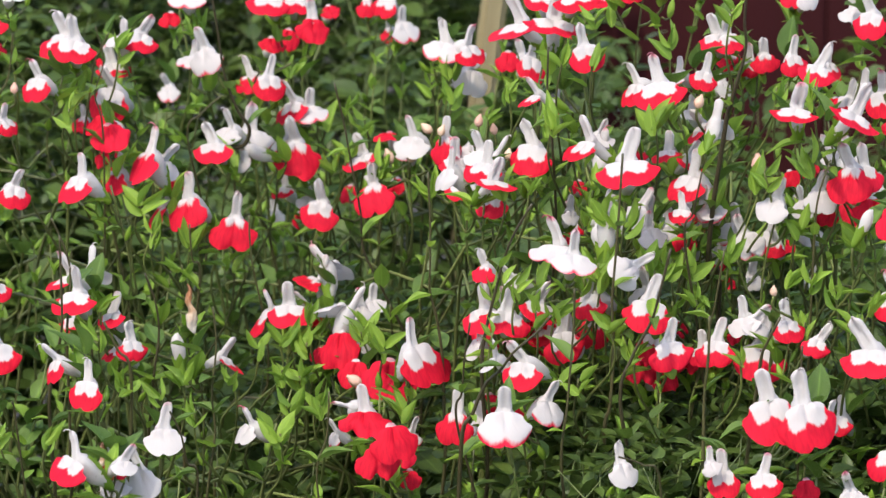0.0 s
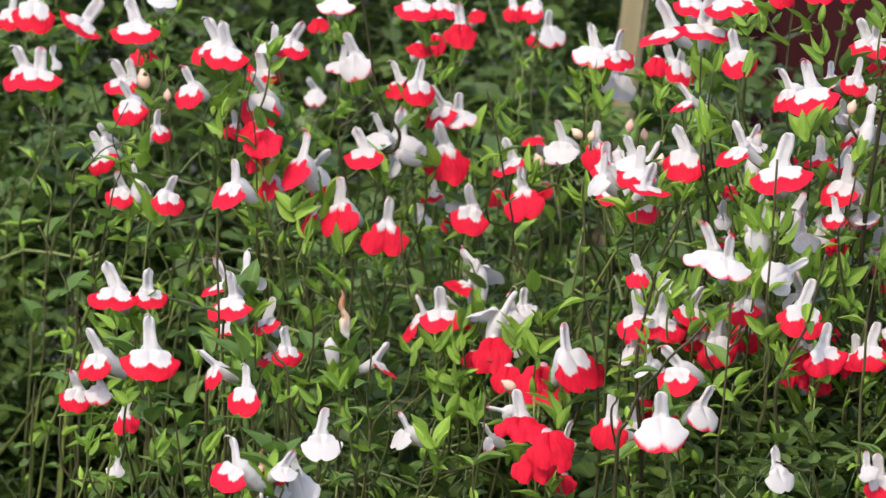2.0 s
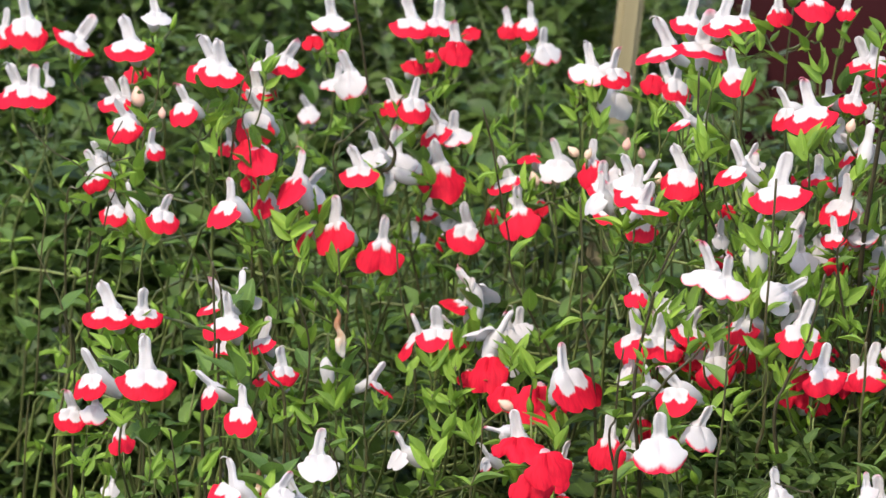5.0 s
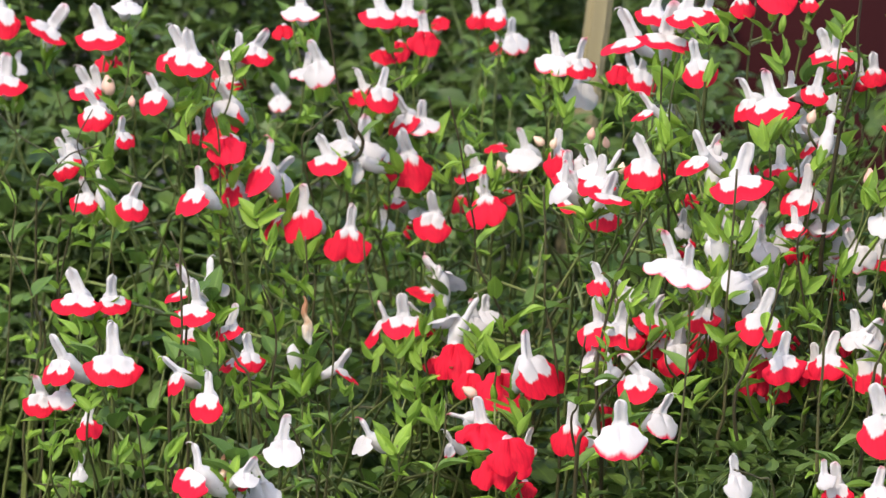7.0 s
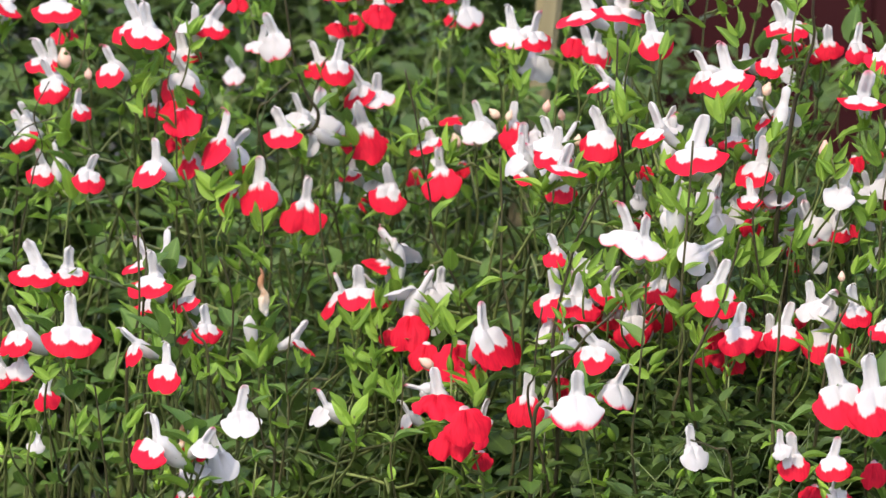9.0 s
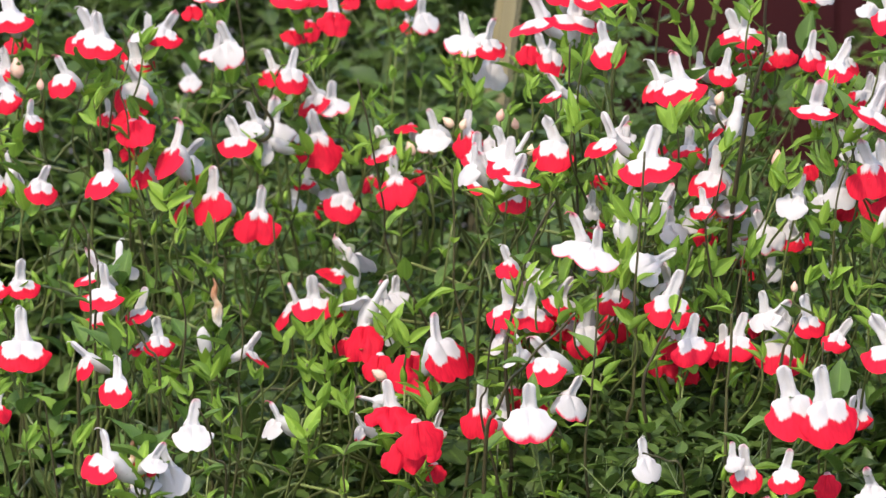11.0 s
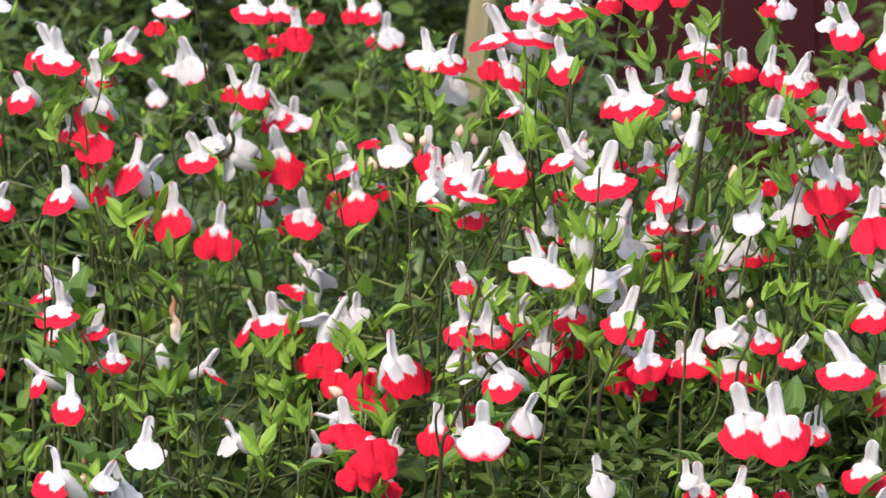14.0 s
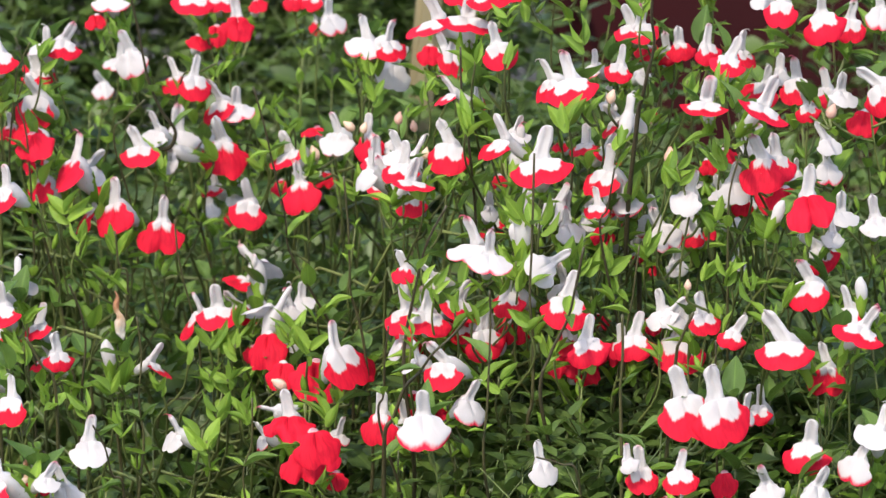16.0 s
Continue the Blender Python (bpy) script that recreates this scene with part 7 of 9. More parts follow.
flowering_stem([(-0.185, 0.173, 0.874), (-0.183, 0.180, 0.855), (-0.185, 0.212, 0.820), (-0.171, 0.282, 0.740), (-0.244, 0.385, 0.000)], [
    (-0.1853, 0.1724, 0.8721, 0.41, 187, 18, "lf"),
    (-0.1855, 0.1712, 0.8718, 0.40, 204, -32, "lf"),
    (-0.1845, 0.1718, 0.8682, 0.36, 89, 53, "lf")])
flowering_stem([(-0.141, 0.154, 0.856), (-0.140, 0.162, 0.837), (-0.144, 0.194, 0.802), (-0.093, 0.264, 0.722), (-0.044, 0.392, 0.000)], [
    (-0.1413, 0.1529, 0.8521, 0.46, 14, -30, "lf"),
    (-0.1416, 0.1540, 0.8487, 0.43, 22, -13, "lf"),
    (-0.1411, 0.1542, 0.8496, 0.56, 92, -16, "lf"),
    (-0.1418, 0.1540, 0.8483, 0.51, -87, -18, "lf")])
flowering_stem([(-0.158, 0.141, 0.858), (-0.161, 0.149, 0.839), (-0.149, 0.181, 0.804), (-0.189, 0.251, 0.724), (-0.272, 0.341, 0.000)], [
    (-0.1575, 0.1408, 0.8576, 0.50, 3, 11, "lf"),
    (-0.1579, 0.1408, 0.8503, 0.44, -36, -57, "lf"),
    (-0.1576, 0.1412, 0.8509, 0.56, -27, -15, "lf")])
flowering_stem([(-0.036, 0.237, 0.835), (-0.034, 0.244, 0.816), (-0.031, 0.276, 0.781), (0.022, 0.346, 0.701), (0.019, 0.440, 0.000)], [
    (-0.0360, 0.2357, 0.8307, 0.42, 77, 50, "lf"),
    (-0.0360, 0.2369, 0.8327, 0.40, 186, 47, "lf"),
    (-0.0370, 0.2363, 0.8273, 0.41, 111, 8, "lf"),
    (-0.0363, 0.2366, 0.8343, 0.41, 44, -39, "lf")])
flowering_stem([(-0.004, 0.226, 0.856), (-0.002, 0.234, 0.837), (-0.007, 0.266, 0.802), (-0.009, 0.336, 0.722), (-0.016, 0.465, 0.000)], [
    (-0.0041, 0.2254, 0.8492, 0.52, 157, -42, "lf"),
    (-0.0039, 0.2259, 0.8547, 0.48, 13, -25, "lf"),
    (-0.0049, 0.2247, 0.8525, 0.52, -15, 52, "lf"),
    (-0.0044, 0.2258, 0.8562, 0.47, 240, 11, "lf")])
flowering_stem([(0.005, 0.206, 0.863), (0.002, 0.213, 0.844), (-0.002, 0.245, 0.809), (-0.018, 0.315, 0.729), (-0.003, 0.425, 0.000)], [
    (0.0038, 0.2061, 0.8619, 0.51, 150, -56, "lf"),
    (0.0050, 0.2050, 0.8549, 0.44, -35, -30, "lf"),
    (0.0040, 0.2043, 0.8616, 0.53, 22, -18, "lf"),
    (0.0042, 0.2063, 0.8620, 0.52, 188, 27, "lf"),
    (0.0047, 0.2043, 0.8615, 0.55, -59, -28, "lf")])
flowering_stem([(0.006, 0.172, 0.860), (0.004, 0.179, 0.841), (0.010, 0.211, 0.806), (-0.040, 0.281, 0.726), (-0.033, 0.378, 0.000)], [
    (0.0053, 0.1720, 0.8531, 0.45, 267, 29, "lf"),
    (0.0051, 0.1721, 0.8578, 0.58, 2, -20, "lf"),
    (0.0054, 0.1705, 0.8559, 0.50, 217, -18, "lf"),
    (0.0065, 0.1706, 0.8586, 0.42, 74, 30, "lf")])
flowering_stem([(0.021, 0.117, 0.863), (0.020, 0.125, 0.844), (0.021, 0.157, 0.809), (0.048, 0.227, 0.729), (0.014, 0.292, 0.000)], [
    (0.0198, 0.1177, 0.8597, 0.35, 246, 25, "lf"),
    (0.0206, 0.1168, 0.8591, 0.37, 0, 42, "lf"),
    (0.0210, 0.1170, 0.8580, 0.39, -31, 42, "lf")])
flowering_stem([(0.029, 0.103, 0.873), (0.030, 0.110, 0.854), (0.022, 0.142, 0.819), (0.035, 0.212, 0.739), (0.010, 0.309, 0.000)], [
    (0.0296, 0.1020, 0.8687, 0.43, 29, -19, "lf"),
    (0.0290, 0.1020, 0.8721, 0.43, -27, 25, "lf"),
    (0.0279, 0.1026, 0.8672, 0.43, 27, -9, "lf"),
    (0.0286, 0.1019, 0.8729, 0.35, 182, 42, "lf")])
flowering_stem([(0.046, 0.028, 0.874), (0.045, 0.035, 0.855), (0.057, 0.067, 0.820), (0.080, 0.137, 0.740), (0.053, 0.210, 0.000)], [
    (0.0456, 0.0282, 0.8696, 0.53, 147, 22, "lf"),
    (0.0462, 0.0266, 0.8677, 0.63, -34, 41, "lf"),
    (0.0461, 0.0278, 0.8682, 0.54, -31, -14, "lf"),
    (0.0458, 0.0281, 0.8730, 0.70, 103, -7, "lf"),
    (0.0467, 0.0272, 0.8711, 0.60, 68, -24, "lf")])
flowering_stem([(0.050, 0.050, 0.895), (0.048, 0.058, 0.876), (0.052, 0.090, 0.841), (0.065, 0.160, 0.761), (0.047, 0.269, 0.000)], [
    (0.0499, 0.0500, 0.8940, 0.57, 191, 24, "lf"),
    (0.0493, 0.0505, 0.8927, 0.68, 225, -52, "lf"),
    (0.0507, 0.0504, 0.8932, 0.52, -53, 13, "lf"),
    (0.0503, 0.0494, 0.8942, 0.58, 32, 18, "lf")])
flowering_stem([(0.062, 0.044, 0.895), (0.062, 0.052, 0.876), (0.067, 0.084, 0.841), (0.049, 0.154, 0.761), (0.037, 0.253, 0.000)], [
    (0.0624, 0.0429, 0.8925, 0.45, 169, 17, "lf"),
    (0.0620, 0.0430, 0.8944, 0.53, 265, 14, "lf"),
    (0.0615, 0.0433, 0.8943, 0.54, -77, 37, "lf")])
flowering_stem([(0.064, 0.060, 0.913), (0.064, 0.068, 0.894), (0.063, 0.100, 0.859), (0.059, 0.170, 0.779), (0.039, 0.232, 0.000)], [
    (0.0643, 0.0592, 0.9069, 0.34, -9, 28, "lf"),
    (0.0636, 0.0599, 0.9069, 0.44, 166, -37, "lf"),
    (0.0634, 0.0589, 0.9111, 0.44, -41, -45, "lf"),
    (0.0636, 0.0598, 0.9107, 0.43, 25, 33, "lf")])
flowering_stem([(0.094, 0.052, 0.904), (0.095, 0.059, 0.885), (0.103, 0.091, 0.850), (0.088, 0.161, 0.770), (0.033, 0.252, 0.000)], [
    (0.0930, 0.0518, 0.9013, 0.48, 72, 22, "lf"),
    (0.0944, 0.0518, 0.8998, 0.64, 171, 7, "lf"),
    (0.0946, 0.0510, 0.9011, 0.50, -36, -46, "lf"),
    (0.0943, 0.0513, 0.8961, 0.64, 75, -44, "lf")])
flowering_stem([(0.086, 0.004, 0.880), (0.088, 0.011, 0.861), (0.086, 0.043, 0.826), (0.076, 0.113, 0.746), (0.053, 0.194, 0.000)], [
    (0.0867, 0.0030, 0.8766, 0.69, 53, 20, "lf"),
    (0.0858, 0.0038, 0.8742, 0.63, 260, -37, "lf"),
    (0.0852, 0.0026, 0.8754, 0.76, 224, 36, "lf"),
    (0.0859, 0.0030, 0.8730, 0.66, 69, -11, "lf")])
flowering_stem([(0.120, 0.065, 0.915), (0.118, 0.072, 0.896), (0.121, 0.104, 0.861), (0.096, 0.174, 0.781), (0.065, 0.294, 0.000)], [
    (0.1194, 0.0651, 0.9073, 0.53, -18, 22, "lf"),
    (0.1189, 0.0651, 0.9087, 0.55, 250, -38, "lf"),
    (0.1204, 0.0652, 0.9145, 0.47, -85, -43, "lf"),
    (0.1196, 0.0640, 0.9130, 0.46, -37, 48, "lf"),
    (0.1197, 0.0634, 0.9109, 0.48, 194, 29, "lf")])
flowering_stem([(0.135, 0.009, 0.892), (0.133, 0.017, 0.873), (0.121, 0.049, 0.838), (0.114, 0.119, 0.758), (0.038, 0.182, 0.000)], [
    (0.1343, 0.0079, 0.8847, 0.49, 147, 43, "lf"),
    (0.1352, 0.0077, 0.8869, 0.48, 179, 16, "lf"),
    (0.1341, 0.0095, 0.8866, 0.58, 268, 28, "lf")])
flowering_stem([(0.150, 0.020, 0.887), (0.153, 0.027, 0.868), (0.159, 0.059, 0.833), (0.123, 0.129, 0.753), (0.075, 0.252, 0.000)], [
    (0.1487, 0.0185, 0.8872, 0.54, 31, -9, "lf"),
    (0.1495, 0.0189, 0.8853, 0.47, 37, 7, "lf"),
    (0.1494, 0.0196, 0.8798, 0.52, 249, -15, "lf"),
    (0.1495, 0.0192, 0.8838, 0.51, 199, 13, "lf")])
flowering_stem([(0.159, -0.013, 0.877), (0.157, -0.005, 0.858), (0.170, 0.027, 0.823), (0.169, 0.097, 0.743), (0.228, 0.184, 0.000)], [
    (0.1589, -0.0126, 0.8720, 0.48, 5, 8, "lf"),
    (0.1596, -0.0136, 0.8729, 0.47, 77, -49, "lf"),
    (0.1587, -0.0138, 0.8755, 0.50, -81, 14, "lf"),
    (0.1589, -0.0126, 0.8693, 0.48, -55, 36, "lf")])
flowering_stem([(0.149, -0.013, 0.867), (0.146, -0.006, 0.848), (0.155, 0.026, 0.813), (0.170, 0.096, 0.733), (0.242, 0.168, 0.000)], [
    (0.1479, -0.0139, 0.8658, 0.70, 167, 7, "lf"),
    (0.1484, -0.0139, 0.8593, 0.62, 6, -45, "lf"),
    (0.1477, -0.0148, 0.8634, 0.51, 9, -27, "lf"),
    (0.1488, -0.0144, 0.8597, 0.55, -52, -18, "lf")])
flowering_stem([(-0.126, 0.120, 0.824), (-0.128, 0.127, 0.805), (-0.109, 0.159, 0.770), (-0.099, 0.229, 0.690), (-0.033, 0.312, 0.000)], [
    (-0.1269, 0.1196, 0.8209, 0.63, -53, 27, "lf"),
    (-0.1259, 0.1188, 0.8171, 0.64, 92, 56, "lf"),
    (-0.1256, 0.1202, 0.8203, 0.64, 138, 50, "lf"),
    (-0.1253, 0.1190, 0.8166, 0.62, 105, -49, "lf"),
    (-0.1258, 0.1198, 0.8207, 0.61, -51, -44, "lf")])
flowering_stem([(-0.121, 0.112, 0.810), (-0.124, 0.120, 0.791), (-0.103, 0.152, 0.756), (-0.179, 0.222, 0.676), (-0.241, 0.324, 0.000)], [
    (-0.1206, 0.1112, 0.8104, 0.47, 91, -35, "lf"),
    (-0.1206, 0.1127, 0.8098, 0.46, 129, 18, "lf"),
    (-0.1206, 0.1110, 0.8025, 0.54, 181, 16, "lf"),
    (-0.1202, 0.1119, 0.8095, 0.55, -46, 13, "lf"),
    (-0.1214, 0.1114, 0.8035, 0.48, 44, 12, "lf")])
flowering_stem([(-0.106, 0.130, 0.804), (-0.107, 0.138, 0.785), (-0.104, 0.170, 0.750), (-0.150, 0.240, 0.670), (-0.087, 0.359, 0.000)], [
    (-0.1066, 0.1298, 0.7989, 0.60, 213, 35, "lf"),
    (-0.1053, 0.1290, 0.7998, 0.68, -39, 31, "lf"),
    (-0.1060, 0.1289, 0.8027, 0.60, 48, -11, "lf"),
    (-0.1063, 0.1306, 0.7995, 0.62, 138, 27, "lf"),
    (-0.1071, 0.1294, 0.8001, 0.52, 256, -22, "lf")])
flowering_stem([(-0.109, 0.119, 0.795), (-0.107, 0.127, 0.776), (-0.095, 0.159, 0.741), (-0.149, 0.229, 0.661), (-0.066, 0.305, 0.000)], [
    (-0.1099, 0.1187, 0.7918, 0.59, 232, -54, "lf"),
    (-0.1100, 0.1199, 0.7916, 0.47, -24, -45, "lf"),
    (-0.1092, 0.1192, 0.7899, 0.47, 187, 41, "lf"),
    (-0.1100, 0.1192, 0.7876, 0.51, 200, 36, "lf")])
flowering_stem([(-0.138, 0.035, 0.797), (-0.137, 0.042, 0.778), (-0.133, 0.074, 0.743), (-0.166, 0.144, 0.663), (-0.234, 0.276, 0.000)], [
    (-0.1374, 0.0351, 0.7927, 0.49, 92, -25, "lf"),
    (-0.1389, 0.0335, 0.7935, 0.49, 108, 40, "lf"),
    (-0.1373, 0.0341, 0.7931, 0.53, 16, 42, "lf"),
    (-0.1388, 0.0338, 0.7917, 0.53, 181, -17, "lf")])
flowering_stem([(0.067, -0.012, 0.846), (0.069, -0.005, 0.827), (0.083, 0.027, 0.792), (0.015, 0.097, 0.712), (0.026, 0.236, 0.000)], [
    (0.0666, -0.0120, 0.8394, 0.53, 212, -52, "lf"),
    (0.0666, -0.0130, 0.8394, 0.55, 124, -43, "lf"),
    (0.0664, -0.0138, 0.8421, 0.56, 70, -35, "lf"),
    (0.0668, -0.0123, 0.8379, 0.57, 153, 19, "lf"),
    (0.0671, -0.0128, 0.8437, 0.56, -37, 7, "lf")])
flowering_stem([(0.074, -0.018, 0.842), (0.073, -0.011, 0.823), (0.078, 0.021, 0.788), (0.018, 0.091, 0.708), (0.026, 0.225, 0.000)], [
    (0.0727, -0.0192, 0.8407, 0.65, 91, -15, "lf"),
    (0.0744, -0.0184, 0.8385, 0.64, 130, 35, "lf"),
    (0.0740, -0.0194, 0.8362, 0.64, 213, 48, "lf"),
    (0.0740, -0.0195, 0.8405, 0.72, 228, 27, "lf"),
    (0.0731, -0.0183, 0.8382, 0.62, 38, -39, "lf")])
flowering_stem([(0.062, -0.014, 0.825), (0.062, -0.006, 0.806), (0.065, 0.026, 0.771), (0.072, 0.096, 0.691), (0.035, 0.156, 0.000)], [
    (0.0625, -0.0146, 0.8184, 0.42, 251, -18, "lf"),
    (0.0630, -0.0133, 0.8168, 0.53, 114, 18, "lf"),
    (0.0629, -0.0138, 0.8220, 0.45, 89, -22, "lf")])
flowering_stem([(0.085, -0.018, 0.826), (0.084, -0.010, 0.807), (0.081, 0.022, 0.772), (0.044, 0.092, 0.692), (0.018, 0.178, 0.000)], [
    (0.0847, -0.0179, 0.8229, 0.64, -49, 34, "lf"),
    (0.0839, -0.0182, 0.8245, 0.57, -44, 17, "lf"),
    (0.0844, -0.0189, 0.8204, 0.70, 162, -14, "lf"),
    (0.0839, -0.0187, 0.8222, 0.62, 246, 16, "lf")])
flowering_stem([(0.092, -0.012, 0.825), (0.095, -0.004, 0.806), (0.101, 0.028, 0.771), (0.039, 0.098, 0.691), (0.024, 0.233, 0.000)], [
    (0.0914, -0.0116, 0.8176, 0.64, -26, -24, "lf"),
    (0.0914, -0.0121, 0.8195, 0.57, 79, -47, "lf"),
    (0.0916, -0.0120, 0.8184, 0.57, 24, 56, "lf"),
    (0.0920, -0.0115, 0.8219, 0.63, 31, -9, "lf"),
    (0.0927, -0.0122, 0.8168, 0.64, 115, 24, "lf")])
flowering_stem([(0.101, -0.009, 0.824), (0.101, -0.001, 0.805), (0.092, 0.031, 0.770), (0.096, 0.101, 0.690), (0.063, 0.176, 0.000)], [
    (0.1016, -0.0096, 0.8171, 0.52, 59, -32, "lf"),
    (0.1005, -0.0091, 0.8172, 0.65, 99, 54, "lf"),
    (0.1004, -0.0092, 0.8226, 0.48, 55, 15, "lf"),
    (0.1018, -0.0102, 0.8198, 0.55, 98, -12, "lf")])
flowering_stem([(0.117, -0.008, 0.828), (0.116, -0.001, 0.809), (0.127, 0.031, 0.774), (0.087, 0.101, 0.694), (0.025, 0.231, 0.000)], [
    (0.1166, -0.0089, 0.8243, 0.59, 25, 32, "lf"),
    (0.1165, -0.0079, 0.8219, 0.52, 197, -49, "lf"),
    (0.1163, -0.0094, 0.8277, 0.44, 87, 14, "lf"),
    (0.1174, -0.0085, 0.8233, 0.46, -70, -39, "lf"),
    (0.1168, -0.0078, 0.8208, 0.54, 178, -35, "lf")])
flowering_stem([(0.125, -0.018, 0.860), (0.122, -0.010, 0.841), (0.109, 0.022, 0.806), (0.099, 0.092, 0.726), (0.055, 0.161, 0.000)], [
    (0.1254, -0.0174, 0.8535, 0.61, -2, 47, "lf"),
    (0.1256, -0.0189, 0.8536, 0.56, 218, -8, "lf"),
    (0.1250, -0.0176, 0.8543, 0.59, 243, 20, "lf"),
    (0.1245, -0.0174, 0.8552, 0.69, 122, 11, "lf"),
    (0.1239, -0.0175, 0.8590, 0.71, 172, 27, "lf")])
flowering_stem([(0.129, -0.021, 0.863), (0.132, -0.014, 0.844), (0.122, 0.018, 0.809), (0.144, 0.088, 0.729), (0.076, 0.179, 0.000)], [
    (0.1291, -0.0220, 0.8574, 0.41, 114, -40, "lf"),
    (0.1297, -0.0210, 0.8564, 0.45, -82, -40, "lf"),
    (0.1299, -0.0208, 0.8554, 0.48, 69, 47, "lf"),
    (0.1293, -0.0226, 0.8625, 0.50, 87, 41, "lf")])
flowering_stem([(0.143, -0.018, 0.842), (0.142, -0.010, 0.823), (0.157, 0.022, 0.788), (0.203, 0.092, 0.708), (0.256, 0.165, 0.000)], [
    (0.1439, -0.0183, 0.8393, 0.42, 222, -46, "lf"),
    (0.1425, -0.0194, 0.8353, 0.54, 112, -27, "lf"),
    (0.1439, -0.0188, 0.8400, 0.56, 242, 17, "lf")])
flowering_stem([(0.166, -0.042, 0.842), (0.166, -0.035, 0.823), (0.152, -0.003, 0.788), (0.149, 0.067, 0.708), (0.073, 0.206, 0.000)], [
    (0.1662, -0.0420, 0.8363, 0.60, -39, -53, "lf"),
    (0.1666, -0.0431, 0.8355, 0.47, 46, -11, "lf"),
    (0.1652, -0.0432, 0.8417, 0.47, -80, 42, "lf"),
    (0.1658, -0.0429, 0.8410, 0.58, 123, -49, "lf"),
    (0.1651, -0.0423, 0.8364, 0.66, -66, -37, "lf")])
flowering_stem([(-0.041, 0.227, 0.825), (-0.044, 0.234, 0.806), (-0.049, 0.266, 0.771), (-0.033, 0.336, 0.691), (-0.032, 0.448, 0.000)], [
    (-0.0408, 0.2265, 0.8219, 0.44, 126, 39, "lf"),
    (-0.0410, 0.2256, 0.8199, 0.51, 92, 10, "lf"),
    (-0.0419, 0.2252, 0.8231, 0.50, 248, -38, "lf")])
flowering_stem([(-0.026, 0.203, 0.823), (-0.025, 0.210, 0.804), (-0.022, 0.242, 0.769), (-0.058, 0.312, 0.689), (-0.042, 0.406, 0.000)], [
    (-0.0264, 0.2032, 0.8201, 0.50, 197, 34, "lf"),
    (-0.0265, 0.2019, 0.8177, 0.49, -5, -53, "lf"),
    (-0.0256, 0.2016, 0.8228, 0.63, 95, -12, "lf"),
    (-0.0267, 0.2033, 0.8166, 0.56, 17, 51, "lf"),
    (-0.0258, 0.2022, 0.8170, 0.63, 69, 20, "lf")])
flowering_stem([(-0.003, 0.132, 0.828), (-0.002, 0.139, 0.809), (0.007, 0.171, 0.774), (-0.049, 0.241, 0.694), (-0.033, 0.334, 0.000)], [
    (-0.0033, 0.1301, 0.8236, 0.52, 48, -50, "lf"),
    (-0.0036, 0.1306, 0.8257, 0.54, -14, -49, "lf"),
    (-0.0039, 0.1305, 0.8202, 0.63, 142, -36, "lf"),
    (-0.0032, 0.1313, 0.8260, 0.55, 66, 12, "lf"),
    (-0.0036, 0.1312, 0.8224, 0.62, 191, 9, "lf")])
flowering_stem([(0.027, 0.032, 0.848), (0.026, 0.039, 0.829), (0.015, 0.071, 0.794), (0.006, 0.141, 0.714), (-0.008, 0.217, 0.000)], [
    (0.0266, 0.0317, 0.8412, 0.55, 80, -40, "lf"),
    (0.0265, 0.0305, 0.8407, 0.53, 23, 16, "lf"),
    (0.0272, 0.0322, 0.8475, 0.49, 10, 27, "lf"),
    (0.0275, 0.0320, 0.8456, 0.60, -17, 56, "lf")])
flowering_stem([(0.037, 0.021, 0.847), (0.034, 0.029, 0.828), (0.024, 0.061, 0.793), (0.062, 0.131, 0.713), (0.025, 0.200, 0.000)], [
    (0.0362, 0.0200, 0.8449, 0.45, 6, 48, "lf"),
    (0.0373, 0.0216, 0.8450, 0.50, 187, -25, "lf"),
    (0.0375, 0.0199, 0.8464, 0.39, 63, 31, "lf"),
    (0.0377, 0.0199, 0.8465, 0.38, -58, 11, "lf")])
flowering_stem([(-0.054, 0.111, 0.773), (-0.053, 0.118, 0.754), (-0.044, 0.150, 0.719), (-0.020, 0.220, 0.639), (-0.006, 0.340, 0.000)], [
    (-0.0529, 0.1094, 0.7675, 0.51, 146, 43, "lf"),
    (-0.0532, 0.1100, 0.7709, 0.59, 4, -8, "lf"),
    (-0.0547, 0.1094, 0.7722, 0.57, 127, 22, "lf"),
    (-0.0542, 0.1102, 0.7673, 0.52, 217, 38, "lf"),
    (-0.0546, 0.1097, 0.7711, 0.60, 11, -9, "lf")])
flowering_stem([(-0.064, 0.121, 0.768), (-0.063, 0.128, 0.749), (-0.080, 0.160, 0.714), (-0.085, 0.230, 0.634), (-0.028, 0.338, 0.000)], [
    (-0.0628, 0.1210, 0.7618, 0.48, -36, -28, "lf"),
    (-0.0636, 0.1198, 0.7628, 0.48, 252, 9, "lf"),
    (-0.0637, 0.1205, 0.7605, 0.65, 247, 54, "lf"),
    (-0.0641, 0.1197, 0.7680, 0.50, -57, 28, "lf")])
flowering_stem([(-0.057, 0.058, 0.761), (-0.058, 0.065, 0.742), (-0.066, 0.097, 0.707), (-0.114, 0.167, 0.627), (-0.060, 0.241, 0.000)], [
    (-0.0565, 0.0573, 0.7598, 0.62, 22, -53, "lf"),
    (-0.0569, 0.0580, 0.7541, 0.50, 181, -22, "lf"),
    (-0.0574, 0.0580, 0.7539, 0.67, 194, -48, "lf")])
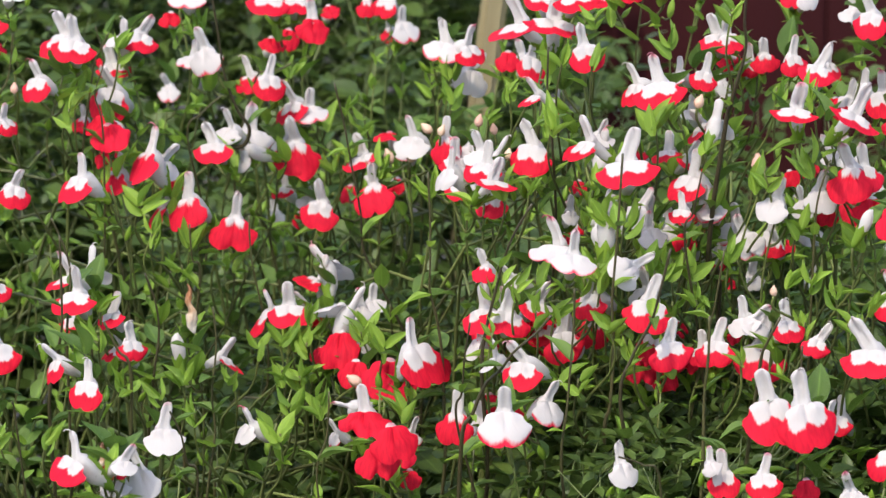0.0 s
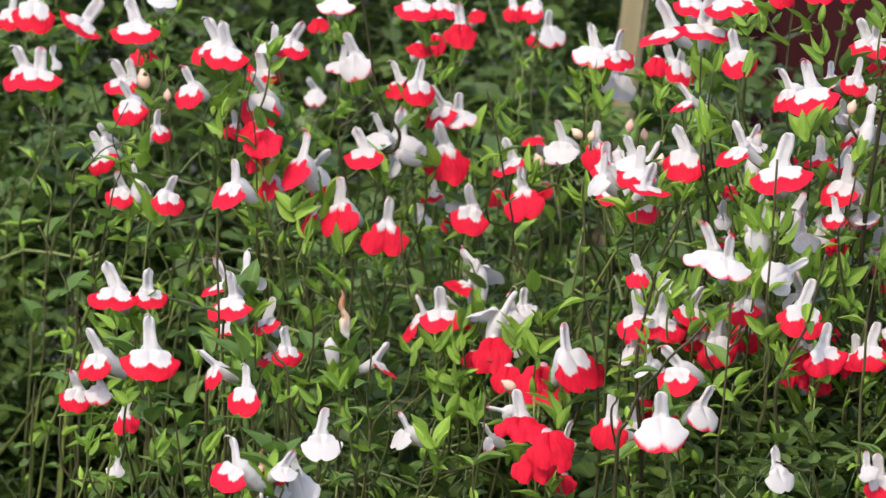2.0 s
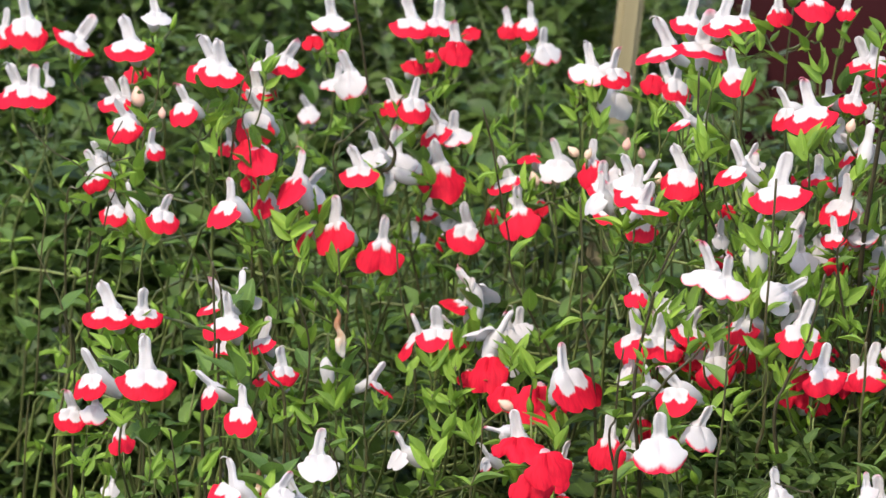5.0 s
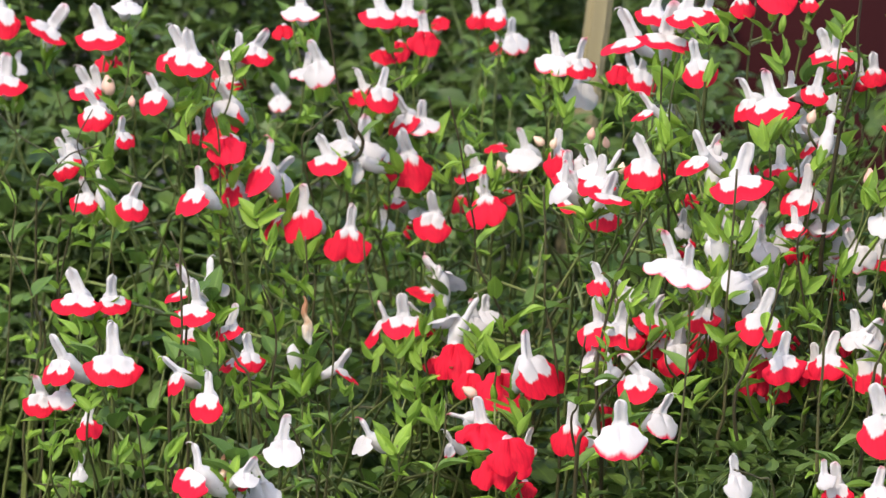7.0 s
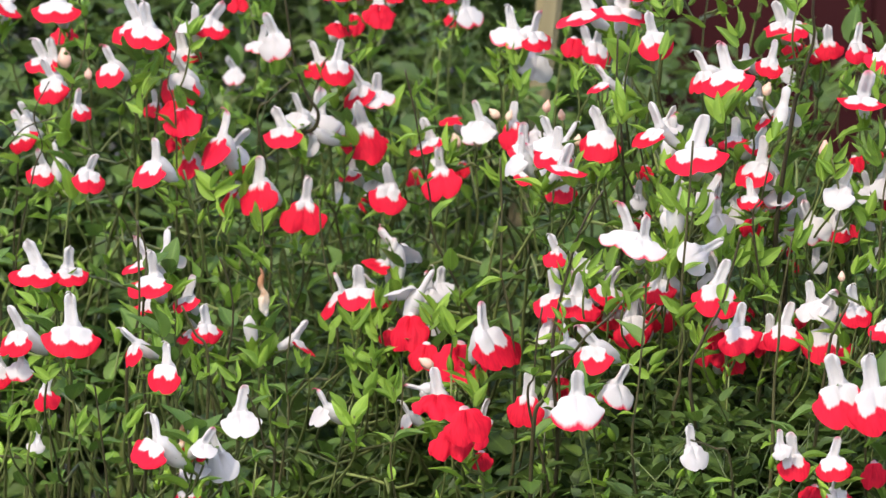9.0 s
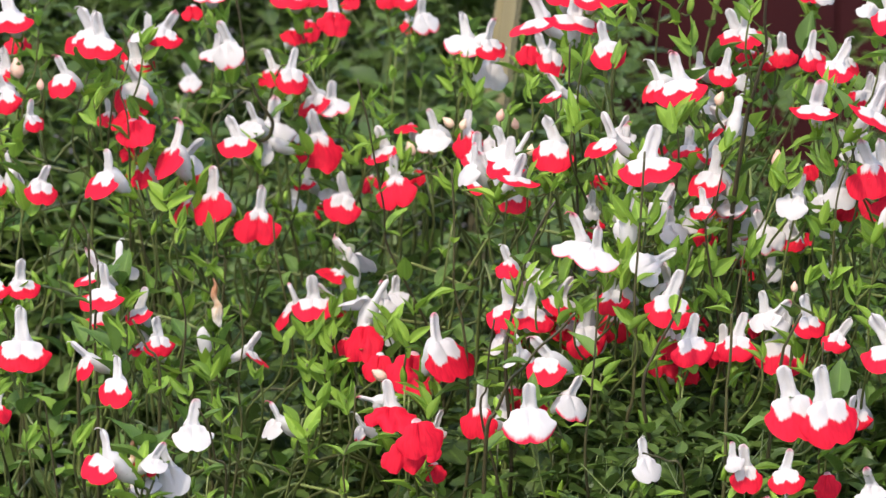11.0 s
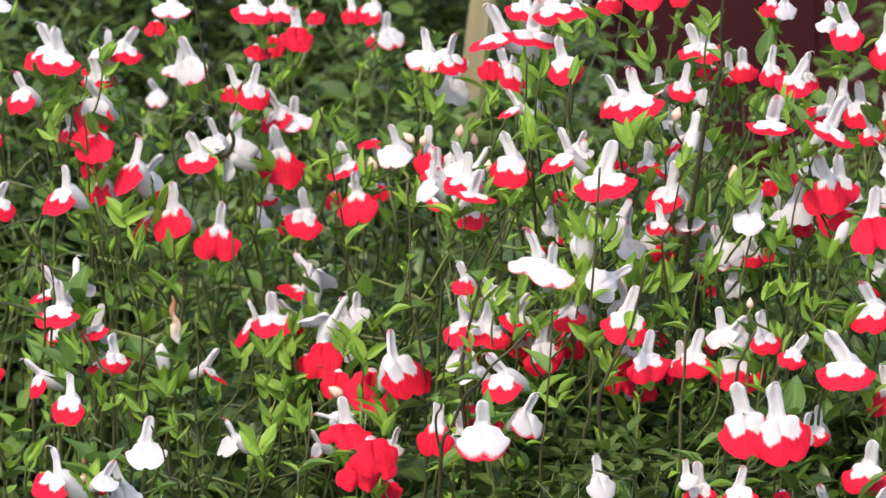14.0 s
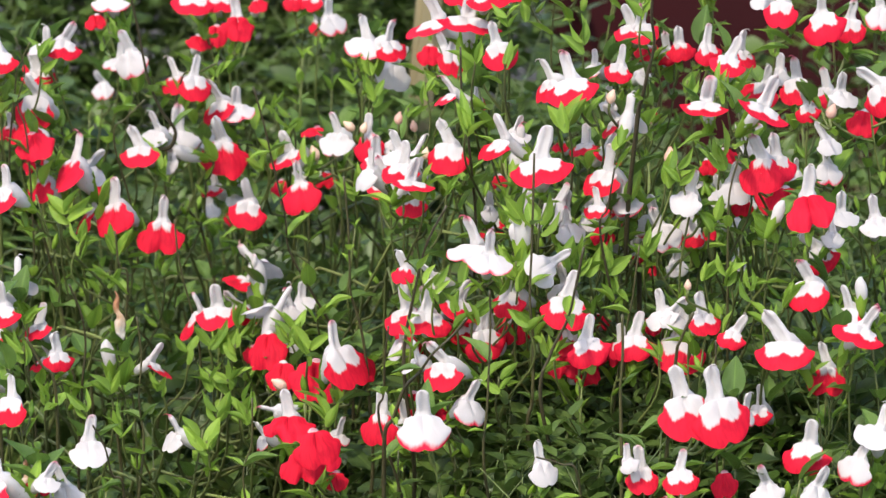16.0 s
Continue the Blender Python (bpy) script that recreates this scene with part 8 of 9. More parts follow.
flowering_stem([(-0.050, 0.019, 0.761), (-0.049, 0.026, 0.742), (-0.038, 0.058, 0.707), (-0.099, 0.128, 0.627), (-0.060, 0.263, 0.000)], [
    (-0.0504, 0.0176, 0.7573, 0.50, 111, -34, "lf"),
    (-0.0497, 0.0184, 0.7573, 0.47, -16, 40, "lf"),
    (-0.0486, 0.0193, 0.7605, 0.52, -34, 15, "lf")])
flowering_stem([(-0.065, -0.009, 0.754), (-0.063, -0.002, 0.735), (-0.066, 0.030, 0.700), (-0.010, 0.100, 0.620), (-0.017, 0.229, 0.000)], [
    (-0.0640, -0.0092, 0.7482, 0.50, 64, 23, "lf"),
    (-0.0643, -0.0090, 0.7472, 0.63, 159, 40, "lf"),
    (-0.0660, -0.0100, 0.7542, 0.56, 114, -38, "lf")])
flowering_stem([(-0.085, 0.051, 0.763), (-0.083, 0.059, 0.744), (-0.091, 0.091, 0.709), (-0.124, 0.161, 0.629), (-0.050, 0.242, 0.000)], [
    (-0.0847, 0.0506, 0.7614, 0.36, -12, -43, "lf"),
    (-0.0864, 0.0513, 0.7584, 0.39, 76, 31, "lf"),
    (-0.0855, 0.0512, 0.7590, 0.41, -42, -19, "lf"),
    (-0.0844, 0.0516, 0.7558, 0.36, 183, 13, "lf"),
    (-0.0861, 0.0511, 0.7613, 0.38, -19, -33, "lf")])
flowering_stem([(-0.110, -0.027, 0.775), (-0.109, -0.019, 0.756), (-0.126, 0.013, 0.721), (-0.118, 0.083, 0.641), (-0.062, 0.217, 0.000)], [
    (-0.1097, -0.0279, 0.7677, 0.45, 9, -42, "lf"),
    (-0.1101, -0.0280, 0.7718, 0.51, 45, -49, "lf"),
    (-0.1100, -0.0266, 0.7701, 0.47, 150, 10, "lf")])
flowering_stem([(0.090, -0.006, 0.821), (0.087, 0.001, 0.802), (0.102, 0.033, 0.767), (0.078, 0.103, 0.687), (0.021, 0.200, 0.000)], [
    (0.0890, -0.0069, 0.8144, 0.47, 40, -53, "lf"),
    (0.0888, -0.0064, 0.8159, 0.54, 147, 54, "lf"),
    (0.0894, -0.0067, 0.8206, 0.58, -28, -13, "lf")])
flowering_stem([(0.103, -0.014, 0.810), (0.104, -0.007, 0.791), (0.085, 0.025, 0.756), (0.160, 0.095, 0.676), (0.096, 0.186, 0.000)], [
    (0.1024, -0.0141, 0.8067, 0.49, 218, -26, "lf"),
    (0.1031, -0.0146, 0.8100, 0.39, 185, 7, "lf"),
    (0.1036, -0.0138, 0.8033, 0.39, 257, 30, "lf"),
    (0.1034, -0.0142, 0.8060, 0.45, -14, 54, "lf"),
    (0.1022, -0.0154, 0.8077, 0.48, 163, -48, "lf")])
flowering_stem([(0.094, -0.009, 0.808), (0.093, -0.002, 0.789), (0.082, 0.030, 0.754), (0.134, 0.100, 0.674), (0.076, 0.171, 0.000)], [
    (0.0948, -0.0102, 0.8008, 0.44, -55, 7, "lf"),
    (0.0937, -0.0095, 0.8056, 0.46, 162, 55, "lf"),
    (0.0936, -0.0099, 0.8030, 0.53, 34, -37, "lf"),
    (0.0938, -0.0096, 0.8018, 0.41, 81, -57, "lf")])
flowering_stem([(0.138, -0.028, 0.823), (0.141, -0.021, 0.804), (0.147, 0.011, 0.769), (0.137, 0.081, 0.689), (0.068, 0.206, 0.000)], [
    (0.1382, -0.0295, 0.8184, 0.54, 187, 55, "lf"),
    (0.1385, -0.0281, 0.8181, 0.51, 240, 34, "lf"),
    (0.1378, -0.0290, 0.8177, 0.43, 217, 14, "lf"),
    (0.1387, -0.0296, 0.8177, 0.54, -50, 24, "lf")])
flowering_stem([(0.147, -0.048, 0.825), (0.149, -0.040, 0.806), (0.138, -0.008, 0.771), (0.113, 0.062, 0.691), (0.072, 0.194, 0.000)], [
    (0.1465, -0.0484, 0.8232, 0.53, 60, 48, "lf"),
    (0.1469, -0.0478, 0.8242, 0.52, 23, -29, "lf"),
    (0.1462, -0.0474, 0.8197, 0.59, 123, 23, "lf"),
    (0.1461, -0.0478, 0.8207, 0.46, -46, 23, "lf")])
flowering_stem([(0.155, -0.053, 0.823), (0.157, -0.046, 0.804), (0.147, -0.014, 0.769), (0.116, 0.056, 0.689), (0.056, 0.191, 0.000)], [
    (0.1556, -0.0533, 0.8199, 0.44, 34, -15, "lf"),
    (0.1557, -0.0539, 0.8190, 0.49, 214, 14, "lf"),
    (0.1558, -0.0545, 0.8151, 0.55, 10, -34, "lf"),
    (0.1552, -0.0532, 0.8189, 0.46, -43, 52, "lf")])
flowering_stem([(0.159, -0.075, 0.814), (0.160, -0.067, 0.795), (0.160, -0.035, 0.760), (0.169, 0.035, 0.680), (0.233, 0.122, 0.000)], [
    (0.1601, -0.0756, 0.8132, 0.49, 218, -37, "lf"),
    (0.1602, -0.0746, 0.8074, 0.57, 108, 29, "lf"),
    (0.1600, -0.0750, 0.8107, 0.47, -75, -50, "lf"),
    (0.1595, -0.0759, 0.8079, 0.54, 163, 21, "lf")])
flowering_stem([(0.144, -0.055, 0.810), (0.141, -0.047, 0.791), (0.149, -0.015, 0.756), (0.164, 0.055, 0.676), (0.228, 0.177, 0.000)], [
    (0.1444, -0.0558, 0.8021, 0.53, 4, 17, "lf"),
    (0.1434, -0.0542, 0.8069, 0.40, 71, 12, "lf"),
    (0.1432, -0.0543, 0.8076, 0.38, 66, -9, "lf"),
    (0.1440, -0.0545, 0.8075, 0.47, 1, -39, "lf")])
flowering_stem([(0.119, -0.057, 0.795), (0.118, -0.049, 0.776), (0.102, -0.017, 0.741), (0.089, 0.053, 0.661), (0.051, 0.171, 0.000)], [
    (0.1189, -0.0567, 0.7932, 0.43, 191, 7, "lf"),
    (0.1189, -0.0569, 0.7943, 0.40, 189, -29, "lf"),
    (0.1201, -0.0570, 0.7919, 0.53, 203, -50, "lf")])
flowering_stem([(0.169, -0.058, 0.820), (0.170, -0.051, 0.801), (0.162, -0.019, 0.766), (0.175, 0.051, 0.686), (0.239, 0.127, 0.000)], [
    (0.1682, -0.0596, 0.8132, 0.51, 46, 31, "lf"),
    (0.1695, -0.0579, 0.8152, 0.51, -40, 7, "lf"),
    (0.1684, -0.0591, 0.8131, 0.57, 242, 22, "lf"),
    (0.1698, -0.0592, 0.8169, 0.47, -74, 37, "lf"),
    (0.1696, -0.0594, 0.8154, 0.55, 228, 41, "lf")])
flowering_stem([(0.058, -0.018, 0.819), (0.060, -0.010, 0.800), (0.048, 0.022, 0.765), (0.017, 0.092, 0.685), (0.002, 0.166, 0.000)], [
    (0.0569, -0.0176, 0.8170, 0.55, 115, -44, "lf"),
    (0.0580, -0.0175, 0.8132, 0.43, 249, -32, "lf"),
    (0.0581, -0.0184, 0.8192, 0.55, -16, 57, "lf"),
    (0.0566, -0.0186, 0.8118, 0.55, 110, 32, "lf")])
flowering_stem([(0.066, -0.014, 0.822), (0.064, -0.006, 0.803), (0.051, 0.026, 0.768), (0.115, 0.096, 0.688), (0.074, 0.166, 0.000)], [
    (0.0660, -0.0144, 0.8142, 0.49, 60, 18, "lf"),
    (0.0650, -0.0132, 0.8205, 0.58, 57, 13, "lf"),
    (0.0648, -0.0144, 0.8210, 0.65, 47, -40, "lf")])
flowering_stem([(0.071, -0.031, 0.802), (0.069, -0.023, 0.783), (0.074, 0.009, 0.748), (0.086, 0.079, 0.668), (0.039, 0.144, 0.000)], [
    (0.0702, -0.0306, 0.7948, 0.52, -10, 21, "lf"),
    (0.0703, -0.0304, 0.8005, 0.59, 174, -48, "lf"),
    (0.0711, -0.0308, 0.7958, 0.52, 87, -21, "lf"),
    (0.0704, -0.0307, 0.7962, 0.55, -32, 31, "lf")])
flowering_stem([(0.039, -0.028, 0.808), (0.040, -0.020, 0.789), (0.037, 0.012, 0.754), (0.045, 0.082, 0.674), (0.009, 0.213, 0.000)], [
    (0.0402, -0.0285, 0.8076, 0.55, 243, -30, "lf"),
    (0.0393, -0.0272, 0.7999, 0.43, 7, 52, "lf"),
    (0.0387, -0.0283, 0.8008, 0.57, -6, 43, "lf"),
    (0.0387, -0.0288, 0.8073, 0.51, -53, 10, "lf")])
flowering_stem([(0.022, -0.013, 0.814), (0.023, -0.006, 0.795), (0.038, 0.026, 0.760), (0.076, 0.096, 0.680), (0.031, 0.209, 0.000)], [
    (0.0212, -0.0131, 0.8130, 0.45, 155, 22, "lf"),
    (0.0221, -0.0136, 0.8104, 0.46, 224, -21, "lf"),
    (0.0221, -0.0146, 0.8095, 0.45, -28, -49, "lf"),
    (0.0225, -0.0130, 0.8079, 0.42, 136, 14, "lf")])
flowering_stem([(-0.020, 0.080, 0.787), (-0.018, 0.088, 0.768), (-0.008, 0.120, 0.733), (-0.076, 0.190, 0.653), (-0.019, 0.319, 0.000)], [
    (-0.0202, 0.0804, 0.7796, 0.64, 5, 39, "lf"),
    (-0.0196, 0.0804, 0.7829, 0.55, 151, 54, "lf"),
    (-0.0202, 0.0791, 0.7796, 0.51, 167, -27, "lf")])
flowering_stem([(-0.022, 0.037, 0.778), (-0.023, 0.044, 0.759), (-0.014, 0.076, 0.724), (-0.044, 0.146, 0.644), (-0.008, 0.229, 0.000)], [
    (-0.0224, 0.0363, 0.7756, 0.63, -11, -31, "lf"),
    (-0.0217, 0.0368, 0.7761, 0.55, -43, -30, "lf"),
    (-0.0219, 0.0362, 0.7783, 0.65, 248, -29, "lf"),
    (-0.0223, 0.0369, 0.7710, 0.53, 246, -8, "lf"),
    (-0.0210, 0.0361, 0.7780, 0.59, 63, 49, "lf")])
flowering_stem([(-0.032, 0.075, 0.776), (-0.029, 0.083, 0.757), (-0.045, 0.115, 0.722), (0.027, 0.185, 0.642), (0.009, 0.314, 0.000)], [
    (-0.0310, 0.0743, 0.7716, 0.58, 265, 30, "lf"),
    (-0.0327, 0.0756, 0.7698, 0.52, 169, 41, "lf"),
    (-0.0311, 0.0756, 0.7743, 0.58, 140, -33, "lf"),
    (-0.0311, 0.0751, 0.7729, 0.52, 39, 33, "lf"),
    (-0.0313, 0.0747, 0.7722, 0.53, 61, -38, "lf")])
flowering_stem([(-0.061, 0.097, 0.769), (-0.060, 0.105, 0.750), (-0.053, 0.137, 0.715), (-0.116, 0.207, 0.635), (-0.070, 0.312, 0.000)], [
    (-0.0616, 0.0969, 0.7686, 0.48, 243, 19, "lf"),
    (-0.0602, 0.0970, 0.7624, 0.51, 169, 11, "lf"),
    (-0.0598, 0.0966, 0.7634, 0.54, 115, -12, "lf"),
    (-0.0607, 0.0969, 0.7662, 0.59, -59, 7, "lf"),
    (-0.0613, 0.0969, 0.7630, 0.64, 58, 37, "lf")])
flowering_stem([(-0.075, 0.097, 0.766), (-0.078, 0.104, 0.747), (-0.092, 0.136, 0.712), (-0.037, 0.206, 0.632), (-0.014, 0.315, 0.000)], [
    (-0.0752, 0.0966, 0.7642, 0.50, -58, -39, "lf"),
    (-0.0757, 0.0957, 0.7649, 0.47, 220, 37, "lf"),
    (-0.0758, 0.0955, 0.7586, 0.52, 246, 7, "lf")])
flowering_stem([(-0.101, 0.190, 0.908), (-0.098, 0.194, 0.890), (-0.096, 0.198, 0.874), (-0.094, 0.202, 0.861), (-0.089, 0.206, 0.847), (-0.084, 0.210, 0.838), (-0.086, 0.214, 0.830), (-0.091, 0.218, 0.828), (-0.094, 0.222, 0.831)], thick=1.15)
flowering_stem([(-0.044, 0.106, 0.876), (-0.040, 0.110, 0.858), (-0.037, 0.114, 0.840), (-0.033, 0.118, 0.818), (-0.032, 0.122, 0.802), (-0.025, 0.126, 0.786), (-0.020, 0.130, 0.775), (-0.015, 0.134, 0.764), (-0.011, 0.138, 0.748), (-0.007, 0.142, 0.730), (-0.010, 0.162, 0.670), (-0.005, 0.192, 0.580), (0.001, 0.273, 0.000)], thick=0.94)
flowering_stem([(-0.004, -0.009, 0.860), (-0.003, -0.005, 0.839), (-0.003, -0.001, 0.819), (-0.003, 0.003, 0.809), (0.000, 0.007, 0.796), (0.002, 0.011, 0.781), (0.003, 0.015, 0.759), (0.003, 0.019, 0.727), (-0.005, 0.039, 0.667), (-0.014, 0.069, 0.577), (-0.010, 0.185, 0.000)], thick=1.01)
flowering_stem([(0.037, -0.038, 0.853), (0.030, -0.034, 0.840), (0.026, -0.030, 0.828), (0.022, -0.026, 0.811), (0.019, -0.022, 0.796), (0.018, -0.018, 0.779), (0.020, 0.002, 0.719), (0.003, 0.032, 0.629), (-0.001, 0.099, 0.000)], thick=1.08)
flowering_stem([(0.044, -0.092, 0.820), (0.038, -0.088, 0.812), (0.030, -0.084, 0.804), (0.025, -0.080, 0.796), (0.019, -0.076, 0.789), (0.014, -0.072, 0.776), (0.010, -0.068, 0.764), (0.011, -0.048, 0.704), (0.029, -0.018, 0.614), (0.012, 0.088, 0.000)], thick=1.15)
flowering_stem([(0.044, 0.032, 0.904), (0.044, 0.036, 0.882), (0.046, 0.040, 0.867), (0.048, 0.060, 0.807), (0.037, 0.090, 0.717), (0.017, 0.185, 0.000)], thick=0.94)
flowering_stem([(0.121, -0.024, 0.942), (0.120, -0.020, 0.924), (0.121, -0.016, 0.912), (0.118, -0.012, 0.898), (0.116, -0.008, 0.888), (0.114, -0.004, 0.878), (0.109, 0.016, 0.818), (0.112, 0.046, 0.728), (0.060, 0.134, 0.000)], thick=1.30)
flowering_stem([(0.072, -0.047, 0.875), (0.071, -0.043, 0.852), (0.070, -0.039, 0.832), (0.069, -0.035, 0.813), (0.070, -0.031, 0.794), (0.069, -0.027, 0.770), (0.067, -0.023, 0.755), (0.071, -0.003, 0.695), (0.083, 0.027, 0.605), (0.043, 0.149, 0.000)], thick=1.08)
flowering_stem([(0.104, -0.026, 0.864), (0.101, -0.022, 0.847), (0.098, -0.018, 0.835), (0.107, 0.002, 0.775), (0.111, 0.032, 0.685), (0.063, 0.167, 0.000)], thick=0.86)
flowering_stem([(0.103, -0.123, 0.827), (0.103, -0.119, 0.811), (0.102, -0.115, 0.796), (0.102, -0.111, 0.777), (0.102, -0.107, 0.758), (0.100, -0.087, 0.698), (0.086, -0.057, 0.608), (0.027, 0.083, 0.000)], thick=1.22)
flowering_stem([(0.131, -0.101, 0.822), (0.126, -0.097, 0.810), (0.124, -0.093, 0.800), (0.119, -0.073, 0.740), (0.114, -0.043, 0.650), (0.042, 0.032, 0.000)], thick=1.22)
flowering_stem([(0.113, -0.033, 0.834), (0.110, -0.029, 0.812), (0.102, -0.009, 0.752), (0.113, 0.021, 0.662), (0.057, 0.142, 0.000)], thick=0.86)
flowering_stem([(0.090, -0.075, 0.843), (0.086, -0.071, 0.824), (0.083, -0.067, 0.812), (0.076, -0.063, 0.797), (0.072, -0.059, 0.778), (0.080, -0.039, 0.718), (0.068, -0.009, 0.628), (0.028, 0.084, 0.000)], thick=1.15)
flowering_stem([(-0.149, -0.029, 0.837), (-0.149, -0.025, 0.822), (-0.149, -0.021, 0.800), (-0.151, -0.017, 0.788), (-0.155, -0.013, 0.766), (-0.154, 0.007, 0.706), (-0.158, 0.037, 0.616), (-0.063, 0.143, 0.000)], thick=1.08)
flowering_stem([(-0.119, 0.029, 0.810), (-0.115, 0.033, 0.797), (-0.114, 0.037, 0.782), (-0.117, 0.041, 0.757), (-0.120, 0.061, 0.697), (-0.101, 0.091, 0.607), (-0.048, 0.192, 0.000)], thick=0.94)
flowering_stem([(-0.105, 0.107, 0.815), (-0.104, 0.111, 0.799), (-0.101, 0.115, 0.791), (-0.107, 0.135, 0.731), (-0.106, 0.165, 0.641), (-0.053, 0.293, 0.000)], thick=0.94)
flowering_stem([(-0.081, 0.133, 0.814), (-0.080, 0.137, 0.794), (-0.074, 0.157, 0.734), (-0.099, 0.187, 0.644), (-0.064, 0.270, 0.000)], thick=0.86)
flowering_stem([(-0.130, -0.054, 0.808), (-0.125, -0.050, 0.796), (-0.120, -0.046, 0.784), (-0.123, -0.026, 0.724), (-0.129, 0.004, 0.634), (-0.050, 0.133, 0.000)], thick=1.15)
flowering_stem([(-0.102, -0.095, 0.782), (-0.098, -0.091, 0.772), (-0.096, -0.087, 0.760), (-0.092, -0.083, 0.751), (-0.098, -0.063, 0.691), (-0.105, -0.033, 0.601), (-0.063, 0.045, 0.000)], thick=0.86)
flowering_stem([(-0.090, 0.002, 0.802), (-0.089, 0.006, 0.785), (-0.091, 0.010, 0.765), (-0.090, 0.014, 0.747), (-0.093, 0.018, 0.724), (-0.101, 0.038, 0.664), (-0.110, 0.068, 0.574), (-0.039, 0.159, 0.000)], thick=0.86)
flowering_stem([(0.139, -0.110, 0.813), (0.139, -0.106, 0.794), (0.141, -0.086, 0.734), (0.154, -0.056, 0.644), (0.095, 0.064, 0.000)], thick=0.86)
flowering_stem([(0.153, -0.046, 0.873), (0.149, -0.042, 0.858), (0.148, -0.038, 0.841), (0.148, -0.018, 0.781), (0.148, 0.012, 0.691), (0.062, 0.100, 0.000)], thick=0.86)
flowering_stem([(0.013, -0.060, 0.810), (0.011, -0.056, 0.795), (0.010, -0.052, 0.780), (0.008, -0.048, 0.768), (0.017, -0.028, 0.708), (-0.010, 0.002, 0.618), (0.014, 0.079, 0.000)], thick=0.86)
flowering_stem([(0.053, -0.081, 0.828), (0.053, -0.077, 0.814), (0.051, -0.073, 0.781), (0.049, -0.069, 0.755), (0.054, -0.049, 0.695), (0.044, -0.019, 0.605), (0.040, 0.072, 0.000)], thick=0.94)
flowering_stem([(0.069, -0.138, 0.776), (0.078, -0.134, 0.772), (0.085, -0.130, 0.764), (0.086, -0.110, 0.704), (0.071, -0.080, 0.614), (0.036, -0.008, 0.000)], thick=0.86)
flowering_stem([(-0.159, -0.136, 0.795), (-0.158, -0.132, 0.787), (-0.154, -0.112, 0.727), (-0.154, -0.082, 0.637), (-0.095, -0.014, 0.000)], thick=0.79)
flowering_stem([(-0.042, -0.051, 0.780), (-0.043, -0.047, 0.761), (-0.047, -0.043, 0.741), (-0.039, -0.023, 0.681), (-0.044, 0.007, 0.591), (-0.037, 0.072, 0.000)], thick=0.79)
flowering_stem([(-0.142, 0.159, 0.888), (-0.146, 0.163, 0.880), (-0.150, 0.167, 0.867), (-0.155, 0.187, 0.807), (-0.133, 0.217, 0.717), (-0.078, 0.347, 0.000)], thick=0.79)
flowering_stem([(-0.096, 0.199, 0.854), (-0.105, 0.203, 0.845), (-0.111, 0.207, 0.834), (-0.104, 0.227, 0.774), (-0.129, 0.257, 0.684), (-0.064, 0.332, 0.000)], thick=0.79)
flowering_stem([(-0.067, 0.251, 0.860), (-0.075, 0.255, 0.855), (-0.084, 0.259, 0.849), (-0.093, 0.279, 0.789), (-0.069, 0.309, 0.699), (-0.034, 0.371, 0.000)], thick=0.86)
flowering_stem([(-0.183, 0.154, 0.888), (-0.184, 0.158, 0.878), (-0.186, 0.162, 0.867), (-0.191, 0.166, 0.853), (-0.198, 0.186, 0.793), (-0.198, 0.216, 0.703), (-0.248, 0.339, 0.000)], thick=0.72)
flowering_stem([(-0.195, 0.144, 0.847), (-0.209, 0.148, 0.842), (-0.218, 0.152, 0.832), (-0.224, 0.156, 0.826), (-0.227, 0.176, 0.766), (-0.229, 0.206, 0.676), (-0.279, 0.296, 0.000)], thick=0.79)
flowering_stem([(-0.241, 0.160, 0.858), (-0.231, 0.164, 0.846), (-0.218, 0.168, 0.837), (-0.215, 0.172, 0.821), (-0.219, 0.192, 0.761), (-0.213, 0.222, 0.671), (-0.281, 0.343, 0.000)], thick=0.72)
flowering_stem([(-0.227, 0.039, 0.830), (-0.221, 0.043, 0.815), (-0.216, 0.047, 0.801), (-0.213, 0.051, 0.780), (-0.222, 0.071, 0.720), (-0.193, 0.101, 0.630), (-0.257, 0.202, 0.000)], thick=0.86)
flowering_stem([(-0.156, 0.017, 0.835), (-0.151, 0.021, 0.822), (-0.149, 0.025, 0.809), (-0.151, 0.029, 0.782), (-0.152, 0.049, 0.722), (-0.163, 0.079, 0.632), (-0.255, 0.145, 0.000)], thick=0.94)
flowering_stem([(-0.248, 0.130, 0.848), (-0.238, 0.134, 0.838), (-0.232, 0.138, 0.822), (-0.234, 0.142, 0.804), (-0.239, 0.162, 0.744), (-0.250, 0.192, 0.654), (-0.284, 0.310, 0.000)], thick=0.65)
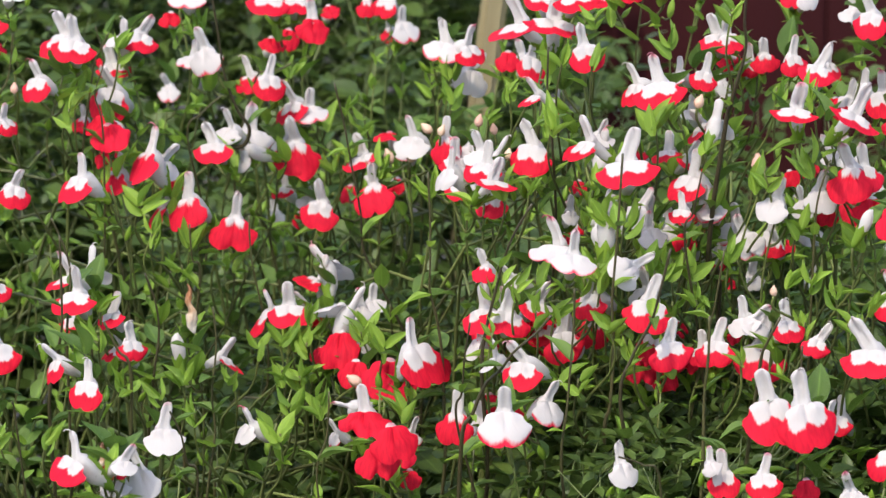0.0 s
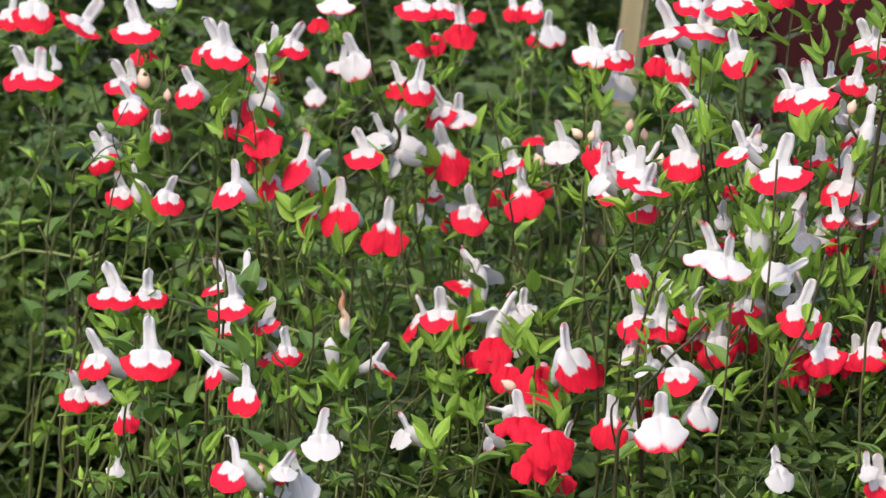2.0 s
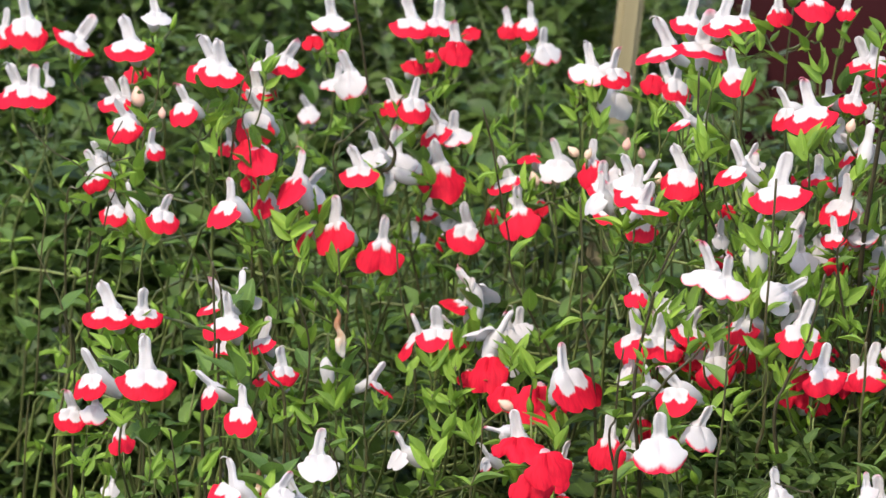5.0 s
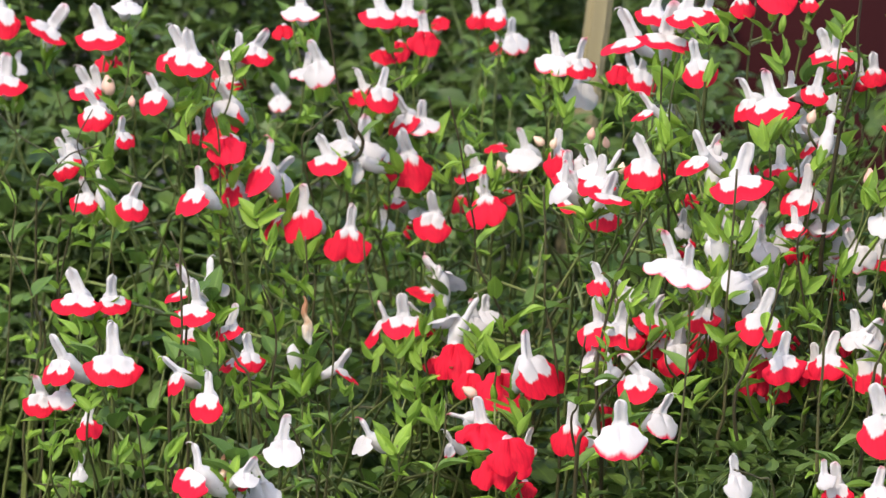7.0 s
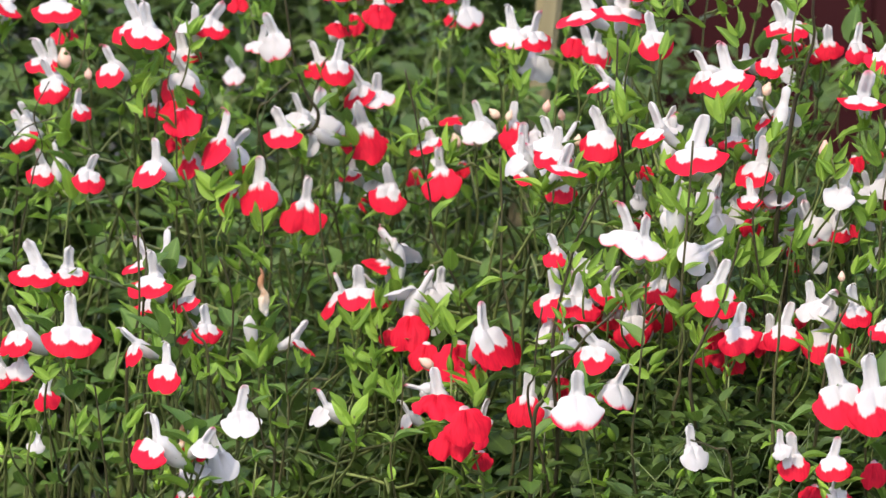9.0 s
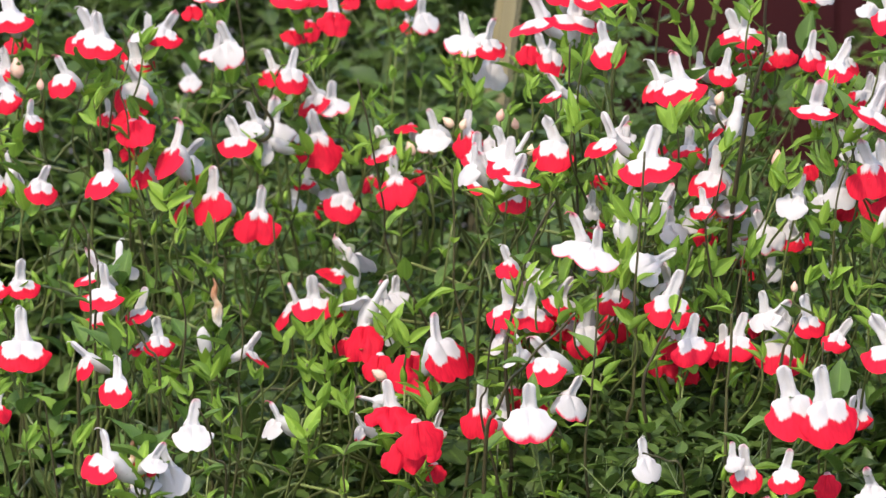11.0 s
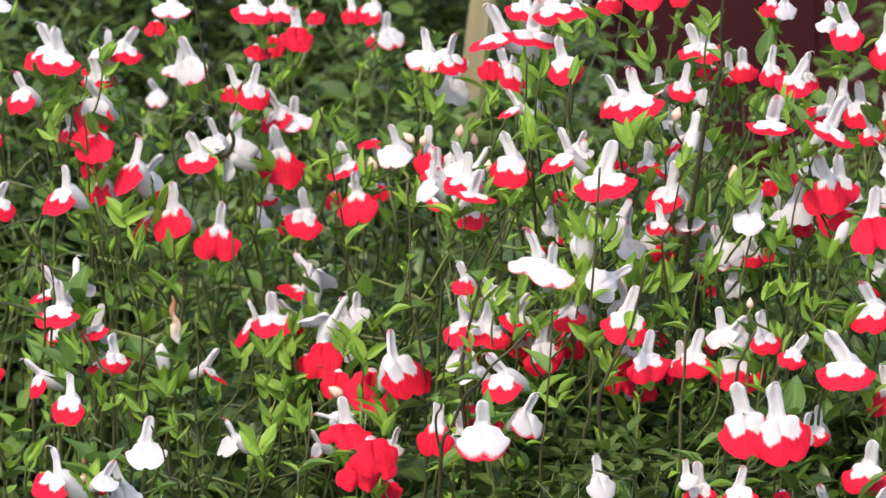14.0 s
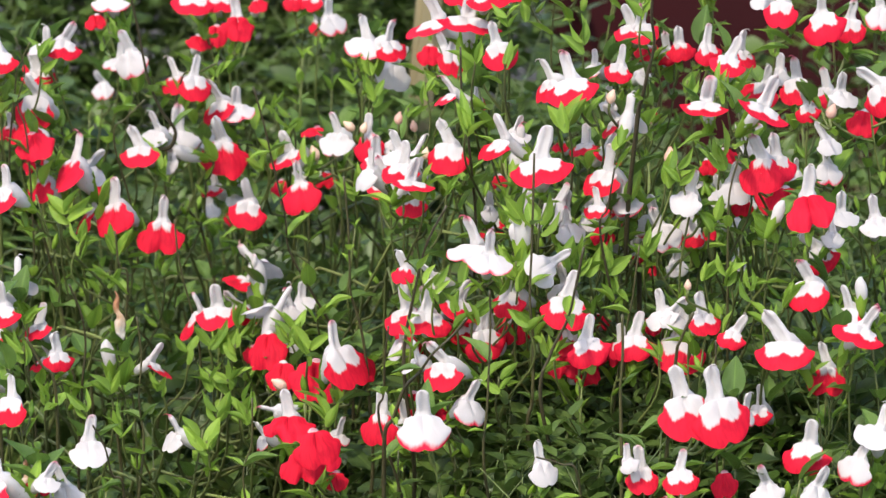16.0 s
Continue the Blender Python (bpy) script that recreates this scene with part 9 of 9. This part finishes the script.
flowering_stem([(-0.197, 0.126, 0.866), (-0.204, 0.130, 0.851), (-0.201, 0.134, 0.836), (-0.206, 0.138, 0.820), (-0.215, 0.158, 0.760), (-0.195, 0.188, 0.670), (-0.265, 0.327, 0.000)], thick=0.65)
flowering_stem([(-0.146, 0.134, 0.895), (-0.143, 0.138, 0.879), (-0.147, 0.142, 0.864), (-0.144, 0.146, 0.848), (-0.145, 0.166, 0.788), (-0.150, 0.196, 0.698), (-0.094, 0.321, 0.000)], thick=0.65)

# ---- leafy shoots and the leaf mass, which stay below the flowers beside them ----
shoot_rng = random.Random(8)
for _ in range(130):
    sx, sy = shoot_rng.uniform(-0.24, 0.22), shoot_rng.uniform(-0.28, 0.42)
    if (sx > 0.05 and sy > 0.04) or (shoot_rng.random() < 0.85 and sx < -0.10 and sy < 0.12) or (shoot_rng.random() < 0.45 and sy < -0.02):
        continue
    sz = below_flowers(sx, sy, 0.782 + 0.168 * sx + 0.222 * sy - shoot_rng.uniform(-0.005, 0.06), 0.004)
    leafy_shoot(sx, sy, sz, shoot_rng)


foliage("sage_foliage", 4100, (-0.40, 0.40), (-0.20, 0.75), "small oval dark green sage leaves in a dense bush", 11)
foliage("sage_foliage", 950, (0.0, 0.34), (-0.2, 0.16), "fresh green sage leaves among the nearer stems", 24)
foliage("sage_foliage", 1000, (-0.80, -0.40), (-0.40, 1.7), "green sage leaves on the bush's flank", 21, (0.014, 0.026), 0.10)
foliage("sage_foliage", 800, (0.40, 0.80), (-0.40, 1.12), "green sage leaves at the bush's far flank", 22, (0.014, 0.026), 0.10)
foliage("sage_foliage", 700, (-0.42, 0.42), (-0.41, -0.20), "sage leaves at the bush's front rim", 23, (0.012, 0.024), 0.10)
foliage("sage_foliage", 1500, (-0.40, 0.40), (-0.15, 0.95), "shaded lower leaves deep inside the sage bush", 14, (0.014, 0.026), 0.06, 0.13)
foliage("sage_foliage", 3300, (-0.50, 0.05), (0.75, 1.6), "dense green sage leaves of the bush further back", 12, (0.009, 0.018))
foliage("sage_foliage", 320, (0.0, 0.6), (0.7, 1.15), "green sage leaves in front of the maroon fence", 13)
